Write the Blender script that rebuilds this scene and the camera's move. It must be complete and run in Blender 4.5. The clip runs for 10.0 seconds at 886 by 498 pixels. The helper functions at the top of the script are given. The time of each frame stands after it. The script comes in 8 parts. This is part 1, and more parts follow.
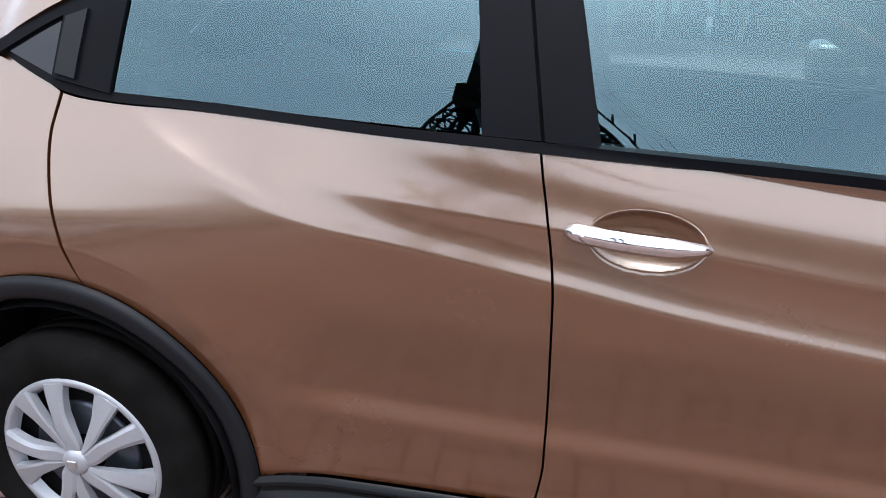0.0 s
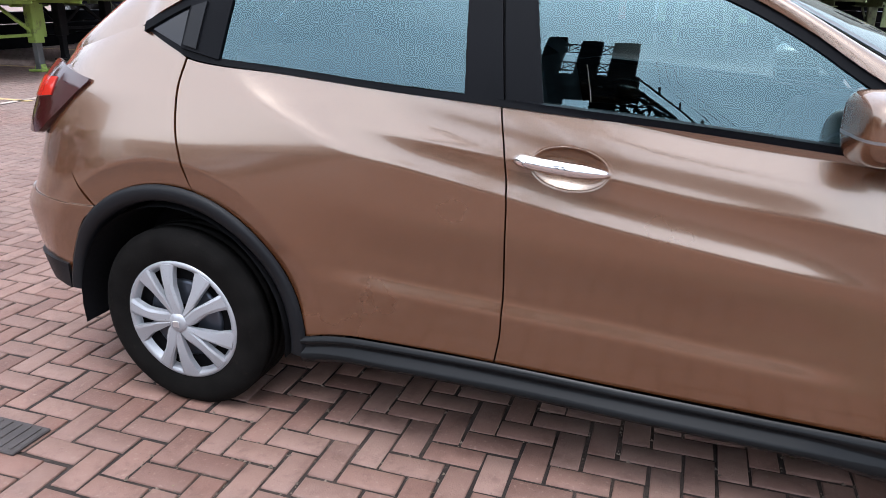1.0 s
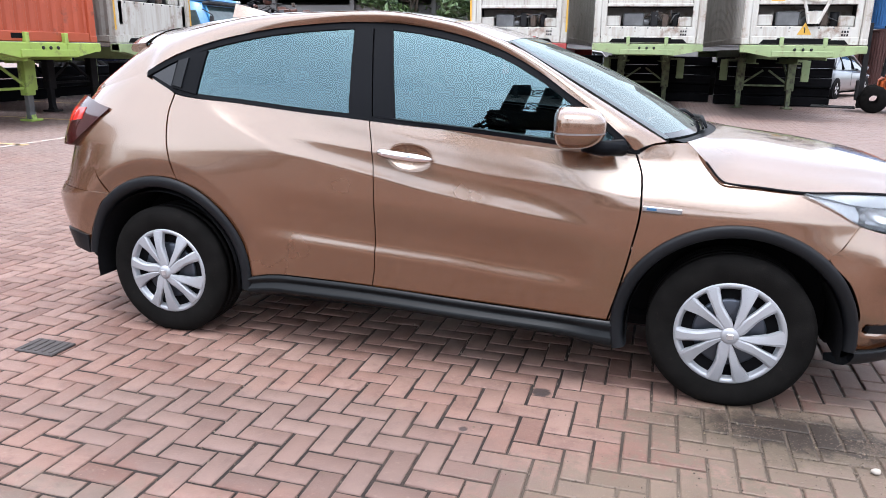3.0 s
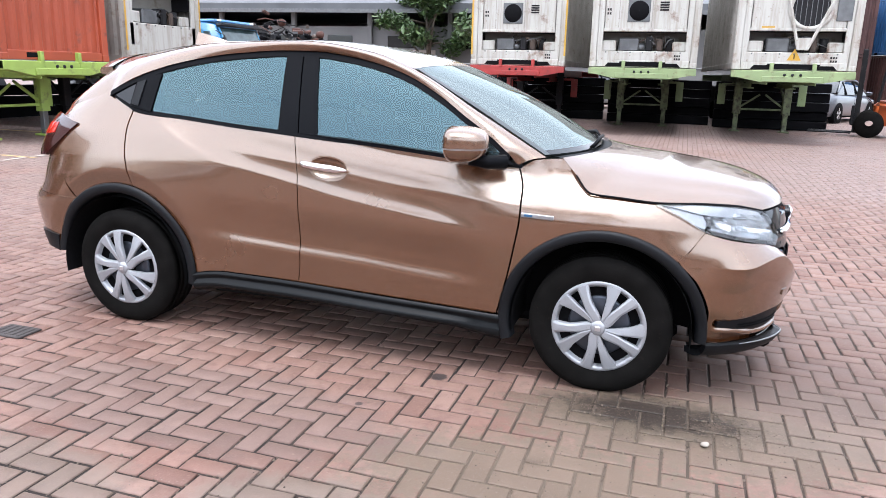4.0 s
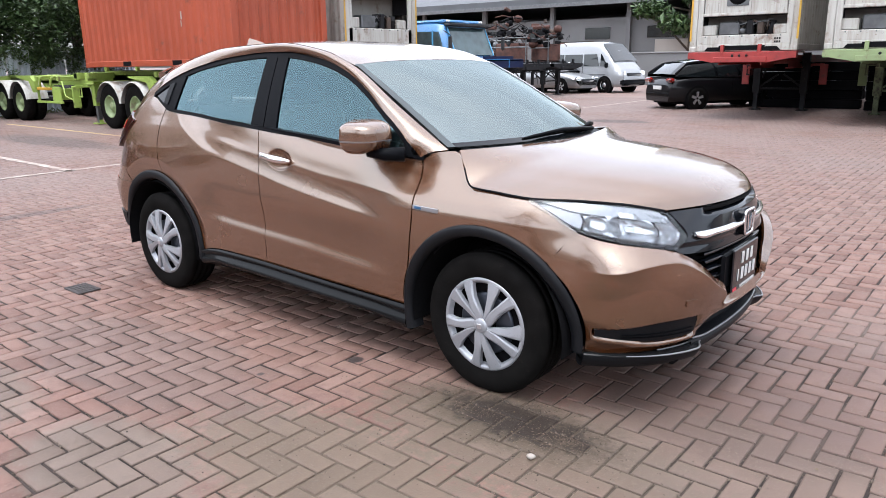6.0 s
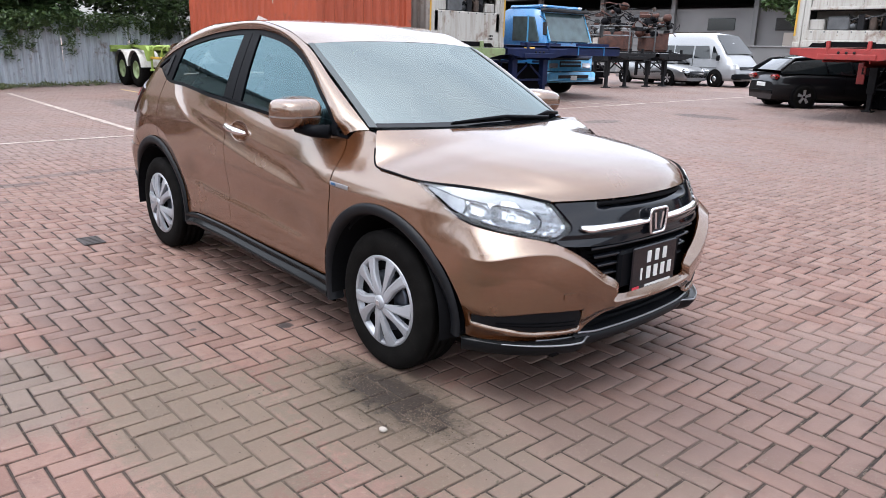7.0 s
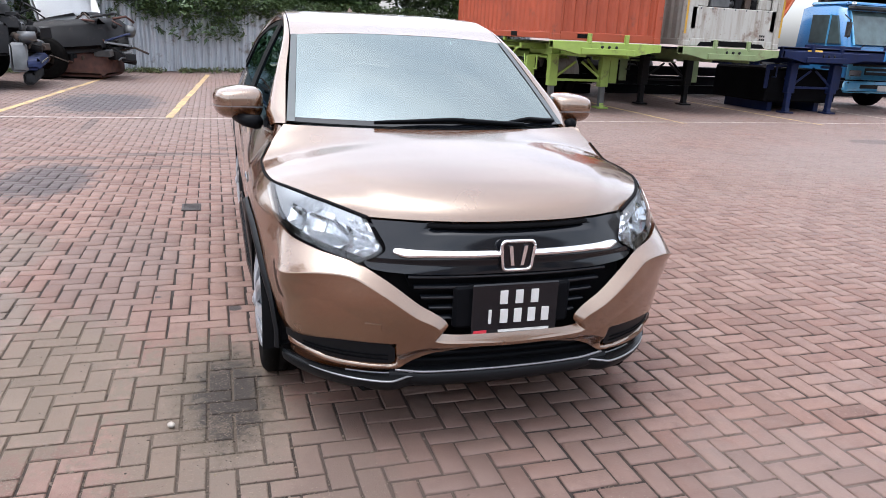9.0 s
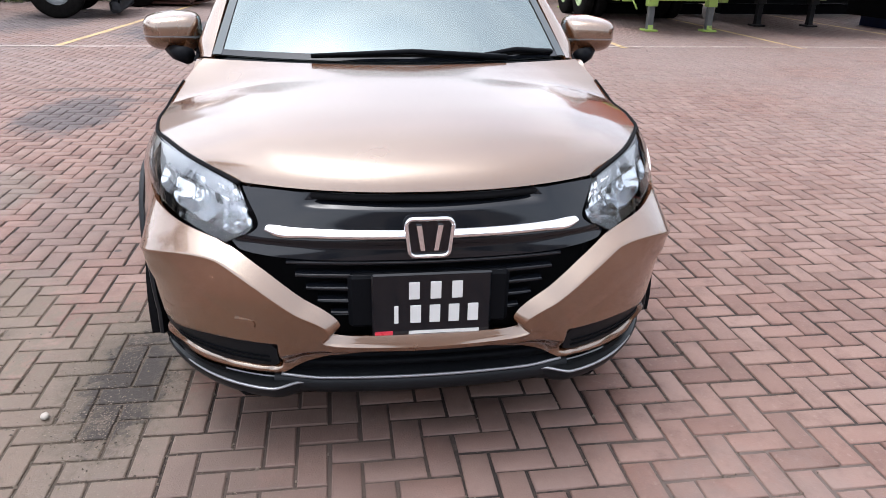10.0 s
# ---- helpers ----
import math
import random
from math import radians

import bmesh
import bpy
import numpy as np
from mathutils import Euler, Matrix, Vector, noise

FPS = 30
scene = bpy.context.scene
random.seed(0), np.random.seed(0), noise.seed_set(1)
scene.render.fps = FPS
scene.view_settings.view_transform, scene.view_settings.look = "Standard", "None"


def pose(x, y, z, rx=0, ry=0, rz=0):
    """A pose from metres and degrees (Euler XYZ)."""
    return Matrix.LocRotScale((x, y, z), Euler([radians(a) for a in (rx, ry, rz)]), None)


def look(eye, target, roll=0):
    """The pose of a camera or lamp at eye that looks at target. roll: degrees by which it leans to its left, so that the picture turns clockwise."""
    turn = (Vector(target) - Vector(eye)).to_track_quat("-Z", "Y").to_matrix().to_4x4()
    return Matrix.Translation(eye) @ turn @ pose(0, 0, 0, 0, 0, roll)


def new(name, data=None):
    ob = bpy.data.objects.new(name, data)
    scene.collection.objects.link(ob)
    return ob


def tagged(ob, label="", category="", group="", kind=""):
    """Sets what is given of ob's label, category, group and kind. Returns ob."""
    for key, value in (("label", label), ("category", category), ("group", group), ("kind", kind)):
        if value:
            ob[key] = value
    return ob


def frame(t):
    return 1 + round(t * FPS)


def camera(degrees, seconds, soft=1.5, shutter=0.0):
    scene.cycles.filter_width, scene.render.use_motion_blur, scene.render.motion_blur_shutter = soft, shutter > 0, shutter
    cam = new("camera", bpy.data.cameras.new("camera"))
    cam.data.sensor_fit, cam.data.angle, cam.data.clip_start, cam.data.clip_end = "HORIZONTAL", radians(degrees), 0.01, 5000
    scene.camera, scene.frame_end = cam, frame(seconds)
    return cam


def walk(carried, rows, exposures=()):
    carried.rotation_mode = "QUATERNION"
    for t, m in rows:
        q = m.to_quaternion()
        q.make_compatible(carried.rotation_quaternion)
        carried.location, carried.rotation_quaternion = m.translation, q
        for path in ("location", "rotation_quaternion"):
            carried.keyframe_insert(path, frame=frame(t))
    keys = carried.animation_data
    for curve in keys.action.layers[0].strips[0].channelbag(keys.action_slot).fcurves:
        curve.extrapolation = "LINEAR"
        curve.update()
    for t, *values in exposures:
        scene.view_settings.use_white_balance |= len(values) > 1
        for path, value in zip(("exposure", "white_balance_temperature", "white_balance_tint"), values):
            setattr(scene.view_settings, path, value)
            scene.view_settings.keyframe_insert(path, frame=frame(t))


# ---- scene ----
cam = camera(62.9, 10.0, soft=0.8)
PATH = [
    (0, (-0.121, -2.092, 1.368), (-0.542, -0.257, 0.694), -0.6),
    (0.5, (0.018, -2.415, 1.357), (-0.52, -0.583, 0.76), -0.2),
    (1, (0.222, -2.689, 1.376), (-0.364, -0.897, 0.706), 0.8),
    (1.5, (0.351, -2.965, 1.376), (-0.241, -1.138, 0.816), -0.2),
    (2, (0.501, -3.281, 1.383), (0.031, -1.416, 0.835), -0.0),
    (2.2, (0.636, -3.327, 1.372), (0.164, -1.455, 0.85), -1.0),
    (3.3, (1.093, -3.92, 1.414), (0.534, -2.074, 0.885), 1.2),
    (3.5, (1.217, -3.987, 1.428), (0.633, -2.142, 0.921), -0.2),
    (4, (1.579, -4.019, 1.426), (0.984, -2.17, 0.947), 1.4),
    (4.5, (1.912, -3.839, 1.415), (1.153, -2.072, 0.868), 0.7),
    (5, (2.325, -3.678, 1.414), (1.364, -1.997, 0.913), -1.8),
    (5.2, (2.501, -3.621, 1.43), (1.524, -1.97, 0.863), -0.6),
    (6.3, (3.312, -3.129, 1.437), (2.002, -1.705, 0.933), 0.4),
    (6.5, (3.489, -3.024, 1.445), (2.148, -1.656, 0.87), 1.9),
    (7, (3.785, -2.72, 1.435), (2.353, -1.433, 0.896), 1.4),
    (7.5, (4.034, -2.335, 1.457), (2.513, -1.149, 0.927), 0.5),
    (8, (4.261, -1.902, 1.465), (2.633, -0.894, 0.89), 1.1),
    (8.5, (4.352, -1.439, 1.482), (2.636, -0.567, 0.938), 0.7),
    (9, (4.397, -1.002, 1.484), (2.573, -0.418, 0.909), 2.8),
    (9.5, (4.236, -0.576, 1.467), (2.406, -0.087, 0.825), 2.0),
    (10, (3.922, -0.238, 1.455), (2.098, 0.043, 0.685), 1.4),
]
walk(cam, [(t, look(eye, target, roll)) for t, eye, target, roll in PATH], exposures=[(0, 0.70, 6000, 12), (1.5, 0.94, 6050, 12), (3.5, 1.14, 6080, 12), (7, 0.74, 6200, 12), (10, 0.78, 6200, 12)])

# ---------------------------------------------------------------- world, sun, exposure
SUN_ELEV, SUN_AZ = 76.0, 180.0
world = bpy.data.worlds.new("sky")
scene.world = world
world.use_nodes = True
wn, wl = world.node_tree.nodes, world.node_tree.links
wn.clear()
w_out = wn.new("ShaderNodeOutputWorld")
w_bg = wn.new("ShaderNodeBackground")
w_sky = wn.new("ShaderNodeTexSky")
w_sky.sky_type = 'NISHITA'
w_sky.sun_disc = False
w_sky.sun_elevation = radians(SUN_ELEV)
w_sky.sun_rotation = radians(SUN_AZ)
w_sky.dust_density = 4.0
w_sky.ozone_density = 1.0
w_hsv = wn.new("ShaderNodeHueSaturation")
w_hsv.inputs["Saturation"].default_value = 0.26
w_co = wn.new("ShaderNodeTexCoord")
w_map = wn.new("ShaderNodeMapping")
w_map.inputs["Scale"].default_value = (1.0, 1.0, 2.6)
w_noise = wn.new("ShaderNodeTexNoise")
w_noise.inputs["Scale"].default_value = 2.3
w_noise.inputs["Detail"].default_value = 5.0
w_ramp = wn.new("ShaderNodeValToRGB")
w_ramp.color_ramp.elements[0].position = 0.32
w_ramp.color_ramp.elements[0].color = (0.78, 0.83, 0.88, 1)
w_ramp.color_ramp.elements[1].position = 0.68
w_ramp.color_ramp.elements[1].color = (1.10, 1.09, 1.07, 1)
w_mul = wn.new("ShaderNodeMix")
w_mul.data_type, w_mul.blend_type = 'RGBA', 'MULTIPLY'
w_mul.inputs[0].default_value = 1.0
wl.new(w_co.outputs["Generated"], w_map.inputs["Vector"])
wl.new(w_map.outputs["Vector"], w_noise.inputs["Vector"])
wl.new(w_noise.outputs["Fac"], w_ramp.inputs["Fac"])
wl.new(w_sky.outputs["Color"], w_hsv.inputs["Color"])
wl.new(w_hsv.outputs["Color"], w_mul.inputs[6])
wl.new(w_ramp.outputs["Color"], w_mul.inputs[7])
w_sep = wn.new("ShaderNodeSeparateXYZ")
wl.new(w_co.outputs["Generated"], w_sep.inputs["Vector"])
w_grad = wn.new("ShaderNodeMapRange")
w_grad.inputs["From Min"].default_value, w_grad.inputs["From Max"].default_value = 0.0, 1.0
w_grad.inputs["To Min"].default_value, w_grad.inputs["To Max"].default_value = 2.4, 2.05
wl.new(w_sep.outputs["Z"], w_grad.inputs["Value"])
w_over = wn.new("ShaderNodeMix")
w_over.data_type, w_over.blend_type = 'RGBA', 'MULTIPLY'
w_over.inputs[0].default_value = 1.0
wl.new(w_mul.outputs[2], w_over.inputs[6])
wl.new(w_grad.outputs["Result"], w_over.inputs[7])
wl.new(w_over.outputs[2], w_bg.inputs["Color"])
w_bg.inputs["Strength"].default_value = 0.15
wl.new(w_bg.outputs["Background"], w_out.inputs["Surface"])

sun_data = bpy.data.lights.new("sun", 'SUN')
sun_data.energy = 0.5
sun_data.angle = radians(150)
sun_data.color = (1.0, 0.98, 0.95)
sun = new("sun", sun_data)
_a, _e = radians(SUN_AZ), radians(SUN_ELEV)
sun.matrix_world = look((math.sin(_a) * math.cos(_e) * 50, math.cos(_a) * math.cos(_e) * 50, math.sin(_e) * 50), (0, 0, 0))


# ---------------------------------------------------------------- materials
def _nodes(name):
    m = bpy.data.materials.new(name)
    m.use_nodes = True
    nt = m.node_tree
    return m, nt.nodes, nt.links, nt.nodes["Principled BSDF"]


def surf(name, col, rough=0.5, metal=0.0, var=0.18, scale=3.0, fine=60.0, bump=0.15, coat=0.0, dirt=None, dirt_amt=0.0, spec=0.5, rvar=0.12):
    """A painted, plastic, metal or stone surface with broad stains and fine grain."""
    m, n, l, p = _nodes(name)
    co = n.new("ShaderNodeTexCoord")
    big = n.new("ShaderNodeTexNoise")
    big.inputs["Scale"].default_value, big.inputs["Detail"].default_value = scale, 6.0
    small = n.new("ShaderNodeTexNoise")
    small.inputs["Scale"].default_value, small.inputs["Detail"].default_value = fine, 3.0
    l.new(co.outputs["Object"], big.inputs["Vector"])
    l.new(co.outputs["Object"], small.inputs["Vector"])
    ramp = n.new("ShaderNodeValToRGB")
    lo = [max(0.0, c * (1 - var)) for c in col]
    hi = [min(1.0, c * (1 + var)) for c in col]
    ramp.color_ramp.elements[0].position, ramp.color_ramp.elements[0].color = 0.3, (*lo, 1)
    ramp.color_ramp.elements[1].position, ramp.color_ramp.elements[1].color = 0.7, (*hi, 1)
    l.new(big.outputs["Fac"], ramp.inputs["Fac"])
    out = ramp.outputs["Color"]
    if dirt:
        mx = n.new("ShaderNodeMix")
        mx.data_type = 'RGBA'
        dr = n.new("ShaderNodeValToRGB")
        dr.color_ramp.elements[0].position, dr.color_ramp.elements[1].position = 0.62 - 0.3 * dirt_amt, 0.74 - 0.2 * dirt_amt
        dn = n.new("ShaderNodeTexNoise")
        dn.inputs["Scale"].default_value, dn.inputs["Detail"].default_value = scale * 2.3, 9.0
        dn.inputs["Roughness"].default_value = 0.7
        l.new(co.outputs["Object"], dn.inputs["Vector"])
        l.new(dn.outputs["Fac"], dr.inputs["Fac"])
        l.new(dr.outputs["Color"], mx.inputs[0])
        l.new(out, mx.inputs[6])
        mx.inputs[7].default_value = (*dirt, 1)
        out = mx.outputs[2]
    l.new(out, p.inputs["Base Color"])
    rr = n.new("ShaderNodeMapRange")
    rr.inputs["To Min"].default_value, rr.inputs["To Max"].default_value = max(0.02, rough - rvar), min(1.0, rough + rvar)
    l.new(small.outputs["Fac"], rr.inputs["Value"])
    l.new(rr.outputs["Result"], p.inputs["Roughness"])
    p.inputs["Metallic"].default_value = metal
    p.inputs["Specular IOR Level"].default_value = spec
    if coat:
        p.inputs["Coat Weight"].default_value, p.inputs["Coat Roughness"].default_value = coat, 0.04
    if bump:
        b = n.new("ShaderNodeBump")
        b.inputs["Strength"].default_value, b.inputs["Distance"].default_value = bump, 0.004
        l.new(small.outputs["Fac"], b.inputs["Height"])
        l.new(b.outputs["Normal"], p.inputs["Normal"])
    return m


def car_paint(name, col, metal=0.5, rough=0.36, coat_ior=1.5, coat_rough=0.05):
    """Metallic paint with a fine flake under a clear coat, a little dusty."""
    m, n, l, p = _nodes(name)
    co = n.new("ShaderNodeTexCoord")
    flake = n.new("ShaderNodeTexVoronoi")
    flake.inputs["Scale"].default_value = 900.0
    l.new(co.outputs["Object"], flake.inputs["Vector"])
    dust = n.new("ShaderNodeTexNoise")
    dust.inputs["Scale"].default_value, dust.inputs["Detail"].default_value = 4.0, 8.0
    l.new(co.outputs["Object"], dust.inputs["Vector"])
    mx = n.new("ShaderNodeMix")
    mx.data_type = 'RGBA'
    mx.inputs[6].default_value = (*[c * 0.88 for c in col], 1)
    mx.inputs[7].default_value = (*[min(1, c * 1.14) for c in col], 1)
    l.new(flake.outputs["Color"], mx.inputs[0])
    l.new(mx.outputs[2], p.inputs["Base Color"])
    p.inputs["Metallic"].default_value = metal
    rr = n.new("ShaderNodeMapRange")
    rr.inputs["To Min"].default_value, rr.inputs["To Max"].default_value = rough - 0.05, rough + 0.06
    l.new(dust.outputs["Fac"], rr.inputs["Value"])
    l.new(rr.outputs["Result"], p.inputs["Roughness"])
    p.inputs["Coat Weight"].default_value = 1.0
    p.inputs["Coat IOR"].default_value = coat_ior
    cr = n.new("ShaderNodeMapRange")
    cr.inputs["To Min"].default_value, cr.inputs["To Max"].default_value = coat_rough * 0.6, coat_rough * 1.6
    l.new(dust.outputs["Fac"], cr.inputs["Value"])
    l.new(cr.outputs["Result"], p.inputs["Coat Roughness"])
    return m


def glass(name, tint, ior=1.5, gloss=(1, 1, 1), rough=0.0, film=0.0):
    """Thin pane: tinted see-through with a mirror coat that grows towards grazing angles. film: dust on it."""
    m, n, l, p = _nodes(name)
    n.remove(p)
    out = n["Material Output"]
    tr, gl, fr, mx = n.new("ShaderNodeBsdfTransparent"), n.new("ShaderNodeBsdfGlossy"), n.new("ShaderNodeFresnel"), n.new("ShaderNodeMixShader")
    tr.inputs["Color"].default_value = (*tint, 1)
    gl.inputs["Color"].default_value = (*gloss, 1)
    gl.inputs["Roughness"].default_value = rough
    fr.inputs["IOR"].default_value = ior
    l.new(fr.outputs["Fac"], mx.inputs[0])
    l.new(tr.outputs[0], mx.inputs[1])
    l.new(gl.outputs[0], mx.inputs[2])
    last = mx.outputs[0]
    if film:
        df, m2, nz, mr = n.new("ShaderNodeBsdfDiffuse"), n.new("ShaderNodeMixShader"), n.new("ShaderNodeTexNoise"), n.new("ShaderNodeMapRange")
        df.inputs["Color"].default_value = (0.45, 0.45, 0.43, 1)
        nz.inputs["Scale"].default_value, nz.inputs["Detail"].default_value = 3.0, 8.0
        mr.inputs["To Min"].default_value, mr.inputs["To Max"].default_value = film * 0.4, film * 1.6
        l.new(nz.outputs["Fac"], mr.inputs["Value"])
        l.new(mr.outputs["Result"], m2.inputs[0])
        l.new(last, m2.inputs[1])
        l.new(df.outputs[0], m2.inputs[2])
        last = m2.outputs[0]
    l.new(last, out.inputs["Surface"])
    return m


PAINT = car_paint("bronze_paint", (0.067, 0.0214, 0.0059), metal=0.0, rough=0.25, coat_ior=1.5, coat_rough=0.07)
# the metal flakes under the coat: a broad pale bronze sheen
_p = PAINT.node_tree.nodes["Principled BSDF"]
_p.inputs["IOR"].default_value = 2.33
_p.inputs["Specular Tint"].default_value = (1.0, 0.865, 0.72, 1.0)
CLAD = surf("dark_cladding", (0.0065, 0.0072, 0.0086), 0.48, var=0.2, fine=400, bump=0.10, spec=0.16)
GLOSSBLACK = surf("gloss_black_trim", (0.0050, 0.0058, 0.0080), 0.09, var=0.1, bump=0.0, rvar=0.03, coat=0.0, spec=0.38)
TRIM = surf("satin_black_trim", (0.0043, 0.0047, 0.0058), 0.42, var=0.15, fine=300, bump=0.03, spec=0.04)
SILLM = surf("gloss_sill_plastic", (0.0072, 0.0079, 0.0086), 0.15, var=0.15, fine=300, bump=0.02, rvar=0.04, spec=0.11)
VOID = surf("shadow_black", (0.0043, 0.0043, 0.0050), 0.9, bump=0.05, spec=0.1)
CHROME = surf("chrome", (0.82, 0.83, 0.85), 0.07, metal=1.0, var=0.03, bump=0.0, rvar=0.03)
BRIGHT = surf("bright_chrome", (0.80, 0.81, 0.83), 0.24, metal=1.0, var=0.03, bump=0.0, rvar=0.04)
SATIN = surf("satin_silver", (0.55, 0.56, 0.58), 0.30, metal=0.9, var=0.06, bump=0.02)
RUBBER = surf("tyre_rubber", (0.0065, 0.0061, 0.0058), 0.75, var=0.3, scale=12, fine=200, bump=0.25, dirt=(0.0173, 0.0144, 0.0122), dirt_amt=0.08, spec=0.03)
HUBCAP = surf("silver_plastic", (0.290, 0.300, 0.320), 0.32, metal=0.35, var=0.06, fine=300, bump=0.03)
SIDEGLASS = glass("tinted_side_glass", (0.52, 0.68, 0.71), ior=1.95, gloss=(0.56, 0.86, 0.95))
WINDGLASS = glass("windscreen_glass", (0.24, 0.29, 0.28), ior=3.5, gloss=(0.65, 0.76, 0.76), film=0.06)
LAMPGLASS = glass("lamp_cover_glass", (0.95, 0.97, 0.98), ior=1.55)
TAILGLASS = surf("tail_lamp_red", (0.400, 0.014, 0.008), 0.10, var=0.2, bump=0.0, coat=0.25, rvar=0.03)
TAILDARK = surf("tail_lamp_smoked", (0.030, 0.004, 0.005), 0.10, var=0.2, bump=0.0, coat=0.25, rvar=0.03)
REFLECTOR = surf("lamp_reflector", (0.60, 0.61, 0.63), 0.13, metal=1.0, var=0.05, fine=180, bump=0.25)
LAMPGREY = surf("lamp_grey_plastic", (0.42, 0.43, 0.45), 0.24, metal=0.3, var=0.06, bump=0.02)
SCREENBAND = surf("screen_band", (0.035, 0.045, 0.048), 0.35, var=0.1, bump=0.0, rvar=0.04)
GREYLINE = surf("grey_silver_trim", (0.26, 0.265, 0.28), 0.35, metal=0.6, var=0.08, bump=0.02)
BRAKE = surf("brake_steel", (0.07, 0.08, 0.10), 0.4, metal=0.8)
SEATCLOTH = surf("dark_seat_cloth", (0.0324, 0.0324, 0.0346), 0.85, fine=500, bump=0.3)
DASH = surf("dashboard_plastic", (0.0252, 0.0259, 0.0274), 0.6, fine=400, bump=0.15)
WHITEBAR = surf("plate_white", (0.5400, 0.5400, 0.5256), 0.45, bump=0.0, var=0.05)
BLUE = surf("badge_blue", (0.03, 0.09, 0.18), 0.25, bump=0.0, var=0.05)
RED = surf("badge_red", (0.5, 0.03, 0.05), 0.3, bump=0.0, var=0.05)


# ---------------------------------------------------------------- building helpers
def mesh(name, verts, faces, smooth=False):
    me = bpy.data.meshes.new(name)
    me.from_pydata([tuple(map(float, v)) for v in verts], [], faces)
    if smooth:
        me.polygons.foreach_set("use_smooth", [True] * len(me.polygons))
    me.update()
    return me


def thing(name, label, category, m=None, group="", kind=""):
    ob = new(name)
    ob.empty_display_size = 0.2
    if m is not None:
        ob.matrix_basis = m
    return tagged(ob, label, category, group, kind)


def part(name, me, material, parent, label="", kind=""):
    if isinstance(me, MB):
        me = me.done(name)
    ob = new(name, me)
    if not me.materials:
        me.materials.append(material)
    ob.parent = parent
    return tagged(ob, label, kind=kind)


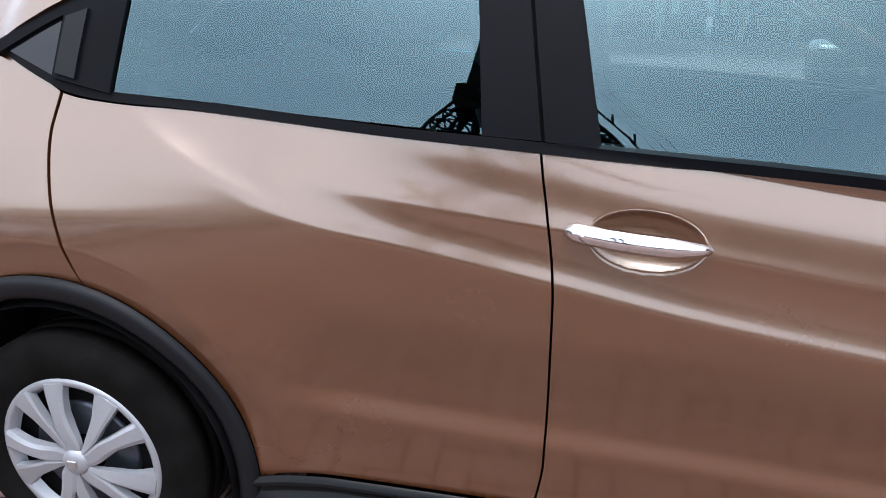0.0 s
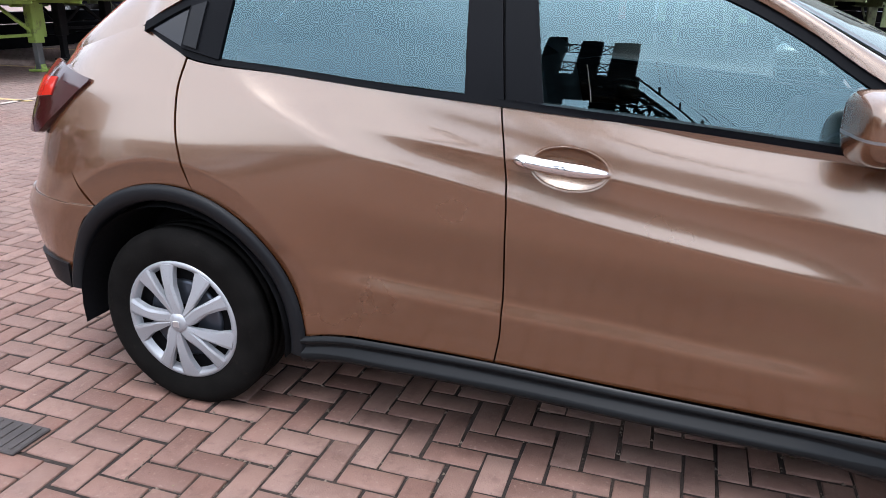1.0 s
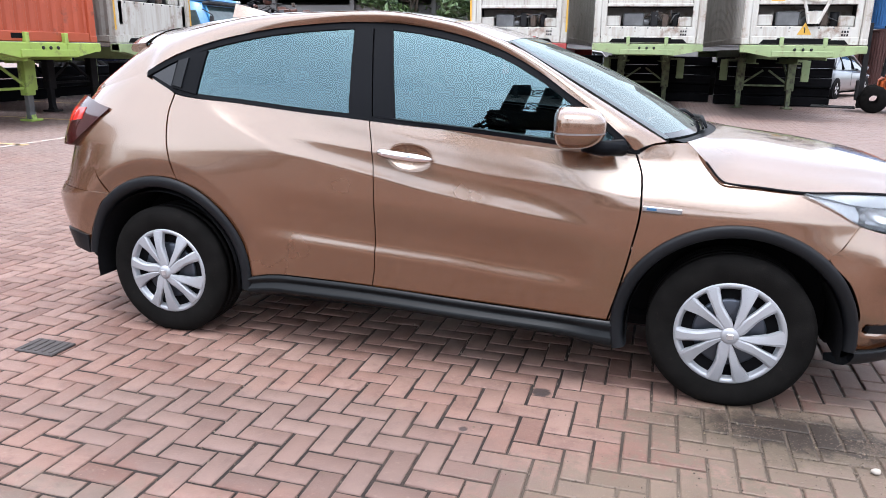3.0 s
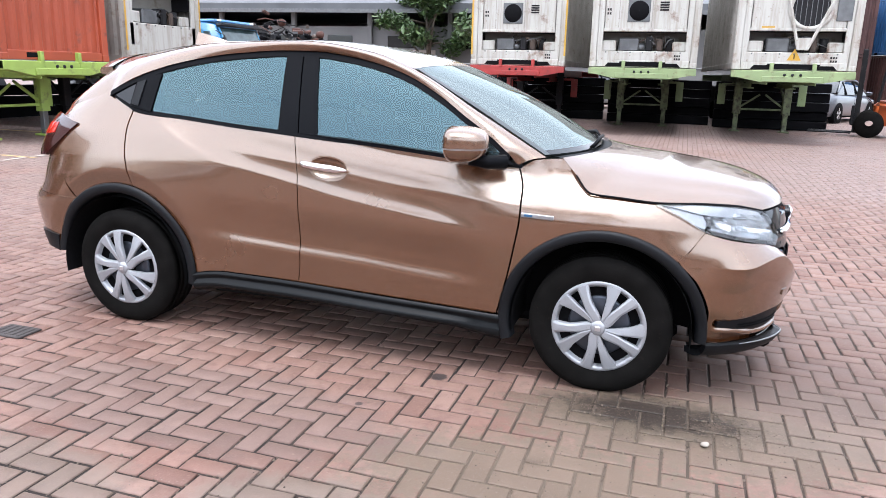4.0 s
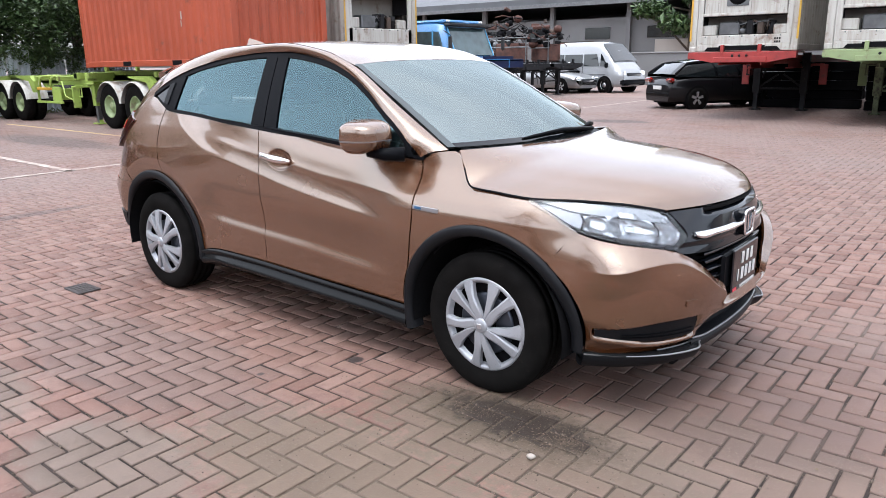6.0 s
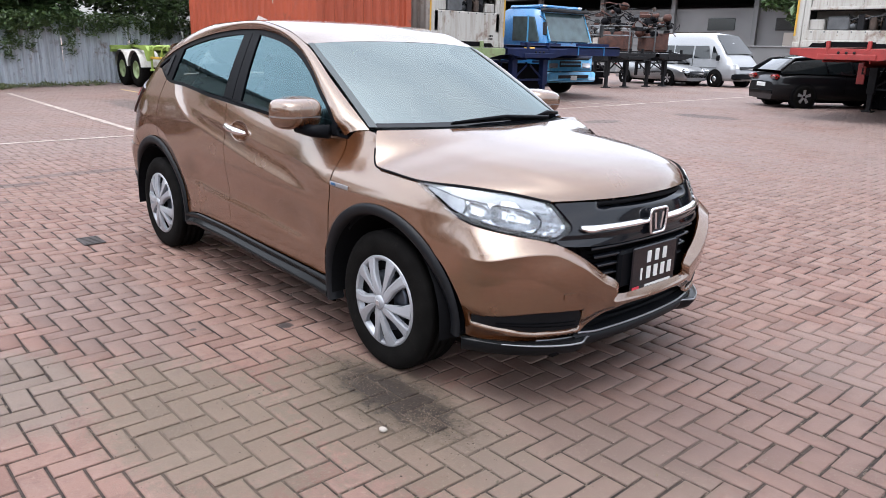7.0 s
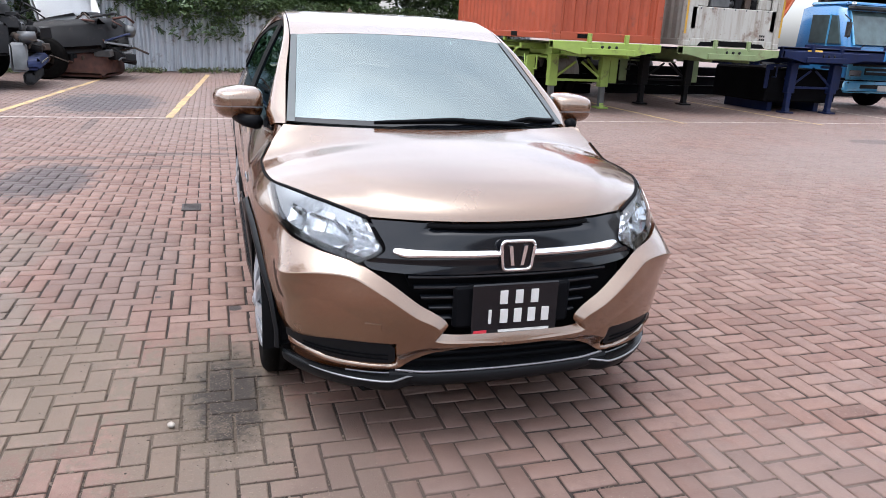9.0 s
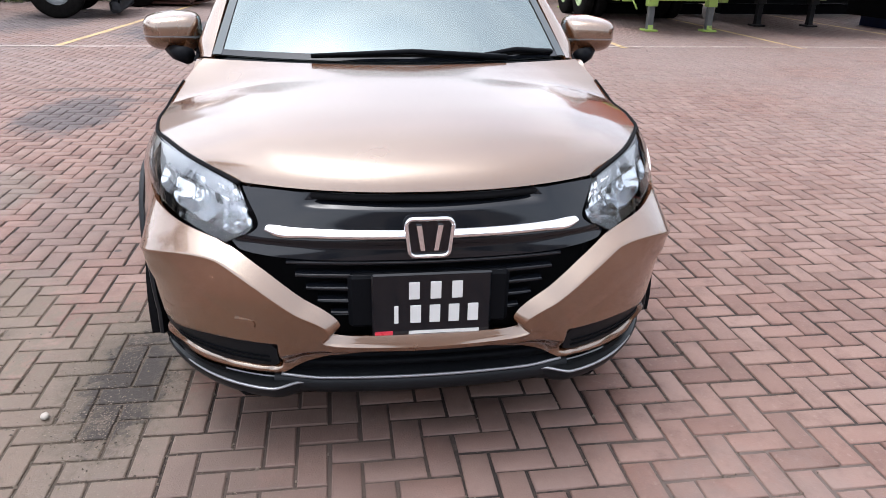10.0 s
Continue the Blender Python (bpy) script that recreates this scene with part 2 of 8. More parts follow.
class MB:
    """Collects vertices and faces of one mesh."""

    def __init__(self, smooth=False):
        self.v, self.f, self.smooth = [], [], smooth

    def add(self, verts, faces):
        k = len(self.v)
        self.v += [tuple(q) for q in verts]
        self.f += [tuple(i + k for i in f) for f in faces]
        return self

    def box(self, c, size, bev=0.0, m=None):
        hx, hy, hz = size[0] / 2, size[1] / 2, size[2] / 2
        if not bev:
            vs = [(x, y, z) for x in (-hx, hx) for y in (-hy, hy) for z in (-hz, hz)]
            fs = [(0, 1, 3, 2), (4, 6, 7, 5), (0, 4, 5, 1), (2, 3, 7, 6), (0, 2, 6, 4), (1, 5, 7, 3)]
        else:
            b = min(bev, hx * 0.9, hy * 0.9, hz * 0.9)
            vs, idx = [], {}
            for sx in (-1, 1):
                for sy in (-1, 1):
                    for sz in (-1, 1):
                        for ax in range(3):
                            q = [sx * (hx - b), sy * (hy - b), sz * (hz - b)]
                            q[ax] = (sx * hx, sy * hy, sz * hz)[ax]
                            idx[(sx, sy, sz, ax)] = len(vs)
                            vs.append(tuple(q))
            fs = []
            for ax in range(3):
                o1, o2 = [a for a in range(3) if a != ax]
                for sg in (-1, 1):
                    ring = []
                    for s1, s2 in ((-1, -1), (1, -1), (1, 1), (-1, 1)):
                        k = [0, 0, 0]
                        k[ax], k[o1], k[o2] = sg, s1, s2
                        ring.append(idx[(*k, ax)])
                    fs.append(tuple(ring if (sg > 0) == (ax != 1) else ring[::-1]))
            for ax in range(3):
                o1, o2 = [a for a in range(3) if a != ax]
                for s1 in (-1, 1):
                    for s2 in (-1, 1):
                        k0, k1 = [0, 0, 0], [0, 0, 0]
                        k0[ax], k1[ax] = -1, 1
                        k0[o1] = k1[o1] = s1
                        k0[o2] = k1[o2] = s2
                        fs.append((idx[(*k0, o1)], idx[(*k1, o1)], idx[(*k1, o2)], idx[(*k0, o2)]))
            for sx in (-1, 1):
                for sy in (-1, 1):
                    for sz in (-1, 1):
                        fs.append(tuple(idx[(sx, sy, sz, a)] for a in range(3)))
        c = Vector(c)
        out = []
        for q in vs:
            q = Vector(q)
            if m is not None:
                q = m.to_3x3() @ q
            out.append(q + c)
        return self.add(out, fs)

    def cyl(self, p0, p1, r0, r1=None, n=16, caps=True):
        r1 = r0 if r1 is None else r1
        p0, p1 = Vector(p0), Vector(p1)
        d = (p1 - p0).normalized()
        a = d.orthogonal().normalized()
        b = d.cross(a)
        vs = []
        for p, r in ((p0, r0), (p1, r1)):
            vs += [p + (a * math.cos(2 * math.pi * i / n) + b * math.sin(2 * math.pi * i / n)) * r for i in range(n)]
        fs = [(i, (i + 1) % n, n + (i + 1) % n, n + i) for i in range(n)]
        if caps:
            fs += [tuple(range(n))[::-1], tuple(range(n, 2 * n))]
        return self.add(vs, fs)

    def tube(self, pts, r, n=8, caps=True):
        pts = [Vector(p) for p in pts]
        rs = r if isinstance(r, (list, tuple)) else [r] * len(pts)
        vs, fs, a = [], [], None
        for i, p in enumerate(pts):
            d = (pts[min(i + 1, len(pts) - 1)] - pts[max(i - 1, 0)]).normalized()
            a = d.orthogonal().normalized() if a is None else (a - d * a.dot(d)).normalized()
            b = d.cross(a)
            vs += [p + (a * math.cos(2 * math.pi * k / n) + b * math.sin(2 * math.pi * k / n)) * rs[i] for k in range(n)]
        for i in range(len(pts) - 1):
            fs += [(i * n + k, i * n + (k + 1) % n, (i + 1) * n + (k + 1) % n, (i + 1) * n + k) for k in range(n)]
        if caps:
            fs += [tuple(range(n))[::-1], tuple(range((len(pts) - 1) * n, len(pts) * n))]
        return self.add(vs, fs)

    def lathe(self, prof, c, axis='y', n=48):
        """prof: (radius, height along the axis)."""
        vs, fs = [], []
        for r, h in prof:
            for i in range(n):
                t = 2 * math.pi * i / n
                u, v = r * math.cos(t), r * math.sin(t)
                q = {'y': (u, h, v), 'x': (h, u, v), 'z': (u, v, h)}[axis]
                vs.append((c[0] + q[0], c[1] + q[1], c[2] + q[2]))
        for k in range(len(prof) - 1):
            fs += [(k * n + i, k * n + (i + 1) % n, (k + 1) * n + (i + 1) % n, (k + 1) * n + i) for i in range(n)]
        return self.add(vs, fs)

    def prism(self, poly, axis, h0, h1):
        """A polygon in the plane across the axis, drawn out from h0 to h1."""
        n = len(poly)

        def at(a, b, h):
            return {'y': (a, h, b), 'x': (h, a, b), 'z': (a, b, h)}[axis]
        vs = [at(a, b, h0) for a, b in poly] + [at(a, b, h1) for a, b in poly]
        fs = [(i, (i + 1) % n, n + (i + 1) % n, n + i) for i in range(n)] + [tuple(range(n))[::-1], tuple(range(n, 2 * n))]
        return self.add(vs, fs)

    def grid(self, g):
        g = np.asarray(g)
        nu, nv = g.shape[:2]
        fs = [(i * nv + j, (i + 1) * nv + j, (i + 1) * nv + j + 1, i * nv + j + 1) for i in range(nu - 1) for j in range(nv - 1)]
        return self.add([tuple(q) for q in g.reshape(-1, 3)], fs)

    def done(self, name):
        return mesh(name, self.v, self.f, self.smooth)


def pchip(pts):
    """A smooth curve y(x) through points, with no overshoot; takes arrays."""
    xs, ys = np.array([p[0] for p in pts], float), np.array([p[1] for p in pts], float)
    h = np.diff(xs)
    d = np.diff(ys) / h
    s = np.zeros_like(xs)
    for i in range(1, len(xs) - 1):
        if d[i - 1] * d[i] > 0:
            w1, w2 = 2 * h[i] + h[i - 1], h[i] + 2 * h[i - 1]
            s[i] = (w1 + w2) / (w1 / d[i - 1] + w2 / d[i])
    s[0], s[-1] = d[0], d[-1]

    def f(x):
        x = np.asarray(x, float)
        xc = np.clip(x, xs[0], xs[-1])
        i = np.clip(np.searchsorted(xs, xc) - 1, 0, len(xs) - 2)
        t = (xc - xs[i]) / h[i]
        return ((1 + 2 * t) * (1 - t) ** 2 * ys[i] + t * (1 - t) ** 2 * h[i] * s[i] + t * t * (3 - 2 * t) * ys[i + 1] + t * t * (t - 1) * h[i] * s[i + 1])
    return f


def sstep(a, b, x):
    t = np.clip((np.asarray(x, float) - a) / (b - a), 0, 1)
    return t * t * (3 - 2 * t)


def resample(poly, n, smooth=True):
    p = np.asarray(poly, float)
    d = np.concatenate([[0], np.cumsum(np.linalg.norm(np.diff(p, axis=0), axis=1))])
    t = np.linspace(0, d[-1], n + 1)
    if smooth and len(p) > 2:
        return np.stack([pchip(list(zip(d, p[:, k])))(t) for k in range(p.shape[1])], 1)
    return np.stack([np.interp(t, d, p[:, k]) for k in range(p.shape[1])], 1)


def coons(bottom, top, left, right, nu, nv, smooth=True):
    B, T, L, R = resample(bottom, nu, smooth), resample(top, nu, smooth), resample(left, nv, smooth), resample(right, nv, smooth)
    u, v = np.linspace(0, 1, nu + 1)[:, None, None], np.linspace(0, 1, nv + 1)[None, :, None]
    return ((1 - v) * B[:, None] + v * T[:, None] + (1 - u) * L[None] + u * R[None]
            - ((1 - u) * (1 - v) * B[0] + u * (1 - v) * B[-1] + (1 - u) * v * T[0] + u * v * T[-1]))


def panel(name, P, material, parent, flange=0.015, label="", core=(None, 0.0, 0.6)):
    """A sheet-metal or glass panel from a grid of points, smooth, with its edges folded inwards."""
    nu, nv = P.shape[:2]
    du, dv = np.gradient(P, axis=0), np.gradient(P, axis=1)
    N = np.cross(du, dv)
    N /= np.linalg.norm(N, axis=2, keepdims=True) + 1e-12
    mid = P.reshape(-1, 3).mean(0)
    c = np.array([mid[0] * 0.75 if core[0] is None else core[0], core[1], core[2]])
    flip = np.sum(N * (P - c)) < 0
    if flip:
        N = -N
    verts = [tuple(q) for q in P.reshape(-1, 3)]
    faces = [(i * nv + j, (i + 1) * nv + j, (i + 1) * nv + j + 1, i * nv + j + 1) for i in range(nu - 1) for j in range(nv - 1)]
    if flip:
        faces = [f[::-1] for f in faces]
    ns = len(faces)
    if flange:
        ring = [(i, 0) for i in range(nu)] + [(nu - 1, j) for j in range(1, nv)] + [(i, nv - 1) for i in range(nu - 2, -1, -1)] + [(0, j) for j in range(nv - 2, 0, -1)]
        k = len(verts)
        for i, j in ring:
            verts += [tuple(P[i, j]), tuple(P[i, j] - N[i, j] * flange)]
        m = len(ring)
        for q in range(m):
            a, b = k + 2 * q, k + 2 * ((q + 1) % m)
            faces.append((a, b, b + 1, a + 1))
    me = mesh(name, verts, faces)
    me.polygons.foreach_set("use_smooth", [i < ns for i in range(len(faces))])
    return part(name, me, material, parent, label)

# ---------------------------------------------------------------- the bronze crossover: body surface
# car axes: x forward (axles at -1.305 and 1.305), y to its left, z up; the ground is z = 0
AXF, AXR, HUB_Z, TYRE_R = 1.305, -1.305, 0.316, 0.322

w_low = pchip([(.08, .68), (.14, .76), (.20, .812), (.27, .828), (.34, .838), (.45, .850), (.55, .861), (.68, .871), (.82, .873), (.92, .868), (1.0, .853), (1.06, .836),
               (1.10, .820), (1.18, .786), (1.27, .744), (1.40, .680), (1.50, .622), (1.56, .555), (1.60, .40)])
w_glass = lambda z: .838 - .37 * (np.asarray(z, float) - 1.03) - .23 * (np.asarray(z, float) - 1.03) ** 2
nose_x = pchip([(.10, 1.96), (.16, 2.03), (.25, 2.085), (.35, 2.115), (.45, 2.135), (.55, 2.142), (.65, 2.142), (.75, 2.124), (.85, 2.098), (.92, 2.05), (1.0, 1.95), (1.1, 1.79)])
nose_n = pchip([(.2, 2.9), (.55, 3.0), (.66, 2.7), (.76, 2.32), (.86, 2.15), (1.0, 2.15)])
tail_x = pchip([(.15, -1.98), (.30, -2.03), (.45, -2.08), (.56, -2.11), (.64, -2.12), (.71, -2.08), (.76, -2.06), (.9, -2.055), (1.05, -2.02), (1.15, -1.95), (1.28, -1.80), (1.4, -1.68), (1.5, -1.56), (1.6, -1.4)])
tail_n = pchip([(.3, 4.4), (.7, 4.2), (.9, 3.4), (1.1, 3.2), (1.4, 3.2)])
tail_b = pchip([(.1, -1.3), (1.1, -1.3), (1.4, -1.05), (1.6, -.9)])
crease1 = pchip([(-1.3, 1.20), (-1.08, 1.148), (-1.0, 1.095), (-.9, 1.042), (-.84, 1.015), (-.75, .978), (-.64, .947), (-.493, .921), (-.2, .865), (.02, .820), (.34, .770), (.764, .713), (.95, .695)])
crease2 = pchip([(-1.3, 1.16), (-.9, 1.065), (-.66, 1.022), (-.49, 1.002), (-.207, .967), (.09, .926), (.336, .891), (.6, .868), (.905, .845), (1.2, .83)])
crease3 = pchip([(-.95, .552), (-.78, .546), (-.483, .526), (-.2, .507), (.154, .486), (.334, .469), (.789, .436), (1.0, .42)])
belt = pchip([(-1.413, 1.266), (-1.30, 1.212), (-1.211, 1.178), (-.917, 1.152), (-.582, 1.124), (-.311, 1.106), (-.121, 1.091), (.225, 1.066), (.519, 1.040), (.88, 1.006)])
win_top = pchip([(-1.413, 1.266), (-1.233, 1.357), (-.97, 1.435), (-.675, 1.482), (-.372, 1.501), (-.2, 1.498), (-.099, 1.487), (.083, 1.455), (.28, 1.397), (.491, 1.292), (.6, 1.220), (.731, 1.139), (.86, 1.040)])


def half_width(x, z):
    """Half the body's width where its side is at x, z."""
    x, z = np.asarray(x, float), np.asarray(z, float)
    w = w_low(z)
    # doors: sharp shoulder over an inset band, a ledge along the lower crease
    d2 = z - crease2(x)
    k = 0.0035
    soft = k * np.log1p(np.exp(np.clip(d2 / k, -40, 40)))
    door = np.minimum(w_low(np.minimum(z, .86)), .871) - 0.44 * soft
    mixd = sstep(-.80, -.42, x) * (1 - sstep(.86, 1.05, x)) * sstep(.5, .7, z)
    w = w + (door - w) * mixd
    a1 = .022 * sstep(-1.18, -.90, x) * (1 - sstep(.45, .86, x))
    d1 = z - crease1(x)
    rise = .004 * np.log1p(np.exp(np.clip(d1 / .004, -40, 40)))
    w = w - a1 * (1 - np.exp(-rise / .045)) * (1 - sstep(.10, .22, d1) * sstep(-.80, -.35, x))
    d3 = z - crease3(x)
    a3 = .016 * sstep(-.86, -.55, x) * (1 - sstep(.55, .82, x))
    w = w - a3 * sstep(-.01, .055, d3) * (1 - sstep(.10, .26, d3))
    # the wings roll in towards the bonnet and the screen
    w = w - .100 * sstep(.78, 1.02, z) * sstep(.6, 1.1, x)
    # swell over the wheels
    w = w + .012 * np.exp(-((x - AXR) / .42) ** 2) * sstep(1.05, .75, z) + .010 * np.exp(-((x - AXF) / .42) ** 2) * sstep(.95, .75, z)
    # the rear quarter leans in above the arch
    w = w - .020 * np.clip((z - .68) / .45, 0, 1) * sstep(-.75, -1.25, x)
    # chamfer that rolls under towards the rear arch
    ring = np.sqrt(((x - AXR) / .466) ** 2 + ((z - HUB_Z) / .476) ** 2)
    w = w - .020 * np.clip((1.17 - ring) / .17, 0, 1) * sstep(.30, .55, z)
    # cup behind the front door handle
    e = ((x + .040) / .100) ** 2 + ((z - .948 + .06 * (x + .04)) / .054) ** 2
    w = w - .030 * np.clip(1 - e, 0, 1) ** 0.7
    # rounding into nose and tail
    t = np.clip((x - AXF) / (nose_x(z) - AXF), 0, .9999)
    n = nose_n(z)
    w = w * (1 - t ** n) ** (1 / n)
    b = tail_b(z)
    t = np.clip((x - b) / (tail_x(z) - b), 0, .9999)
    n = tail_n(z)
    return w * (1 - t ** n) ** (1 / n)


def wg(x, z):
    """Half the width over the side glass, which draws in towards the screen."""
    return w_glass(z) - .030 * np.clip(np.asarray(x, float) + 1.15, 0, 2)


def at_side(P, s=-1, off=0.0, wf=half_width):
    """(x, z) pairs onto the flank; s -1: the right one."""
    x, z = P[..., 0], P[..., 1]
    return np.stack([x, s * (wf(x, z) + off), z], -1)


def nose_a(x, y, z):
    """Angle round the nose, 0 in the middle and 90 at the axle, of a place on it."""
    n = nose_n(z)
    w = w_low(z) - .1 * sstep(.78, 1.02, z)
    return math.degrees(math.atan2(max(abs(y) / w, 1e-6) ** (n / 2), max((x - AXF) / (nose_x(z) - AXF), 1e-6) ** (n / 2)))


def seam_a(x, z):
    """Angle round the nose of the place on the flank at x, z."""
    t = min(max((x - AXF) / (float(nose_x(z)) - AXF), 0.0), 1.0)
    return math.degrees(math.acos(t ** (float(nose_n(z)) / 2)))


def at_nose(P, s=-1, off=0.0):
    """(angle, z) pairs onto the nose; off metres out of it."""
    a, z = np.radians(P[..., 0]), P[..., 1]
    n = nose_n(z)
    w = w_low(z) - .1 * sstep(.78, 1.02, z)
    sg = np.where(a < 0, -1.0, 1.0)
    a = np.abs(a)
    cx, sy = np.clip(np.cos(a), 0, 1) ** (2 / n), np.clip(np.sin(a), 0, 1) ** (2 / n)
    o = off
    x, y = AXF + (nose_x(z) - AXF) * cx + o * cx ** .7, (w + .010 * sstep(.5, .9, sy)) * sy + o * sy ** 2
    return np.stack([x, s * sg * y, z], -1)


def at_tail(P, s=-1, off=0.0):
    a, z = np.radians(P[..., 0]), P[..., 1]
    b, w = tail_b(z), w_low(z)
    e = 2 / tail_n(z)
    cx, sy = np.clip(np.cos(a), 0, 1) ** e, np.clip(np.sin(a), 0, 1) ** e
    x = b + (tail_x(z) - b) * cx
    # the same swell, lean and chamfer as the flank has
    ring = np.sqrt(((x - AXR) / .466) ** 2 + ((z - HUB_Z) / .476) ** 2)
    w = w + .012 * np.exp(-((x - AXR) / .42) ** 2) * sstep(1.05, .75, z) - .020 * np.clip((z - .68) / .45, 0, 1) - .020 * np.clip((1.17 - ring) / .17, 0, 1) * sstep(.30, .55, z)
    return np.stack([x - off * cx, s * (w * sy + off * sy), z], -1)


def tail_a(x, z):
    """Angle round the tail, 0 in the middle, of a place on the flank."""
    b = float(tail_b(z))
    t = min(max((x - b) / (float(tail_x(z)) - b), 0.0), 1.0)
    return math.degrees(math.acos(t ** (float(tail_n(z)) / 2)))


TA = tail_a


def arc(cx, cz, rx, rz, a0, a1, n=24):
    return [(cx + rx * math.cos(radians(a0 + (a1 - a0) * i / n)), cz + rz * math.sin(radians(a0 + (a1 - a0) * i / n))) for i in range(n + 1)]


def along(f, x0, x1, dz=0.0, n=24):
    return [(x0 + (x1 - x0) * i / n, float(f(x0 + (x1 - x0) * i / n)) + dz) for i in range(n + 1)]


RXR, RZR, RXF, RZF = .466, .476, .466, .452

car = thing("crossover_car", "metallic bronze compact crossover with tinted windows parked on brick paving", "car")

for s in (-1, 1):
    # doors
    b_rear = [(-.223, .352), (-.206, .469), (-.200, .817), (-.236, 1.098)]
    b_front = [(x + .0048, z) for x, z in b_rear]
    rd = panel("rear_door", at_side(coons([(-.845, .330), (-.75, .352), (-.655, .359), (-.386, .357), (-.223, .352)],
                                         along(belt, -1.235, -.236, -.008),
                                         arc(AXR, HUB_Z, RXR, RZR, 2, 76) + [(-1.214, .846), (-1.246, 1.0), (-1.250, 1.09), (-1.235, 1.172)],
                                         b_rear, 150, 150), s), PAINT, car)
    fd_front = [(.823, .315), (.869, .5), (.896, .635), (.920, .81), (.915, .908), (.884, .998)]
    fd = panel("front_door", at_side(coons([(-.216, .352), (.276, .334), (.539, .325), (.823, .315)], along(belt, -.229, .884, -.008), b_front, fd_front, 260, 170), s), PAINT, car)
    # wing and quarter panel
    panel("front_wing", at_side(coons([(.831, .315)] + arc(AXF, HUB_Z, RXF, RZF, 178, 48), [(.892, 1.0), (.96, 1.040), (1.073, 1.052), (1.135, .998), (1.225, .914), (1.36, .904), (1.50, .889), (1.62, .838), (1.718, .778)],
                                      [(x + .008, z) for x, z in fd_front], [(1.617, .652), (1.66, .70), (1.718, .778)], 110, 50), s), PAINT, car)
    panel("quarter_panel", at_side(coons(arc(AXR, HUB_Z, RXR, RZR, 128, 77), [(-1.86, 1.155), (-1.66, 1.200), (-1.42, 1.262), (-1.33, 1.222), (-1.243, 1.176)],
                                         [(-1.592, .691), (-1.68, .82), (-1.80, .97), (-1.86, 1.155)],
                                         [(-1.201, .780), (-1.222, .846), (-1.254, 1.0), (-1.258, 1.09), (-1.243, 1.176)], 60, 60), s), PAINT, car)
    # pillar and roof rail between the side windows and the roof
    top3 = resample([(1.00, s * .700, 1.048), (.65, s * .663, 1.245), (.313, s * .612, 1.428), (.08, s * .600, 1.505), (-.3, s * .585, 1.553), (-.8, s * .578, 1.538), (-1.2, s * .575, 1.478), (-1.5, s * .578, 1.395), (-1.78, s * .59, 1.19)], 120)
    low2 = resample([(.880, 1.012)] + along(win_top, .84, -1.40, .006, 60) + [(-1.43, 1.260), (-1.66, 1.196), (-1.862, 1.150)], 120, False)
    low3 = at_side(low2, s, 0.006, lambda x, z: np.where(x < -1.36, half_width(x, z) - .0075 + (wg(x, z) + .006 - half_width(x, z)) * sstep(-1.44, -1.36, x), np.where(z > 1.10, np.minimum(wg(x, z) + .006, half_width(x, z) + .02), half_width(x, z) + (np.minimum(wg(x, z) + .006, half_width(x, z)) - half_width(x, z)) * sstep(1.02, 1.10, z))))
    v = np.linspace(0, 1, 13)[None, :, None]
    rail = low3[:, None] * (1 - v) + top3[:, None] * v
    rail[..., 1] += s * .016 * np.sin(np.pi * v[..., 0])
    rail[..., 2] += .010 * np.sin(np.pi * v[..., 0])
    panel("roof_rail", rail, PAINT, car, flange=.02)
    trim_in = rail * np.array([1, .95, 1]) - np.array([0, 0, .016])
    trim_in[:, 0, 2] -= .03
    part("pillar_lining", MB(True).grid([[tuple(q) for q in row] for row in trim_in[44:]]), VOID, car, "dark inner pillar lining")
    part("corner_lining", MB(True).grid([[tuple(q) for q in row] for row in at_side(coons([(-1.62, 1.02), (-1.095, 1.00)], [(-1.55, 1.31), (-1.095, 1.40)], [(-1.62, 1.02), (-1.55, 1.31)], [(-1.095, 1.00), (-1.095, 1.40)], 10, 10), s, -.045, lambda x, z: np.minimum(w_glass(np.maximum(z, .95)), half_width(x, z)))]), VOID, car, "dark inner corner lining")
    # black frames and glass
    panel("belt_moulding", at_side(np.stack([resample(along(belt, -1.40, .90, -.006, 40), 80, False) + np.array([0, h]) for h in (0, .004, .009, .014, .018)], 1), s, .006), TRIM, car, flange=.06)
    panel("window_frame", at_side(np.stack([resample(along(win_top, -1.40, .84, .004, 50), 90, False) + np.array([0, -h]) for h in (0, .009, .018, .028)], 1), s, .004, wg), TRIM, car, flange=.02)
    panel("window_frame", at_side(coons([(-.345, 1.115), (-.232, 1.108)], [(-.385, 1.485), (-.292, 1.483)], [(-.345, 1.115), (-.385, 1.485)], [(-.236, 1.108), (-.296, 1.483)], 8, 20), s, .006, wg), TRIM, rd, label="satin black pillar trim")
    panel("pillar_backing", at_side(coons([(-.30, 1.100), (-.17, 1.095)], [(-.35, 1.500), (-.24, 1.500)], [(-.30, 1.100), (-.35, 1.500)], [(-.17, 1.095), (-.24, 1.500)], 6, 16), s, -.010, wg), VOID, car, flange=0)
    panel("window_frame", at_side(coons([(-.226, 1.107), (-.128, 1.098)], [(-.288, 1.483), (-.205, 1.480)], [(-.229, 1.107), (-.288, 1.483)], [(-.128, 1.098), (-.205, 1.480)], 8, 20), s, .006, wg), TRIM, fd, label="satin black pillar trim")
    panel("side_glass", at_side(coons(along(belt, -1.115, -.340, .010), along(win_top, -1.10, -.38, -.020), [(-1.115, 1.178), (-1.10, 1.372)], [(-.340, 1.116), (-.38, 1.482)], 30, 20), s, -.002, wg), SIDEGLASS, rd, flange=.004)
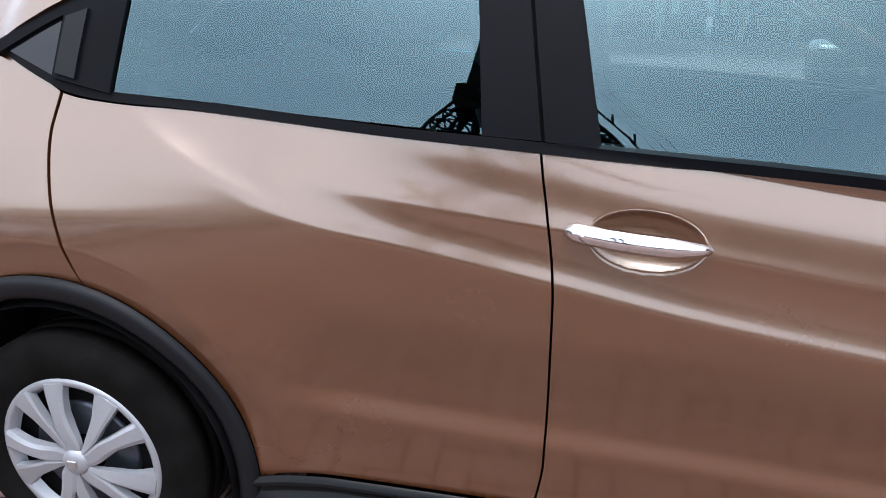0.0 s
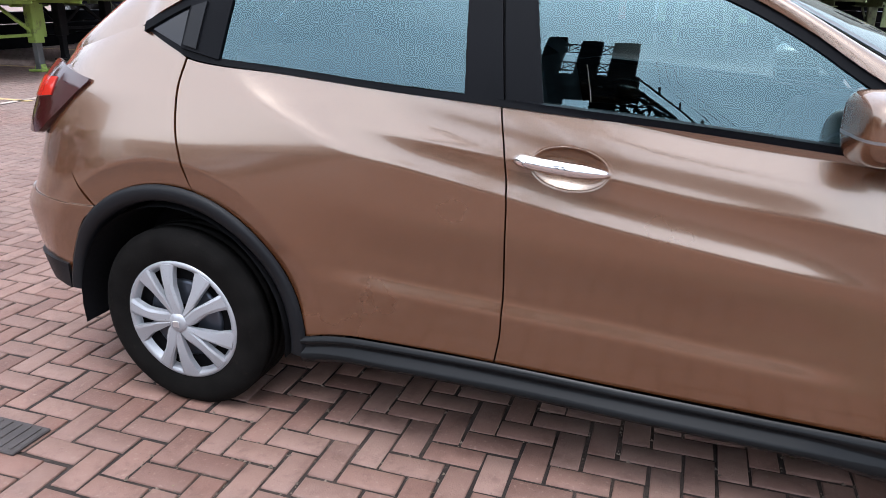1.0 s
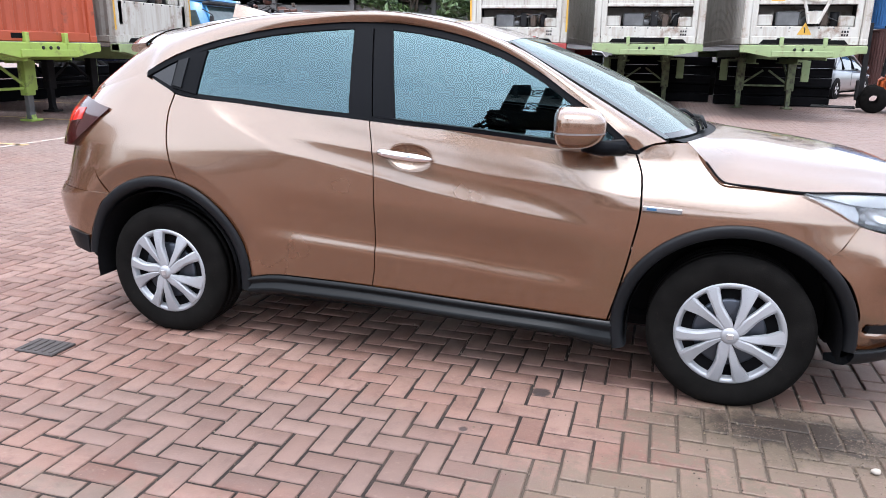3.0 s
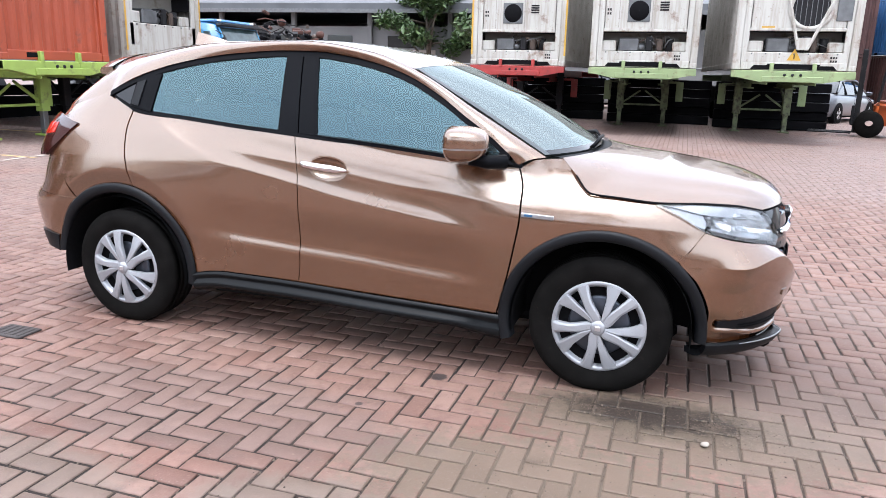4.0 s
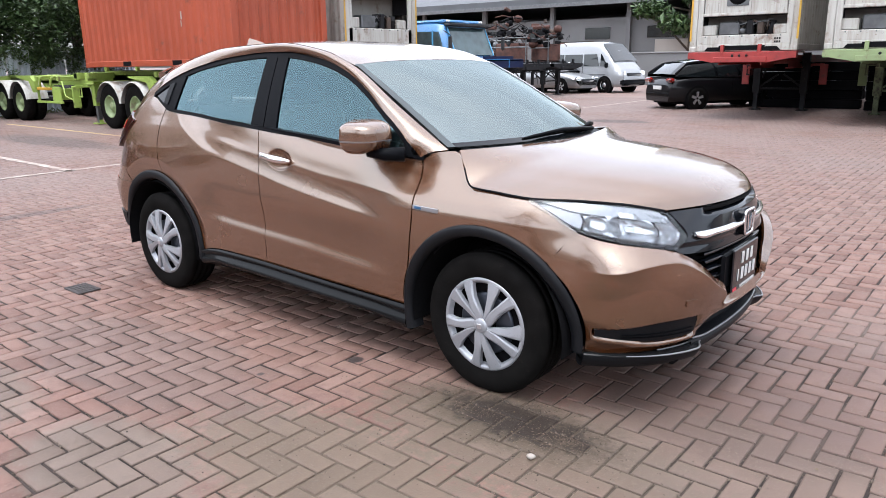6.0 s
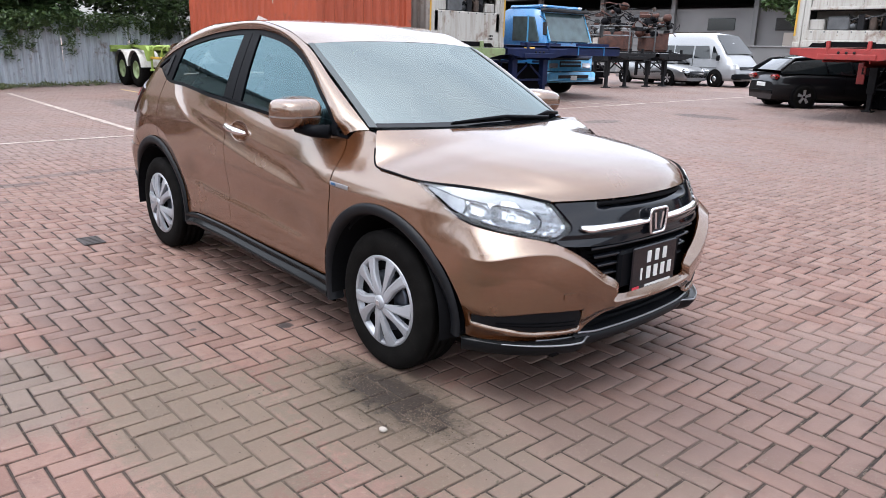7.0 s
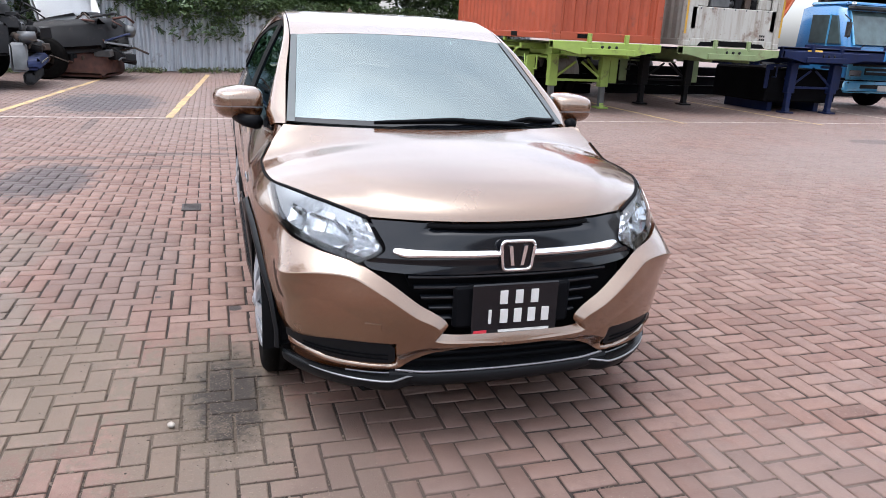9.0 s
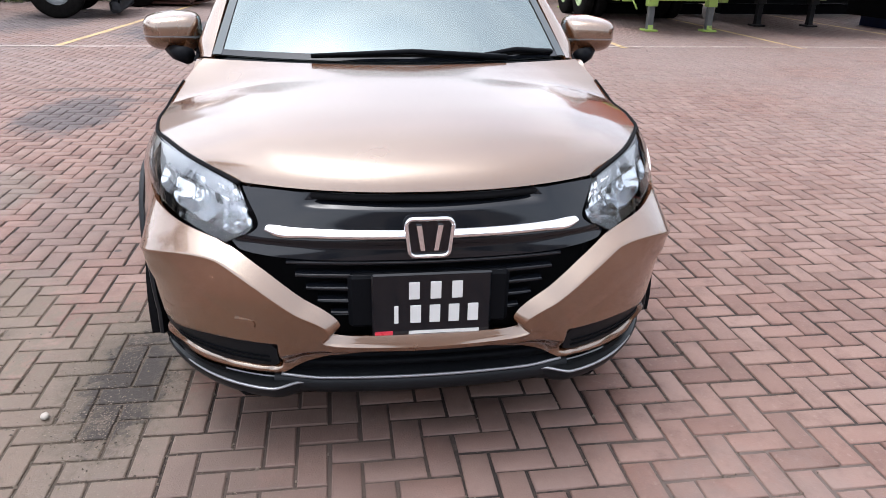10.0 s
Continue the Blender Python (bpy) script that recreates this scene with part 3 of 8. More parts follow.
    panel("side_glass", at_side(coons(along(belt, -.135, .79, .010), along(win_top, -.212, .79, -.020), [(-.135, 1.102), (-.212, 1.478)], [(.79, 1.024), (.79, 1.072)], 40, 20), s, -.002, wg), SIDEGLASS, fd, flange=.004)
    # rear corner: black surround with the hidden handle and the small fixed pane
    panel("window_frame", at_side(coons([(-1.255, 1.205), (-1.115, 1.176)], [(-1.245, 1.340), (-1.10, 1.374)], [(-1.255, 1.205), (-1.245, 1.340)], [(-1.115, 1.176), (-1.10, 1.374)], 12, 16), s, .006, wg), TRIM, rd, label="satin black corner trim")
    panel("door_handle", at_side(coons([(-1.243, 1.215), (-1.195, 1.204)], [(-1.235, 1.325), (-1.185, 1.340)], [(-1.243, 1.215), (-1.235, 1.325)], [(-1.195, 1.204), (-1.185, 1.340)], 8, 12), s, .014, wg), CLAD, rd, flange=.008)
    panel("quarter_glass", at_side(coons([(-1.392, 1.262), (-1.262, 1.208)], [(-1.392, 1.272), (-1.255, 1.334)], [(-1.392, 1.262), (-1.392, 1.272)], [(-1.262, 1.208), (-1.255, 1.334)], 12, 10), s, -.004, wg), GLOSSBLACK, car, flange=.004, label="small dark fixed rear quarter pane")
    panel("mirror_sail", at_side(coons([(.795, 1.022), (.868, 1.016)], [(.795, 1.082), (.805, 1.074)], [(.795, 1.022), (.795, 1.082)], [(.868, 1.016), (.805, 1.074)], 6, 6), s, .006, wg), TRIM, fd)
    # cladding round the wheel arches and along the sill
    for cx, rx, rz, a0, a1 in ((AXF, RXF, RZF, -4, 195), (AXR, RXR, RZR, -6, 173)):
        rings = []
        for f, o in ((1.0, .004), (.992, .014), (.970, .020), (.918, .016), (.892, .009), (.878, -.02), (.872, -.05)):
            rr = np.array(arc(cx, HUB_Z, rx * f, rz * f, a0, a1, 60))
            rings.append(at_side(rr, s, o, lambda x, z: half_width(np.clip(x, -1.72, 1.72), np.maximum(z, .36))))
        panel("arch_cladding", np.stack(rings, 1), CLAD, car, flange=.03, core=(cx, 0, .3))
        back = MB(True)
        back.grid([[(cx + .402 * math.cos(radians(q)), s * yy, HUB_Z + .402 * math.sin(radians(q))) for yy in (.862, .70, .52)] for q in range(-9, 190, 9)])
        back.grid([[(cx + r * math.cos(radians(q)), s * .52, HUB_Z + r * math.sin(radians(q))) for r in (.402, .2, .01)] for q in range(-9, 190, 9)])
        part("wheel_arch_liner", back, VOID, car)
    sx = np.linspace(-.850, .850, 70)
    ztop = pchip([(-.85, .333), (-.75, .350), (-.655, .357), (-.386, .355), (.276, .331), (.539, .322), (.85, .312)])(sx)
    cols = []
    for k, (dz, yy) in enumerate(((0, .848), (-.008, .860), (-.018, .861), (-.028, .846), (-.040, .850), (-.052, .872), (-.066, .878), (-.082, .868), (-.098, .835), (-.108, .79))):
        swell = 1 - .35 * sstep(.55, .85, np.abs(sx)) * (k > 4)
        cols.append(np.stack([sx, s * (.835 + (yy - .835) * swell), ztop + dz * (1.0 + .25 * sstep(.6, .85, sx))], 1))
    panel("sill_cladding", np.stack(cols, 1), SILLM, car, flange=.03)
    # nose: bumper skin, lamp, wing of the grille
    A = nose_a
    N_ = seam_a
    up = [(N_(1.718, .776), .776), (A(1.79, -.75, .755), .752), (A(2.002, -.525, .699), .693), (A(2.07, -.45, .65), .645), (A(2.125, -.345, .570), .560), (A(2.143, -.248, .485), .482), (10, .455), (0, .449)]
    arch_e = [(N_(1.77, .28), .280), (N_(1.776, .36), .36), (N_(1.764, .44), .44), (N_(1.714, .553), .553), (N_(1.625, .652), .652), (N_(1.666, .70), .70), (N_(1.718, .776), .776)]
    lo = [(N_(1.77, .28), .280), (55, .276), (40, .277), (26, .285), (20, .310), (15, .350), (10, .376), (5, .390), (0, .395)]
    Q = coons(lo, up, arch_e, [(0, .395), (0, .42), (0, .449)], 150, 90)
    fa, fz = Q[..., 0], Q[..., 1]
    vq = np.linspace(0, 1, 91)[None, :] + 0 * fa
    zt = .416 - .030 * sstep(34, 61, fa)
    zb = .324 + .034 * sstep(36, 61, fa)
    rec = sstep(zb, zb + .006, fz) * (1 - sstep(zt - .006, zt, fz)) * sstep(20.5, 22.0, fa) * (1 - sstep(60, 62, fa))
    lip = np.exp(-((fz - zb + .013) / .014) ** 2) * sstep(17, 23, fa) * (1 - sstep(58, 63, fa))
    # bright chamfer along the lamp and the grille, down to the crease
    zc = .540 + .065 * sstep(18, 48, fa)
    col = np.linalg.norm(np.diff(at_nose(Q, s), axis=1), axis=2)
    d = np.concatenate([np.cumsum(col[:, ::-1], axis=1)[:, ::-1], np.zeros((len(col), 1))], 1)
    ua = Q[:, -1:, 0]
    wch = .036 + np.maximum((Q[:, -1:, 1] - zc) * 1.08 - .036, 0) * sstep(30, 54, ua)
    peak = .017 + .029 * sstep(30, 52, ua) * (1 - sstep(52, 68, fa)) - .020 * sstep(52, 70, fa)
    crest = np.where(d < wch, d / wch, np.clip(1 - (d - wch) / .13, 0, 1)) * peak
    crest = crest - .022 * np.clip(1 - d / wch, 0, 1) * (1 - sstep(30, 46, ua)) * sstep(6, 14, ua)
    panel("front_bumper", at_nose(Q, s, -.050 * rec + .024 * lip + .014 * (1 - sstep(56, 65, fa)) + crest - .020 * sstep(.12, 0, vq)), PAINT, car)
    fogg = coons([(21.2, .338), (23, .326), (34, .325), (46, .335), (61.0, .359)], [(21.2, .392), (23, .413), (40, .411), (61.0, .386)], [(21.2, .338), (21.2, .392)], [(61.0, .359), (61.0, .386)], 40, 8)
    tow = coons([(24.5, .470), (29.0, .470)], [(24.5, .494), (29.0, .494)], [(24.5, .470), (24.5, .494)], [(29.0, .470), (29.0, .494)], 6, 4)
    if s < 0:
        panel("tow_eye_cover", at_nose(tow, s, .0195), PAINT, car, flange=.008)
    panel("fog_lamp_cover", at_nose(fogg, s, .004), CLAD, car, flange=.02, label="dark ribbed plastic blanking panel")
    for k in range(2):
        rib = np.stack([np.stack([np.linspace(23, 52, 20), np.full(20, .342 + .018 * k) + np.linspace(0, .010, 20) * (1 - .6 * k)], 1) + np.array([0, h]) for h in (0, .0035)], 1)
        panel("fog_rib", at_nose(rib, s, .009), TRIM, car, flange=.004)
    # lamp
    tip = A(2.002, -.525, .699)
    inn = A(2.012, -.452, .745)
    l0, l1 = N_(1.504, .886), N_(1.503, .892)
    ltop = A(1.950, -.498, .845)
    lamp_lo = [(l0, .886), (N_(1.614, .836), .836), (N_(1.712, .782), .782), (A(1.79, -.75, .76), .757), (tip, .699)]
    lamp_up = [(l1, .892), (N_(1.633, .890), .890), (A(1.81, -.645, .882), .877), (ltop, .842)]
    lamp_in = [(tip, .699), (inn, .745), (A(1.990, -.474, .79), .79), (ltop, .842)]
    LG = coons(lamp_lo, lamp_up, [(l0, .886), (l1, .892)], lamp_in, 60, 26)
    lamp = panel("headlamp", at_nose(LG, s, -.062), GLOSSBLACK, car, flange=.0, label="clear headlamp with bright reflectors")
    panel("lamp_cover", at_nose(LG, s, .002), LAMPGLASS, lamp, flange=.006, label="clear polycarbonate lamp cover")
    brow = LG[:, 17:, :]
    panel("lamp_brow", at_nose(brow[3:58], s, -.016), LAMPGREY, lamp, flange=.03, label="silver grey inner lamp panel")
    # added pale panel: the outer lens's sky reflection, put into its colour
    panel("lamp_sheen_panel", at_nose(LG[4:22, 3:17], s, -.030), LAMPGREY, lamp, flange=.02, label="pale grey panel standing for the sky reflected in the outer lens")
    LF = coons(lamp_lo, lamp_up, [(l0, .886), (l1, .892)], lamp_in, 120, 40)
    for nm, u0, u1, v0, v1, deep in (("side_reflector", 44, 61, 6, 24, .018), ("main_reflector", 62, 97, 5, 27, .040)):
        sub = LF[u0:u1 + 1, v0:v1 + 1]
        nu_, nv_ = sub.shape[:2]
        uu_, vv_ = np.meshgrid(np.linspace(-1, 1, nu_), np.linspace(-1, 1, nv_), indexing='ij')
        rim = np.clip(np.abs(uu_) ** 3 + np.abs(vv_) ** 3, 0, 1)
        fl = .0022 * np.abs(np.sin(uu_ * 13.0)) * (1 - rim)
        panel(nm, at_nose(sub, s, -.012 - deep * (1 - rim) + fl), REFLECTOR, lamp, flange=.02, label="bright faceted reflector bowl")
    cc = Vector(at_nose(LF[78:79, 16], s, -.040)[0])
    part("bulb", MB(True).lathe([(.001, .022), (.011, .016), (.014, 0), (.012, -.02)], tuple(cc), 'x', 14), LAMPGLASS, lamp)
    # faceted inner turn reflector
    fac = MB()
    rnd = random.Random(3)
    cells = LF[100:119:3, 4:35:5]
    G = at_nose(cells, s, -.020)
    for i in range(cells.shape[0] - 1):
        for j in range(cells.shape[1] - 1):
            q = [Vector(G[a, b]) for a, b in ((i, j), (i + 1, j), (i + 1, j + 1), (i, j + 1))]
            top = sum(q, Vector()) / 4 + Vector((1, s * .6, 0)).normalized() * (.003 + .007 * rnd.random()) + Vector((0, 0, (rnd.random() - .5) * .010))
            fac.add([*q, top], [(0, 1, 4), (1, 2, 4), (2, 3, 4), (3, 0, 4)])
    part("turn_reflector", fac, REFLECTOR, lamp, "faceted bright turn lamp reflector")
    # black wing between lamp and emblem
    ag = tip
    wing = coons([(0, .668), (14, .668), (24, .672), (30, .680), (ag - .6, .699)], [(0, .832), (12, .836), (20, .840), (26, .842), (ltop - 1.2, .840)],
                 [(0, .668), (0, .832)], [(ag - .6, .699), (inn - .8, .745), (ltop - 1.2, .840)], 50, 30)
    za, zz = wing[..., 0], wing[..., 1]
    step = sstep(.806, .812, zz) * (1 - sstep(15, 22, za)) * .045
    panel("grille_wing", at_nose(wing, s, -.006 - step - .012 * sstep(.72, .70, zz)), GLOSSBLACK, car, flange=.02, label="gloss black grille surround")
    bar = []
    for h, o in ((-.0130, .000), (-.0095, .010), (-.001, .015), (.0085, .010), (.0120, .000)):
        aa = np.linspace(2.0, A(2.050, -.430, .740), 40)
        taper = 1 - .88 * sstep(22.5, 29.3, aa)
        rise = .012 * sstep(21, 30, aa) - (.004 * sstep(17, 22, aa) * (1 - sstep(23, 27, aa)) if h < 0 else 0)
        bar.append(at_nose(np.stack([aa, .742 + h * taper + rise], 1), s, .0)[:, None] + np.array([o, s * o * .4, 0]))
    panel("chrome_bar", np.concatenate(bar, 1), CHROME, car, flange=.01, label="polished chrome grille bar")
    # lower lip corner: a flat shelf that juts forward, with bright edges, over a dark skirt
    aa = np.linspace(16.5, 64, 80)
    flare = .046 * sstep(16.5, 22.5, aa) * (1 - .86 * sstep(22, 58, aa))
    dip = .006 * sstep(26, 17, aa)

    def lip_row(z_, o, f):
        return at_nose(np.stack([aa, z_ + dip * (1 - .4 * f)], 1), s, o) + np.stack([flare * f, s * flare * f * .25, 0 * aa], 1)
    shelf = np.stack([lip_row(z_, o, f) for z_, o, f in ((.280, .004, 0), (.279, .008, .25), (.277, .011, .60), (.272, .015, .96))], 1)
    skirt = np.stack([lip_row(z_, o, f) for z_, o, f in ((.270, .017, 1.0), (.258, .019, 1.0), (.232, .015, .93), (.214, .004, .80), (.203, -.02, .55), (.200, -.07, 0))], 1)
    panel("lip_shelf", shelf, SILLM, car, flange=.0, label="glossy dark shelf of the lower bumper", core=(1.0, 0, 0))
    panel("lower_lip", skirt, CLAD, car, flange=.03, label="dark grey lower bumper cladding")
    part("lip_edge", MB(True).tube([tuple(q) for q in shelf[:56, 3]], [.0042] * 30 + list(np.linspace(.0042, .0020, 26)), 8), GREYLINE, car, "satin silver edge strip")
    part("lip_edge", MB(True).tube([tuple(q + np.array([.003, 0, .002])) for q in shelf[:34, 0]], .0030, 6), GREYLINE, car, "satin silver edge strip")
    # rear corner
    panel("rear_bumper", at_tail(coons([(TA(-1.771, .40), .40), (45, .40), (25, .39), (0, .39)], [(TA(-1.595, .688), .688), (60, .700), (40, .705), (20, .70), (0, .70)],
                                       [(TA(-1.771, .40), .40), (TA(-1.755, .46), .46), (TA(-1.709, .554), .554), (TA(-1.65, .64), .64), (TA(-1.595, .688), .688)], [(0, .39), (0, .70)], 70, 30), s, .006), PAINT, car)
    panel("rear_lower_cladding", at_tail(coons([(TA(-1.768, .362), .362), (60, .372), (45, .372), (0, .36)], [(TA(-1.762, .455), .455), (60, .470), (45, .462), (0, .44)], [(TA(-1.768, .362), .362), (TA(-1.762, .455), .455)], [(0, .36), (0, .44)], 40, 10), s, .016), CLAD, car, flange=.03)
    panel("tailgate_side", at_tail(coons([(TA(-1.60, .69), .690), (60, .700), (40, .705), (20, .702), (0, .702)], [(TA(-1.86, 1.155), 1.155), (15, 1.19), (0, 1.20)], [(TA(-1.60, .69), .690), (TA(-1.68, .82), .82), (TA(-1.80, .97), .97), (TA(-1.86, 1.155), 1.155)], [(0, .702), (0, 1.20)], 50, 30), s, .000), PAINT, car)
    tl = coons([(-1.600, 1.092), (-1.68, 1.030), (-1.76, .960), (-1.835, .905), (-1.95, .900)], [(-1.600, 1.100), (-1.70, 1.118), (-1.80, 1.142), (-1.90, 1.130), (-1.985, 1.06)],
               [(-1.600, 1.092), (-1.600, 1.100)], [(-1.95, .900), (-1.99, .98), (-1.985, 1.06)], 30, 16)
    bulge = lambda P: P + np.stack([-.055 * sstep(-1.66, -1.93, P[..., 0]), 0 * P[..., 0], 0 * P[..., 0]], -1)
    panel("tail_lamp", bulge(at_side(tl, s, .012)), TAILDARK, car, flange=.02, label="smoked dark red tail lamp")
    tr = coons([(-1.77, 1.035), (-1.97, 1.000)], [(-1.76, 1.092), (-1.975, 1.078)], [(-1.77, 1.035), (-1.76, 1.092)], [(-1.97, 1.000), (-1.975, 1.078)], 14, 8)
    panel("tail_lamp_lens", bulge(at_side(tr, s, .016)), TAILGLASS, car, flange=.006, label="bright red tail lamp lens")

    # door mirror
    mc = Vector((.640, s * .897, 1.106))
    sh = MB(True)

    def mir(u, v, top):
        ca, sa = math.cos(u), math.sin(u)
        cv, sv = math.cos(v), math.sin(v)
        f = lambda q, ex: math.copysign(abs(q) ** ex, q)
        rad = abs(cv) ** (.42 if v > 0 else .62)
        out = f(sa, .62) * rad
        z = (.080 * f(sv, .55) if v > 0 else .078 * f(sv, .9)) * (1 - .16 * rad * max(ca, 0) ** 2)
        z -= .016 * max(out, 0) * max(sv, 0) + .030 * max(-out, 0) * max(-sv, 0)
        return Vector((.100 * rad * f(ca, .62) * (1.30 if ca > 0 else .70), s * .116 * out, z))
    turn_m = Matrix.Rotation(radians(-s * 8), 3, 'Z')
    for nm, v0, v1, mt in (("mirror_shell", -.10, math.pi / 2, PAINT), ("mirror_skirt", -.32, -.18, PAINT), ("mirror_base", -math.pi / 2, -.32, PAINT), ("mirror_strip", -.18, -.10, GREYLINE)):
        g = [[tuple(mc + turn_m @ mir(u, v_, 0)) for v_ in np.linspace(v0, v1, 14 if nm != "mirror_strip" else 3)] for u in np.linspace(-math.pi, math.pi, 41)]
        part(nm, MB(True).grid(g), mt, fd, {"mirror_shell": "bronze mirror shell", "mirror_skirt": "bronze lower mirror skirt", "mirror_base": "bronze lower mirror housing", "mirror_strip": "turn signal strip"}[nm])
    part("mirror_glass", MB().box(tuple(mc + Vector((-.052, 0, .008))), (.006, .11, .06), .003), CHROME, fd)
    armp = [(.690, s * .905, 1.045), (.760, s * .868, 1.030), (.835, s * .815, 1.030)]
    part("mirror_arm", MB(True).tube(armp, [.028, .030, .034], 10), TRIM, fd, "black mirror arm")

    # front door handle
    hp = []
    for q in np.linspace(0, 1, 15):
        x = -.182 + .248 * q
        z = .966 - .022 * q
        hp.append((x, s * (float(half_width(-.25, .95)) + .001 + .026 * math.sin(math.pi * min(max(q, .04), .96)) ** .6), z))
    part("door_handle", MB(True).tube(hp, [.011] + [.0185] * 4 + [.0195] * 6 + [.0175, .015, .012, .007], 10), CHROME, fd, "chrome pull handle")
    part("lock_cylinder", MB(True).cyl((-.150, s * (float(half_width(-.25, .95)) + .028), .963), (-.150, s * (float(half_width(-.25, .95)) + .034), .963), .007, n=12), SATIN, fd)

# one-piece panels
vv = np.linspace(-1, 1, 61)
uu = np.linspace(0, 1, 49)
he = resample([(1.952, .500, .845), (1.82, .636, .880), (1.66, .735, .893), (1.505, .802, .896), (1.36, .818, .908), (1.228, .818, .918), (1.14, .765, .998), (1.078, .715, 1.054)], 48)
hc = resample([(2.092, .850), (2.078, .874), (2.045, .901), (1.955, .934), (1.79, .974), (1.60, 1.005), (1.40, 1.032), (1.225, 1.052)], 48)
H = np.zeros((49, 61, 3))
for i in range(49):
    k = np.abs(vv)
    px = 2.4 - .6 * uu[i]
    H[i, :, 0] = he[i, 0] + (hc[i, 0] - he[i, 0]) * (1 - k ** px)
    H[i, :, 1] = he[i, 1] * vv
    H[i, :, 2] = hc[i, 1] - (hc[i, 1] - he[i, 2]) * k ** (2.6 + .6 * (1 - uu[i])) + .010 * sstep(.80, .66, k) * sstep(.02, .25, uu[i]) * (1 - uu[i]) * 1.2
bonnet = panel("bonnet", H, PAINT, car, flange=.03, core=(1.5, 0, 0))
seal = MB(True)
seal.tube([(q[0] - .012, q[1], q[2] - .020) for q in H[0, 2:-2]], .010, 8)
part("bonnet_seal", seal, VOID, bonnet)
for j, sg in ((0, -1), (-1, 1)):
    gap = [(q[0] + .004, q[1] + sg * .007, q[2] - .003) for q in H[:44, j]]
    part("bonnet_gap", MB(True).tube(gap, list(np.linspace(.0078, .0038, len(gap))), 6), VOID, bonnet, "dark shut line along the bonnet")
WS = np.zeros((41, 25, 3))
for i, q in enumerate(np.linspace(-1, 1, 41)):
    k = abs(q)
    base = np.array([1.165 - .175 * k ** 2.2, .694 * q, 1.052 + .004 * k])
    head = np.array([.337 - .017 * k ** 4, .604 * q, 1.451 - .021 * k ** 2.6])
    for j, t in enumerate(np.linspace(0, 1, 25)):
        p_ = base + (head - base) * t
        p_[0] += .022 * math.sin(math.pi * t) * (1 - .9 * k * k)
        p_[2] += .026 * math.sin(math.pi * t) * (1 - .9 * k * k)
        WS[i, j] = p_
panel("windscreen", WS, WINDGLASS, car, flange=.004, core=(.3, 0, .6))
panel("windscreen_band", WS[:, :2] + np.array([.002, 0, .003]), GLOSSBLACK, car, flange=0, core=(.3, 0, .6), label="black ceramic band at the foot of the screen")
for sl in (slice(0, 2), slice(39, 41)):
    panel("windscreen_band", WS[sl] + np.array([.002, 0, .0035]), SCREENBAND, car, flange=0, core=(.3, 0, .6), label="dark ceramic band along the edge of the screen")
RF = np.zeros((41, 31, 3))
re_ = resample([(.313, .606, 1.430), (.08, .594, 1.508), (-.3, .582, 1.556), (-.8, .575, 1.541), (-1.2, .572, 1.482), (-1.5, .575, 1.400)], 40)
rc_ = resample([(.335, 1.453), (.06, 1.523), (-.35, 1.572), (-.8, 1.568), (-1.25, 1.538), (-1.60, 1.484)], 40)
q = np.linspace(-1, 1, 31)
for i in range(41):
    k = np.abs(q)
    RF[i, :, 0] = re_[i, 0] + (rc_[i, 0] - re_[i, 0]) * (1 - k ** 2.5)
    RF[i, :, 1] = re_[i, 1] * q
    RF[i, :, 2] = rc_[i, 1] - (rc_[i, 1] - re_[i, 2]) * k ** 2.6
panel("roof", RF, PAINT, car, flange=.02, core=(-.6, 0, .6))
HB = coons([(-1.80, -.58, 1.18), (-1.90, 0, 1.20), (-1.80, .58, 1.18)], [(-1.52, -.57, 1.40), (-1.64, 0, 1.49), (-1.52, .57, 1.40)], [(-1.80, -.58, 1.18), (-1.52, -.57, 1.40)], [(-1.80, .58, 1.18), (-1.52, .57, 1.40)], 24, 10)
panel("rear_screen", HB, SIDEGLASS, car, flange=.004)
SPL = MB(True)
sp = []
for yy in np.linspace(-.58, .58, 49):
    k = abs(yy) / .58
    x0, z0 = -1.52 - .08 * (1 - k ** 2), 1.405 + .09 * (1 - k ** 2.2)
    sp.append([(x0, yy, z0), (x0 - .08, yy, z0 - .008), (x0 - .140 + .05 * k ** 4, yy, z0 - .024), (x0 - .140 + .05 * k ** 4, yy, z0 - .034), (x0 - .08, yy, z0 - .044), (x0, yy, z0 - .050)])
SPL.grid(sp)
for e_ in (sp[0], sp[-1]):
    SPL.add(e_, [tuple(range(6))])
part("roof_spoiler", SPL, PAINT, car)
fin = MB(True)
fin.grid([[(-1.36 + .24 * t, o * (.034 * (1 - t) ** .5 + .004) * (1 - h), 1.548 + .01 * t + h * .075 * (1 - t) ** .8) for h in np.linspace(0, 1, 6)] for o in (-1, 1) for t in np.linspace(0, 1, 10)])
part("antenna_fin", fin, PAINT, car, "bronze shark-fin antenna")

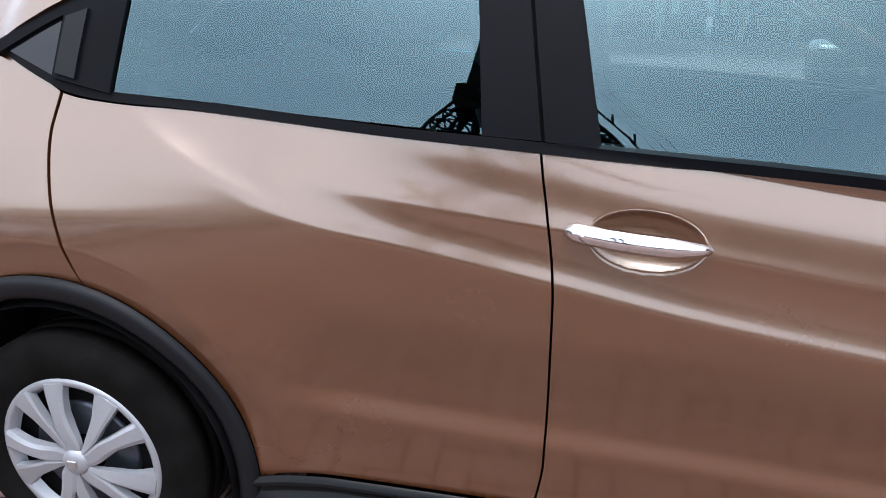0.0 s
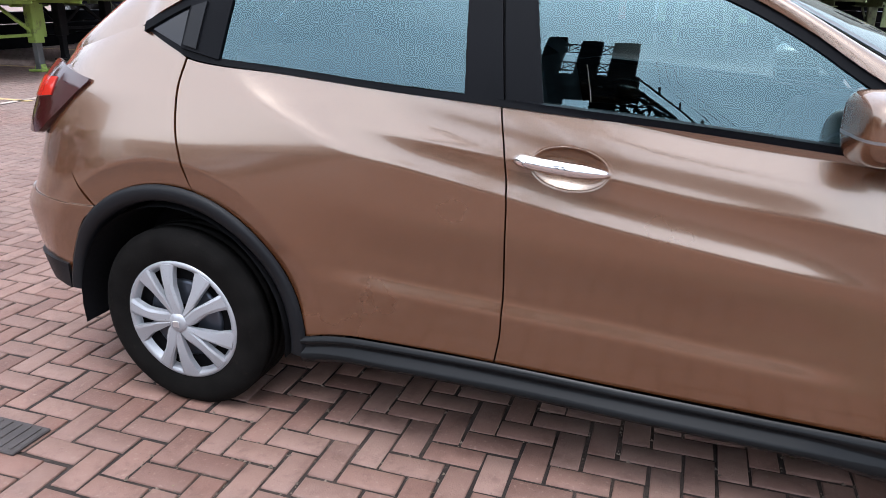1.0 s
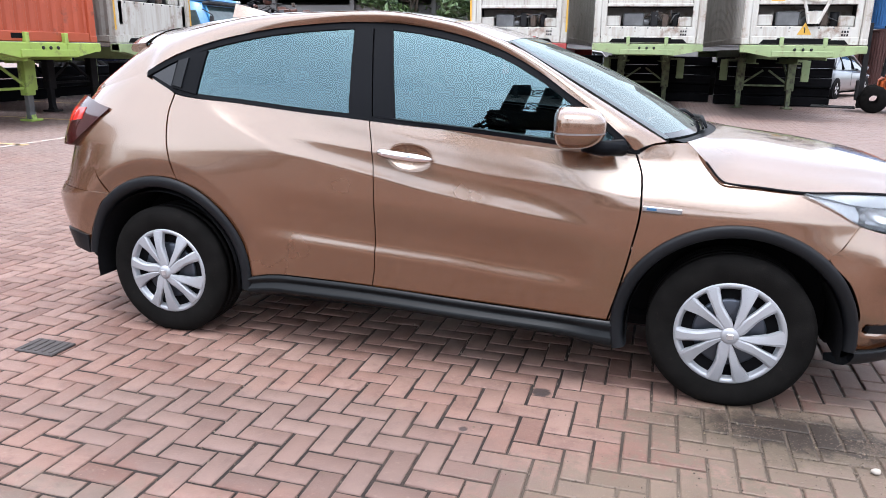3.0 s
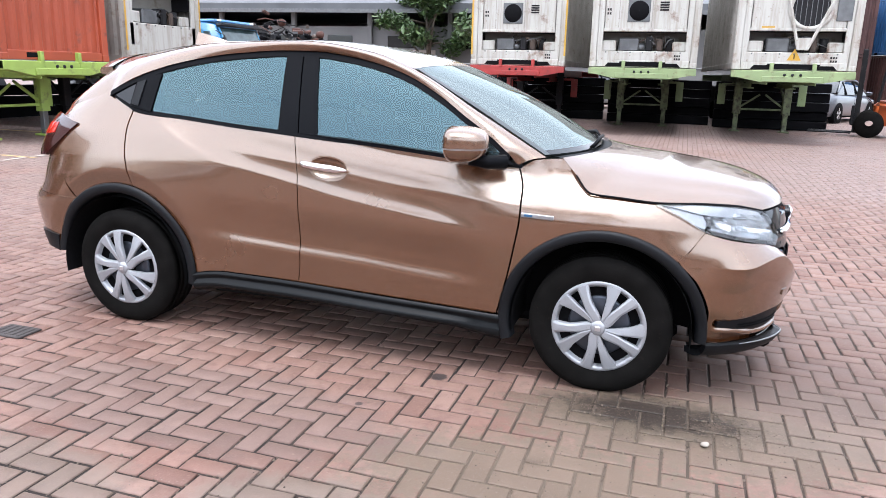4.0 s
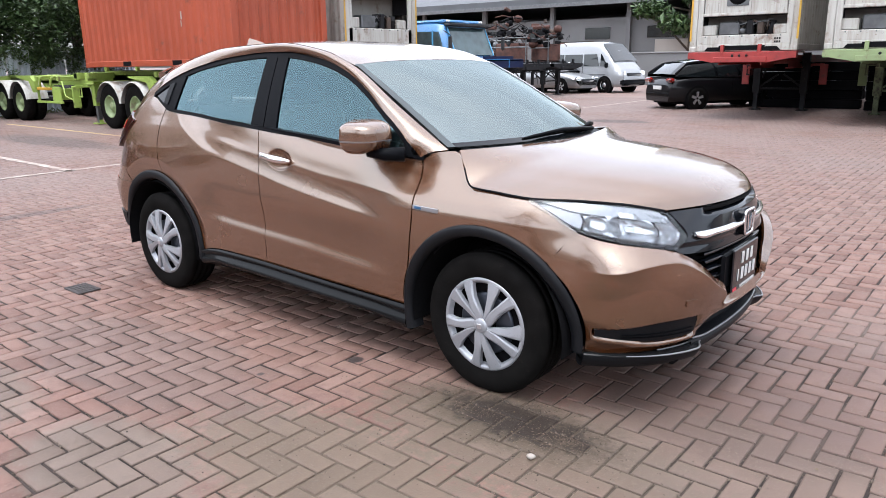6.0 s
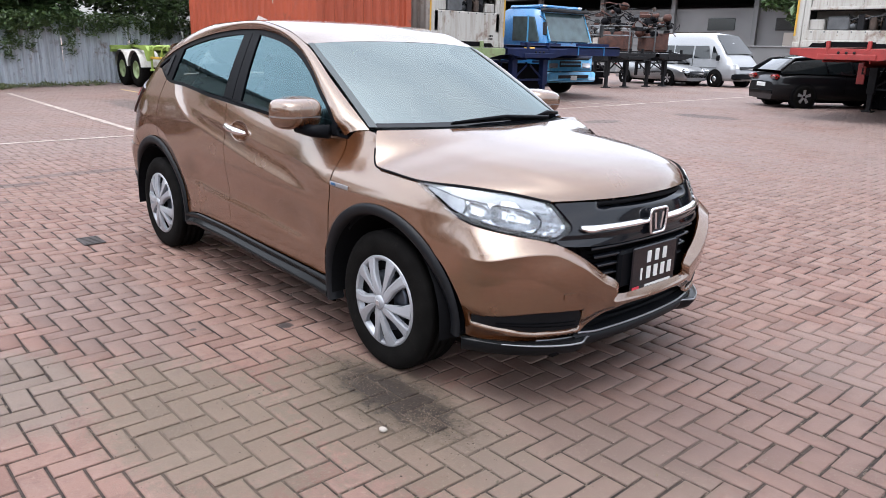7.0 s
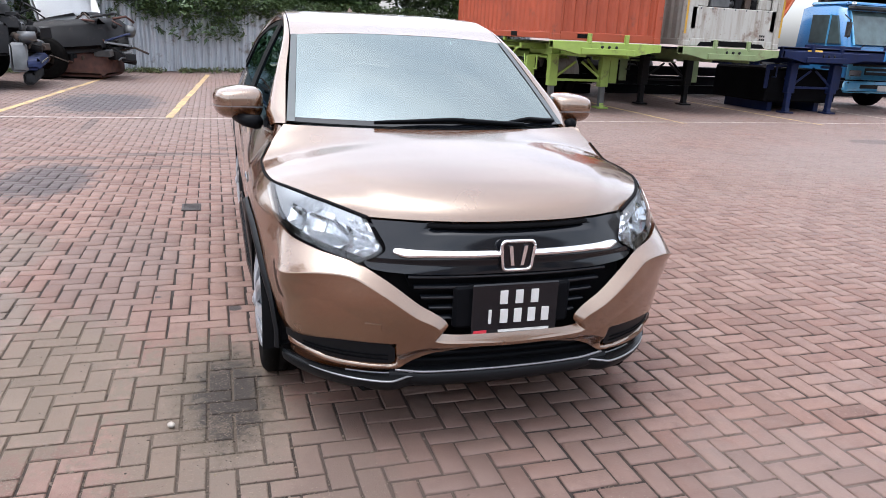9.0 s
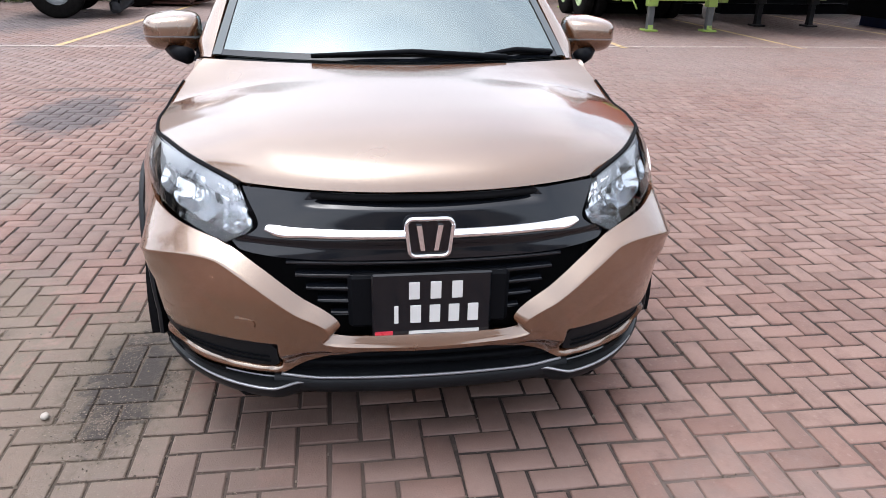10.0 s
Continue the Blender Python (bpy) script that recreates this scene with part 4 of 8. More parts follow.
# middle of the nose: grille, emblem, plate, lower intake
gr = MB()
gr.prism([(-.39, .672), (-.36, .60), (-.30, .52), (-.25, .475), (-.12, .452), (.12, .452), (.25, .475), (.30, .52), (.36, .60), (.39, .672)], 'x', 1.98, 2.02)
grille = part("grille", gr, VOID, car, "black slatted grille")
for i in range(5):
    zz = .655 - .040 * i
    half = [.385, .362, .335, .305, .27][i]
    ys = np.linspace(-half, half, 25)
    row = [[(2.116 - .22 * y * y - .012 * i * .3 + dx, y, zz + dz) for dx, dz in ((-.035, -.007), (0, -.006), (.004, 0), (0, .007), (-.035, .008))] for y in ys]
    part("grille_slat", MB(True).grid(row), GLOSSBLACK, grille)
    rim = [(2.119 - .22 * y * y, y, zz + .006) for y in ys]
    part("slat_edge", MB(True).tube(rim, .0012, 5), GLOSSBLACK, grille)
EC = Vector((2.141, 0.0, .737))


def rsq(w0, w1, h, r, n=6):
    """Rounded trapezium outline: half-widths below and above, half-height, corner radius."""
    out = []
    for (cx, cy, a0) in ((w1 - r, h - r, 0), (-w1 + r, h - r, 90), (-w0 + r, -h + r, 180), (w0 - r, -h + r, 270)):
        out += [(cx + r * math.cos(radians(a0 + 90 * i / n)), cy + r * math.sin(radians(a0 + 90 * i / n))) for i in range(n + 1)]
    return out


base = MB()
base.prism([(a, b + EC.z) for a, b in rsq(.058, .066, .056, .02)], 'x', 2.09, 2.136)
emb = part("front_emblem", base, GLOSSBLACK, car, "chrome-ringed maker's emblem")
ringp = [(2.140, a, b + EC.z) for a, b in rsq(.055, .063, .053, .018)]
part("emblem_ring", MB(True).tube(ringp + [ringp[0], ringp[1]], .0065, 8), BRIGHT, emb, "chrome emblem ring")
for sg in (-1, 1):
    part("emblem_mark", MB().prism([(sg * .036, .036 + EC.z), (sg * .022, .036 + EC.z), (sg * .012, -.036 + EC.z), (sg * .024, -.036 + EC.z)], 'x', 2.133, 2.144), BRIGHT, emb, "plain chrome emblem bar")
npl = part("number_plate", MB().box((2.132, .010, .536), (.012, .335, .192), .005), GLOSSBLACK, car, "black number plate with white bars")
part("plate_surround", MB().box((2.104, .006, .542), (.03, .455, .165), .012), TRIM, npl, "black plate holder")
for i in range(3):
    part("plate_bar", MB().box((2.140, -.052 + .060 * i + .012, .581), (.003, .030, .052), .001), WHITEBAR, npl)
for i in range(5):
    part("plate_bar", MB().box((2.140, -.098 + .054 * i + .008, .509), (.003, .012 if i == 0 else .030, .054), .001), WHITEBAR, npl)
part("plate_footer", MB().box((2.1395, .045, .4515), (.002, .20, .009)), WHITEBAR, npl)
part("plate_footer_mark", MB().box((2.1395, -.125, .4515), (.002, .05, .012)), RED, npl)
low = MB()
low.prism([(-.46, .300), (-.40, .330), (-.30, .365), (-.18, .388), (0, .398), (.18, .388), (.30, .365), (.40, .330), (.46, .300), (.40, .268), (-.40, .268)], 'x', 1.98, 2.035)
part("lower_intake", low, VOID, car, "black lower air intake")
for i in range(3):
    zz = .375 - .026 * i
    hw = [.20, .33, .40][i]
    part("intake_slat", MB(True).grid([[(2.090 - .2 * y * y + dx, y, zz + dz) for dx, dz in ((-.03, -.004), (0, 0), (-.03, .004))] for y in np.linspace(-hw, hw, 21)]), TRIM, car)
chin = []
for y in np.linspace(-.44, .44, 41):
    e = sstep(.30, .44, abs(y))
    x0 = 2.112 - .19 * y * y
    z0 = .284 + .012 * e
    chin.append([(x0 - .10, y, z0 + .004), (x0 - .01, y, z0 + .003), (x0 + .004, y, z0 - .008), (x0 - .004, y, z0 - .040), (x0 - .05, y, z0 - .075), (x0 - .20, y, z0 - .09)])
part("chin", MB(True).grid(chin), CLAD, car, "dark chin spoiler")
part("chin_strip", MB(True).tube([(r[1][0] + .008, r[1][1], r[1][2] + .003) for r in chin[1:-1]], .0045, 8), GREYLINE, car, "satin silver chin strip")

# wipers and cowl
cowl = MB(True)
cowl.grid([[(1.165 + .055 * t - .17 * k * k, .640 * k, 1.046 + .012 * t * (1 - t)) for t in np.linspace(0, 1.3, 5)] for k in np.linspace(-1, 1, 31)])
part("cowl_panel", cowl, TRIM, car)
for p0, p1 in (((1.135, .42, 1.070), (1.165, -.32, 1.078)), ((1.02, .63, 1.076), (1.135, .30, 1.074))):
    a_, b_ = Vector(p0), Vector(p1)
    mid = (a_ + b_) / 2 + Vector((.012, 0, .018))
    wpr = part("wiper", MB(True).tube([a_, mid, b_], [.011, .010, .006], 8), TRIM, car, "black wiper")
    part("wiper_blade", MB().tube([a_ + Vector((-.01, 0, -.008)), mid + Vector((-.008, 0, -.016)), b_ + Vector((-.012, 0, -.006))], .006, 6), RUBBER, wpr)

# badges on the wings
for s in (-1, 1):
    yb = s * (float(half_width(1.0, .803)) + .004)
    part("wing_badge", MB().box((1.005, yb, .804), (.148, .006, .020), .003, Matrix.Rotation(radians(2.0), 3, 'Y')), GREYLINE, car, "satin wing badge")
    part("badge_inset", MB().box((.965, yb + s * .004, .8055), (.038, .003, .011), .001, Matrix.Rotation(radians(2.0), 3, 'Y')), BLUE, car, "blue badge inset")

# floor, interior
und = MB()
und.box((0, 0, .235), (3.3, 1.10, .07), .02)
und.box((0, 0, .26), (1.55, 1.62, .06), .02)
und.box((1.88, 0, .24), (.36, 1.10, .06), .02)
und.box((-1.85, 0, .27), (.36, 1.10, .06), .02)
part("floor_pan", und, VOID, car)
bulk = MB()
bulk.box((1.55, 0, .58), (.9, 1.02, .45), .03)
bulk.box((-1.55, 0, .60), (.6, 1.02, .5), .03)
bulk.box((0.05, .80, .62), (1.7, .03, .55))
bulk.box((0.05, -.80, .62), (1.7, .03, .55))
part("inner_shell", bulk, VOID, car)
dsh = MB(True)
dsh.grid([[(1.02 - .42 * t ** 1.4 - .12 * k * k, .68 * k, .98 + .035 * math.sin(math.pi * min(1, t * 1.2)) - .28 * t ** 5) for t in np.linspace(0, 1, 12)] for k in np.linspace(-1, 1, 17)])
part("dashboard", dsh, DASH, car)
part("steering_wheel", MB(True).tube([(.50 + .07 * math.sin(q) * .5, -.36 + .18 * math.cos(q), .93 + .165 * math.sin(q)) for q in np.linspace(0, 2 * math.pi, 33)], .014, 8).cyl((.50, -.36, .93), (.62, -.36, .90), .05, .04, 12).box((.51, -.36, .93), (.02, .30, .05), .008), DASH, car)
for y in (-.36, .36):
    st = part("front_seat", MB(True).box((.02, y, .60), (.52, .50, .16), .06), SEATCLOTH, car, "dark cloth front seat")
    part("seat_back", MB(True).box((-.27, y, .90), (.15, .48, .62), .06, Matrix.Rotation(radians(-14), 3, 'Y')), SEATCLOTH, st)
    part("headrest", MB(True).box((-.38, y, 1.27), (.09, .27, .18), .04, Matrix.Rotation(radians(-8), 3, 'Y')), SEATCLOTH, st)
rb = part("rear_seat", MB(True).box((-.78, 0, .62), (.5, 1.28, .16), .06), SEATCLOTH, car, "dark cloth rear bench")
part("seat_back", MB(True).box((-1.10, 0, .92), (.15, 1.26, .56), .06, Matrix.Rotation(radians(-20), 3, 'Y')), SEATCLOTH, rb)
for y in (-.42, .42):
    part("headrest", MB(True).box((-1.21, y, 1.22), (.08, .26, .12), .04), SEATCLOTH, rb)


# ---------------------------------------------------------------- wheels of the crossover
def crossover_wheel(x, s):
    w = part("wheel", MB(True).lathe([(.20, -.10), (.205, -.09), (.205, .10), (.20, .11)], (0, 0, 0), 'y', 40), VOID, car)
    w.matrix_basis = pose(x, s * .748, HUB_Z, 0, 0, 0 if s < 0 else 180)
    R = TYRE_R
    prof = [(.205, -.095), (.225, -.103), (.255, -.108), (.285, -.107), (.303, -.100), (R - .004, -.086)]
    tread = []
    for i in range(4):
        y0 = -.080 + .042 * i
        tread += [(R, y0), (R, y0 + .032), (R - .009, y0 + .034), (R - .009, y0 + .040)]
    prof += tread + [(R - .004, .090), (.300, .103), (.255, .108), (.205, .095)]
    ty = MB(True)
    ty.lathe(prof, (0, 0, 0), 'y', 72)
    ty.v = [(a, b, max(c, -HUB_Z + .002)) for a, b, c in ty.v]
    tyre = part("tyre", ty, RUBBER, w, "black tyre with worn dusty sidewall")
    part("wheel_dish", MB(True).lathe([(.001, -.072), (.10, -.070), (.19, -.060), (.205, -.085)], (0, 0, 0), 'y', 40), VOID, w)
    part("brake_disc", MB(True).lathe([(.05, -.076), (.13, -.078), (.14, -.074), (.14, -.06)], (0, 0, 0), 'y', 36), BRAKE, w)
    part("hubcap", MB(True).lathe([(.184, -.080), (.188, -.084), (.192, -.098), (.198, -.103), (.206, -.104), (.212, -.101), (.215, -.092)], (0, 0, 0), 'y', 60), HUBCAP, w, "silver plastic hubcap with five forked arms")
    turn0 = 57 if x > 0 else 43
    edge_l = pchip([(0, 16), (.22, 19), (.40, 20.5), (.60, 21.5), (.80, 24.5), (1, 27)])
    edge_r = pchip([(0, 60), (.14, 48), (.27, 35), (.42, 26.5), (.60, 22.5), (.80, 22.5), (1, 24)])
    slot = pchip([(0, 0), (.32, .3), (.40, 2.0), (.60, 5.0), (1, 7.2)])
    for i in range(5):
        for b, edge in ((1, edge_l), (-1, edge_r)):
            bl = MB()
            rows = []
            for k in np.linspace(0, 1, 15):
                r = .028 + .175 * k
                base_a = radians(72 * i + turn0)
                a_in, a_out = base_a + b * radians(float(slot(k))), base_a + b * radians(float(edge(k)))
                dome = -.121 + .013 * k ** 2 - .004 * math.sin(math.pi * k)
                row = []
                lift = .0035 if b > 0 else .0
                for f, d in ((-.02, .020), (.0, .004 - lift * .6), (.16, .0), (.72, .0010 + lift), (.94, .0065), (1.0, .024)):
                    q = a_in + (a_out - a_in) * f
                    row.append((r * math.cos(q), dome + d * (.35 + .65 * min(1, k * 2.2)), r * math.sin(q)))
                rows.append(row)
            bl.grid(rows)
            tip = rows[-1]
            bl.add(tip[1:5] + [(x_ * 1.02, y_ + .012, z_ * 1.02) for x_, y_, z_ in tip[1:5]], [(0, 1, 5, 4), (1, 2, 6, 5), (2, 3, 7, 6)])
            part("spoke", bl, HUBCAP, w)
    part("centre_cap", MB(True).lathe([(.001, -.131), (.020, -.130), (.030, -.126), (.036, -.118), (.038, -.10)], (0, 0, 0), 'y', 28), HUBCAP, w)
    part("cap_mark", MB().box((0, -.1325, 0), (.024, .003, .022), .002), SATIN, w)


for s in (-1, 1):
    for x in (AXF, AXR):
        crossover_wheel(x, s)


# ---------------------------------------------------------------- paving
def brick_material(name, pick):
    """Red clay pavers, each of its own shade, with grime, moss and the stains on the yard."""
    m, n, l, p = _nodes(name)
    geo = n.new("ShaderNodeNewGeometry")
    if pick == 'part':
        rnd = n.new("ShaderNodeObjectInfo").outputs["Random"]
    else:
        rnd = geo.outputs["Random Per Island"]
    ramp = n.new("ShaderNodeValToRGB")
    e = ramp.color_ramp.elements
    e[0].position, e[0].color = 0.0, (0.106, 0.054, 0.041, 1)
    e[1].position, e[1].color = 1.0, (0.197, 0.122, 0.099, 1)
    for q, c in ((0.3, (0.156, 0.083, 0.064)), (0.6, (0.180, 0.107, 0.085)), (0.8, (0.137, 0.078, 0.062))):
        k = e.new(q)
        k.color = (*c, 1)
    l.new(rnd, ramp.inputs["Fac"])
    pos = geo.outputs["Position"]

    def noise_tex(scale, detail, rough=0.6):
        t = n.new("ShaderNodeTexNoise")
        t.inputs["Scale"].default_value, t.inputs["Detail"].default_value, t.inputs["Roughness"].default_value = scale, detail, rough
        l.new(pos, t.inputs["Vector"])
        return t.outputs["Fac"]

    def ramped(fac, a, b):
        r = n.new("ShaderNodeMapRange")
        r.interpolation_type = 'SMOOTHSTEP'
        r.inputs["From Min"].default_value, r.inputs["From Max"].default_value = a, b
        l.new(fac, r.inputs["Value"])
        return r.outputs["Result"]

    def mixc(fac, a, b, mode='MIX'):
        mx = n.new("ShaderNodeMix")
        mx.data_type, mx.blend_type = 'RGBA', mode
        if isinstance(fac, float):
            mx.inputs[0].default_value = fac
        else:
            l.new(fac, mx.inputs[0])
        for i, q in ((6, a), (7, b)):
            if isinstance(q, tuple):
                mx.inputs[i].default_value = (*q, 1)
            else:
                l.new(q, mx.inputs[i])
        return mx.outputs[2]

    def mul(a, b):
        q = n.new("ShaderNodeMath")
        q.operation = 'MULTIPLY'
        for i, v in ((0, a), (1, b)):
            if isinstance(v, float):
                q.inputs[i].default_value = v
            else:
                l.new(v, q.inputs[i])
        return q.outputs[0]

    def blob(x, y, rx, ry, soft, grain=5.0):
        """1 inside an ellipse on the ground, ragged at its edge."""
        vm = n.new("ShaderNodeVectorMath")
        vm.operation = 'SUBTRACT'
        l.new(pos, vm.inputs[0])
        vm.inputs[1].default_value = (x, y, 0)
        v2 = n.new("ShaderNodeVectorMath")
        v2.operation = 'DIVIDE'
        l.new(vm.outputs[0], v2.inputs[0])
        v2.inputs[1].default_value = (rx, ry, 100)
        ln = n.new("ShaderNodeVectorMath")
        ln.operation = 'LENGTH'
        l.new(v2.outputs[0], ln.inputs[0])
        ad = n.new("ShaderNodeMath")
        ad.operation = 'ADD'
        l.new(ln.outputs["Value"], ad.inputs[0])
        l.new(mul(noise_tex(grain, 8.0, .75), soft), ad.inputs[1])
        return ramped(ad.outputs[0], 0.95 + soft * .62, 0.70 + soft * .48)

    col = ramp.outputs["Color"]
    grime = noise_tex(0.55, 6.0)
    col = mixc(mul(ramped(grime, 0.42, 0.68), 0.45), col, (0.157, 0.101, 0.080))
    mott = noise_tex(9.0, 8.0, .7)
    col = mixc(mul(ramped(mott, 0.45, 0.70), 0.60), col, (0.084, 0.043, 0.033))
    spots = noise_tex(55.0, 4.0, .6)
    col = mixc(mul(ramped(spots, 0.58, 0.70), 0.6), col, (0.205, 0.140, 0.113))
    pits = noise_tex(95.0, 5.0, .7)
    col = mixc(mul(ramped(pits, 0.60, 0.72), 0.6), col, (0.045, 0.024, 0.018))
    dust = noise_tex(0.9, 9.0, .72)
    col = mixc(mul(ramped(dust, 0.53, 0.68), 0.42), col, (0.172, 0.124, 0.107))
    # greyer away from the crossover: dust, and grazing sheen put into the colour
    far_v, far_l = n.new("ShaderNodeVectorMath"), n.new("ShaderNodeVectorMath")
    far_v.operation, far_l.operation = 'SUBTRACT', 'LENGTH'
    l.new(pos, far_v.inputs[0])
    far_v.inputs[1].default_value = (1.2, -1.4, 0)
    l.new(far_v.outputs[0], far_l.inputs[0])
    col = mixc(mul(mul(ramped(far_l.outputs["Value"], 3.0, 10.0), ramped(noise_tex(0.35, 6.0), 0.25, 0.60)), 0.62), col, (0.168, 0.133, 0.121))
    # sandy, mossy wear in front of the front wheel, an oily patch in it, and older stains about the yard
    for x, y, rx, ry, sf, c, amt, gr in ((1.70, -1.12, .80, .36, 2.0, (0.100, 0.078, 0.056), .72, 20), (2.4, -.80, .8, .4, 1.8, (0.112, 0.084, 0.066), .65, 16), (1.25, -1.72, .78, .36, 2.0, (0.102, 0.081, 0.057), .72, 20),
                                         (.55, -2.2, .5, .3, 1.4, (0.104, 0.090, 0.072), .6, 9), (1.56, -1.02, .48, .22, 2.4, (0.066, 0.050, 0.033), .75, 18), (1.58, -1.00, .36, .13, 2.8, (0.014, 0.008, 0.005), .95, 13), (2.25, -.40, .62, .42, 1.5, (0.075, 0.050, 0.041), .55, 9), (1.9, .30, .5, .35, 1.5, (0.080, 0.054, 0.045), .4, 9),
                                         (2.7, .15, .9, .7, 1.3, (0.097, 0.063, 0.053), .5, 7), (2.9, 1.0, .7, .5, 1.3, (0.137, 0.099, 0.085), .5, 7), (-.3, -1.6, 1.1, .4, 1.2, (0.108, 0.076, 0.065), .5, 6), (-.6, -2.4, .6, .4, 1.4, (0.101, 0.090, 0.072), .5, 8),
                                         (-4.12, -2.7, .13, .8, .8, (0.046, 0.038, 0.036), .6, 7), (-4.35, -1.5, .13, .8, .8, (0.046, 0.038, 0.036), .6, 7), (-4.75, -.4, .14, .8, .8, (0.050, 0.040, 0.038), .55, 7), (-3.55, -1.9, .12, .7, .8, (0.055, 0.043, 0.040), .5, 7), (-6.9, -2.7, .8, .08, .8, (0.05, 0.04, 0.038), .5, 7),
                                         (-5.4, 9.9, .3, .6, 1.0, (0.05, 0.040, 0.038), .6, 5), (-2.95, -2.55, .85, .46, 2.0, (0.040, 0.034, 0.036), .8, 6), (-9.8, -2.85, 1.7, .95, 2.2, (0.044, 0.040, 0.046), .85, 3), (-11.5, -5.6, 2.2, .9, 2.0, (0.044, 0.040, 0.044), .7, 3), (-12.5, 3.2, 2.8, .6, 1.1, (0.054, 0.045, 0.043), .6, 2),
                                         (-4.9, 13.2, .9, .5, 1.1, (0.047, 0.036, 0.035), .7, 3), (.585, -.948, .045, .04, 1.3, (0.016, 0.010, 0.009), .95, 20), (.35, -1.35, .02, .02, 1.3, (0.022, 0.014, 0.013), .9, 20)):
        col = mixc(mul(blob(x, y, rx, ry, sf, float(gr)), amt), col, c)
    l.new(col, p.inputs["Base Color"])
    p.inputs["Specular IOR Level"].default_value = 0.42
    wet = n.new("ShaderNodeMapRange")
    wet.inputs["To Min"].default_value, wet.inputs["To Max"].default_value = 0.50, 0.80
    l.new(grime, wet.inputs["Value"])
    l.new(wet.outputs["Result"], p.inputs["Roughness"])
    b = n.new("ShaderNodeBump")
    b.inputs["Strength"].default_value, b.inputs["Distance"].default_value = 0.55, 0.004
    l.new(noise_tex(160.0, 4.0), b.inputs["Height"])
    l.new(b.outputs["Normal"], p.inputs["Normal"])
    return m


def joint_material(name, dark, pale, lo, hi):
    """Sand and grit between the pavers, dark with paler crumbs."""
    m, n, l, p = _nodes(name)
    pos = n.new("ShaderNodeNewGeometry").outputs["Position"]
    t1, t2, rp = n.new("ShaderNodeTexNoise"), n.new("ShaderNodeTexNoise"), n.new("ShaderNodeValToRGB")
    t1.inputs["Scale"].default_value, t1.inputs["Detail"].default_value, t1.inputs["Roughness"].default_value = 70.0, 6.0, 0.75
    t2.inputs["Scale"].default_value, t2.inputs["Detail"].default_value = 1.3, 5.0
    ad = n.new("ShaderNodeMath")
    ad.operation = 'ADD'
    for q, i in ((t1, 0), (t2, 1)):
        l.new(pos, q.inputs["Vector"])
        l.new(q.outputs["Fac"], ad.inputs[i])
    rp.color_ramp.elements[0].position, rp.color_ramp.elements[0].color = lo, (*dark, 1)
    rp.color_ramp.elements[1].position, rp.color_ramp.elements[1].color = hi, (*pale, 1)
    hv = n.new("ShaderNodeMath")
    hv.operation = 'MULTIPLY'
    hv.inputs[1].default_value = 0.5
    l.new(ad.outputs[0], hv.inputs[0])
    l.new(hv.outputs[0], rp.inputs["Fac"])
    # dust lies over the joints in drifts, and mud fills them where the bricks are stained
    dn = n.new("ShaderNodeTexNoise")
    dn.inputs["Scale"].default_value, dn.inputs["Detail"].default_value, dn.inputs["Roughness"].default_value = 0.9, 9.0, .72
    l.new(pos, dn.inputs["Vector"])
    dr = n.new("ShaderNodeMapRange")
    dr.inputs["From Min"].default_value, dr.inputs["From Max"].default_value, dr.inputs["To Max"].default_value = .52, .68, .50
    l.new(dn.outputs["Fac"], dr.inputs["Value"])
    last = rp.outputs["Color"]
    facs = [(dr.outputs["Result"], (0.120, 0.086, 0.072))]
    for x, y, rx, ry, c in ((1.60, -1.10, .75, .38, (0.075, 0.056, 0.041)), (1.25, -1.70, .75, .36, (0.100, 0.076, 0.056)), (2.30, -.35, .60, .42, (0.058, 0.040, 0.032)), (2.5, 1.0, .7, .5, (0.105, 0.078, 0.066))):
        va, vb, vl, mr = n.new("ShaderNodeVectorMath"), n.new("ShaderNodeVectorMath"), n.new("ShaderNodeVectorMath"), n.new("ShaderNodeMapRange")
        va.operation, vb.operation, vl.operation = 'SUBTRACT', 'DIVIDE', 'LENGTH'
        va.inputs[1].default_value, vb.inputs[1].default_value = (x, y, 0), (rx, ry, 100)
        l.new(pos, va.inputs[0])
        l.new(va.outputs[0], vb.inputs[0])
        l.new(vb.outputs[0], vl.inputs[0])
        su = n.new("ShaderNodeMath")
        su.operation = 'ADD'
        l.new(vl.outputs["Value"], su.inputs[0])
        l.new(t2.outputs["Fac"], su.inputs[1])
        mr.inputs["From Min"].default_value, mr.inputs["From Max"].default_value, mr.inputs["To Max"].default_value = 1.65, 1.05, .85
        l.new(su.outputs[0], mr.inputs["Value"])
        facs.append((mr.outputs["Result"], c))
    for fac, c in facs:
        mx = n.new("ShaderNodeMix")
        mx.data_type = 'RGBA'
        l.new(fac, mx.inputs[0])
        l.new(last, mx.inputs[6])
        mx.inputs[7].default_value = (*c, 1)
        last = mx.outputs[2]
    l.new(last, p.inputs["Base Color"])
    p.inputs["Roughness"].default_value = 0.95
    b = n.new("ShaderNodeBump")
    b.inputs["Strength"].default_value, b.inputs["Distance"].default_value = 0.8, 0.006
    l.new(t1.outputs["Fac"], b.inputs["Height"])
    l.new(b.outputs["Normal"], p.inputs["Normal"])
    return m


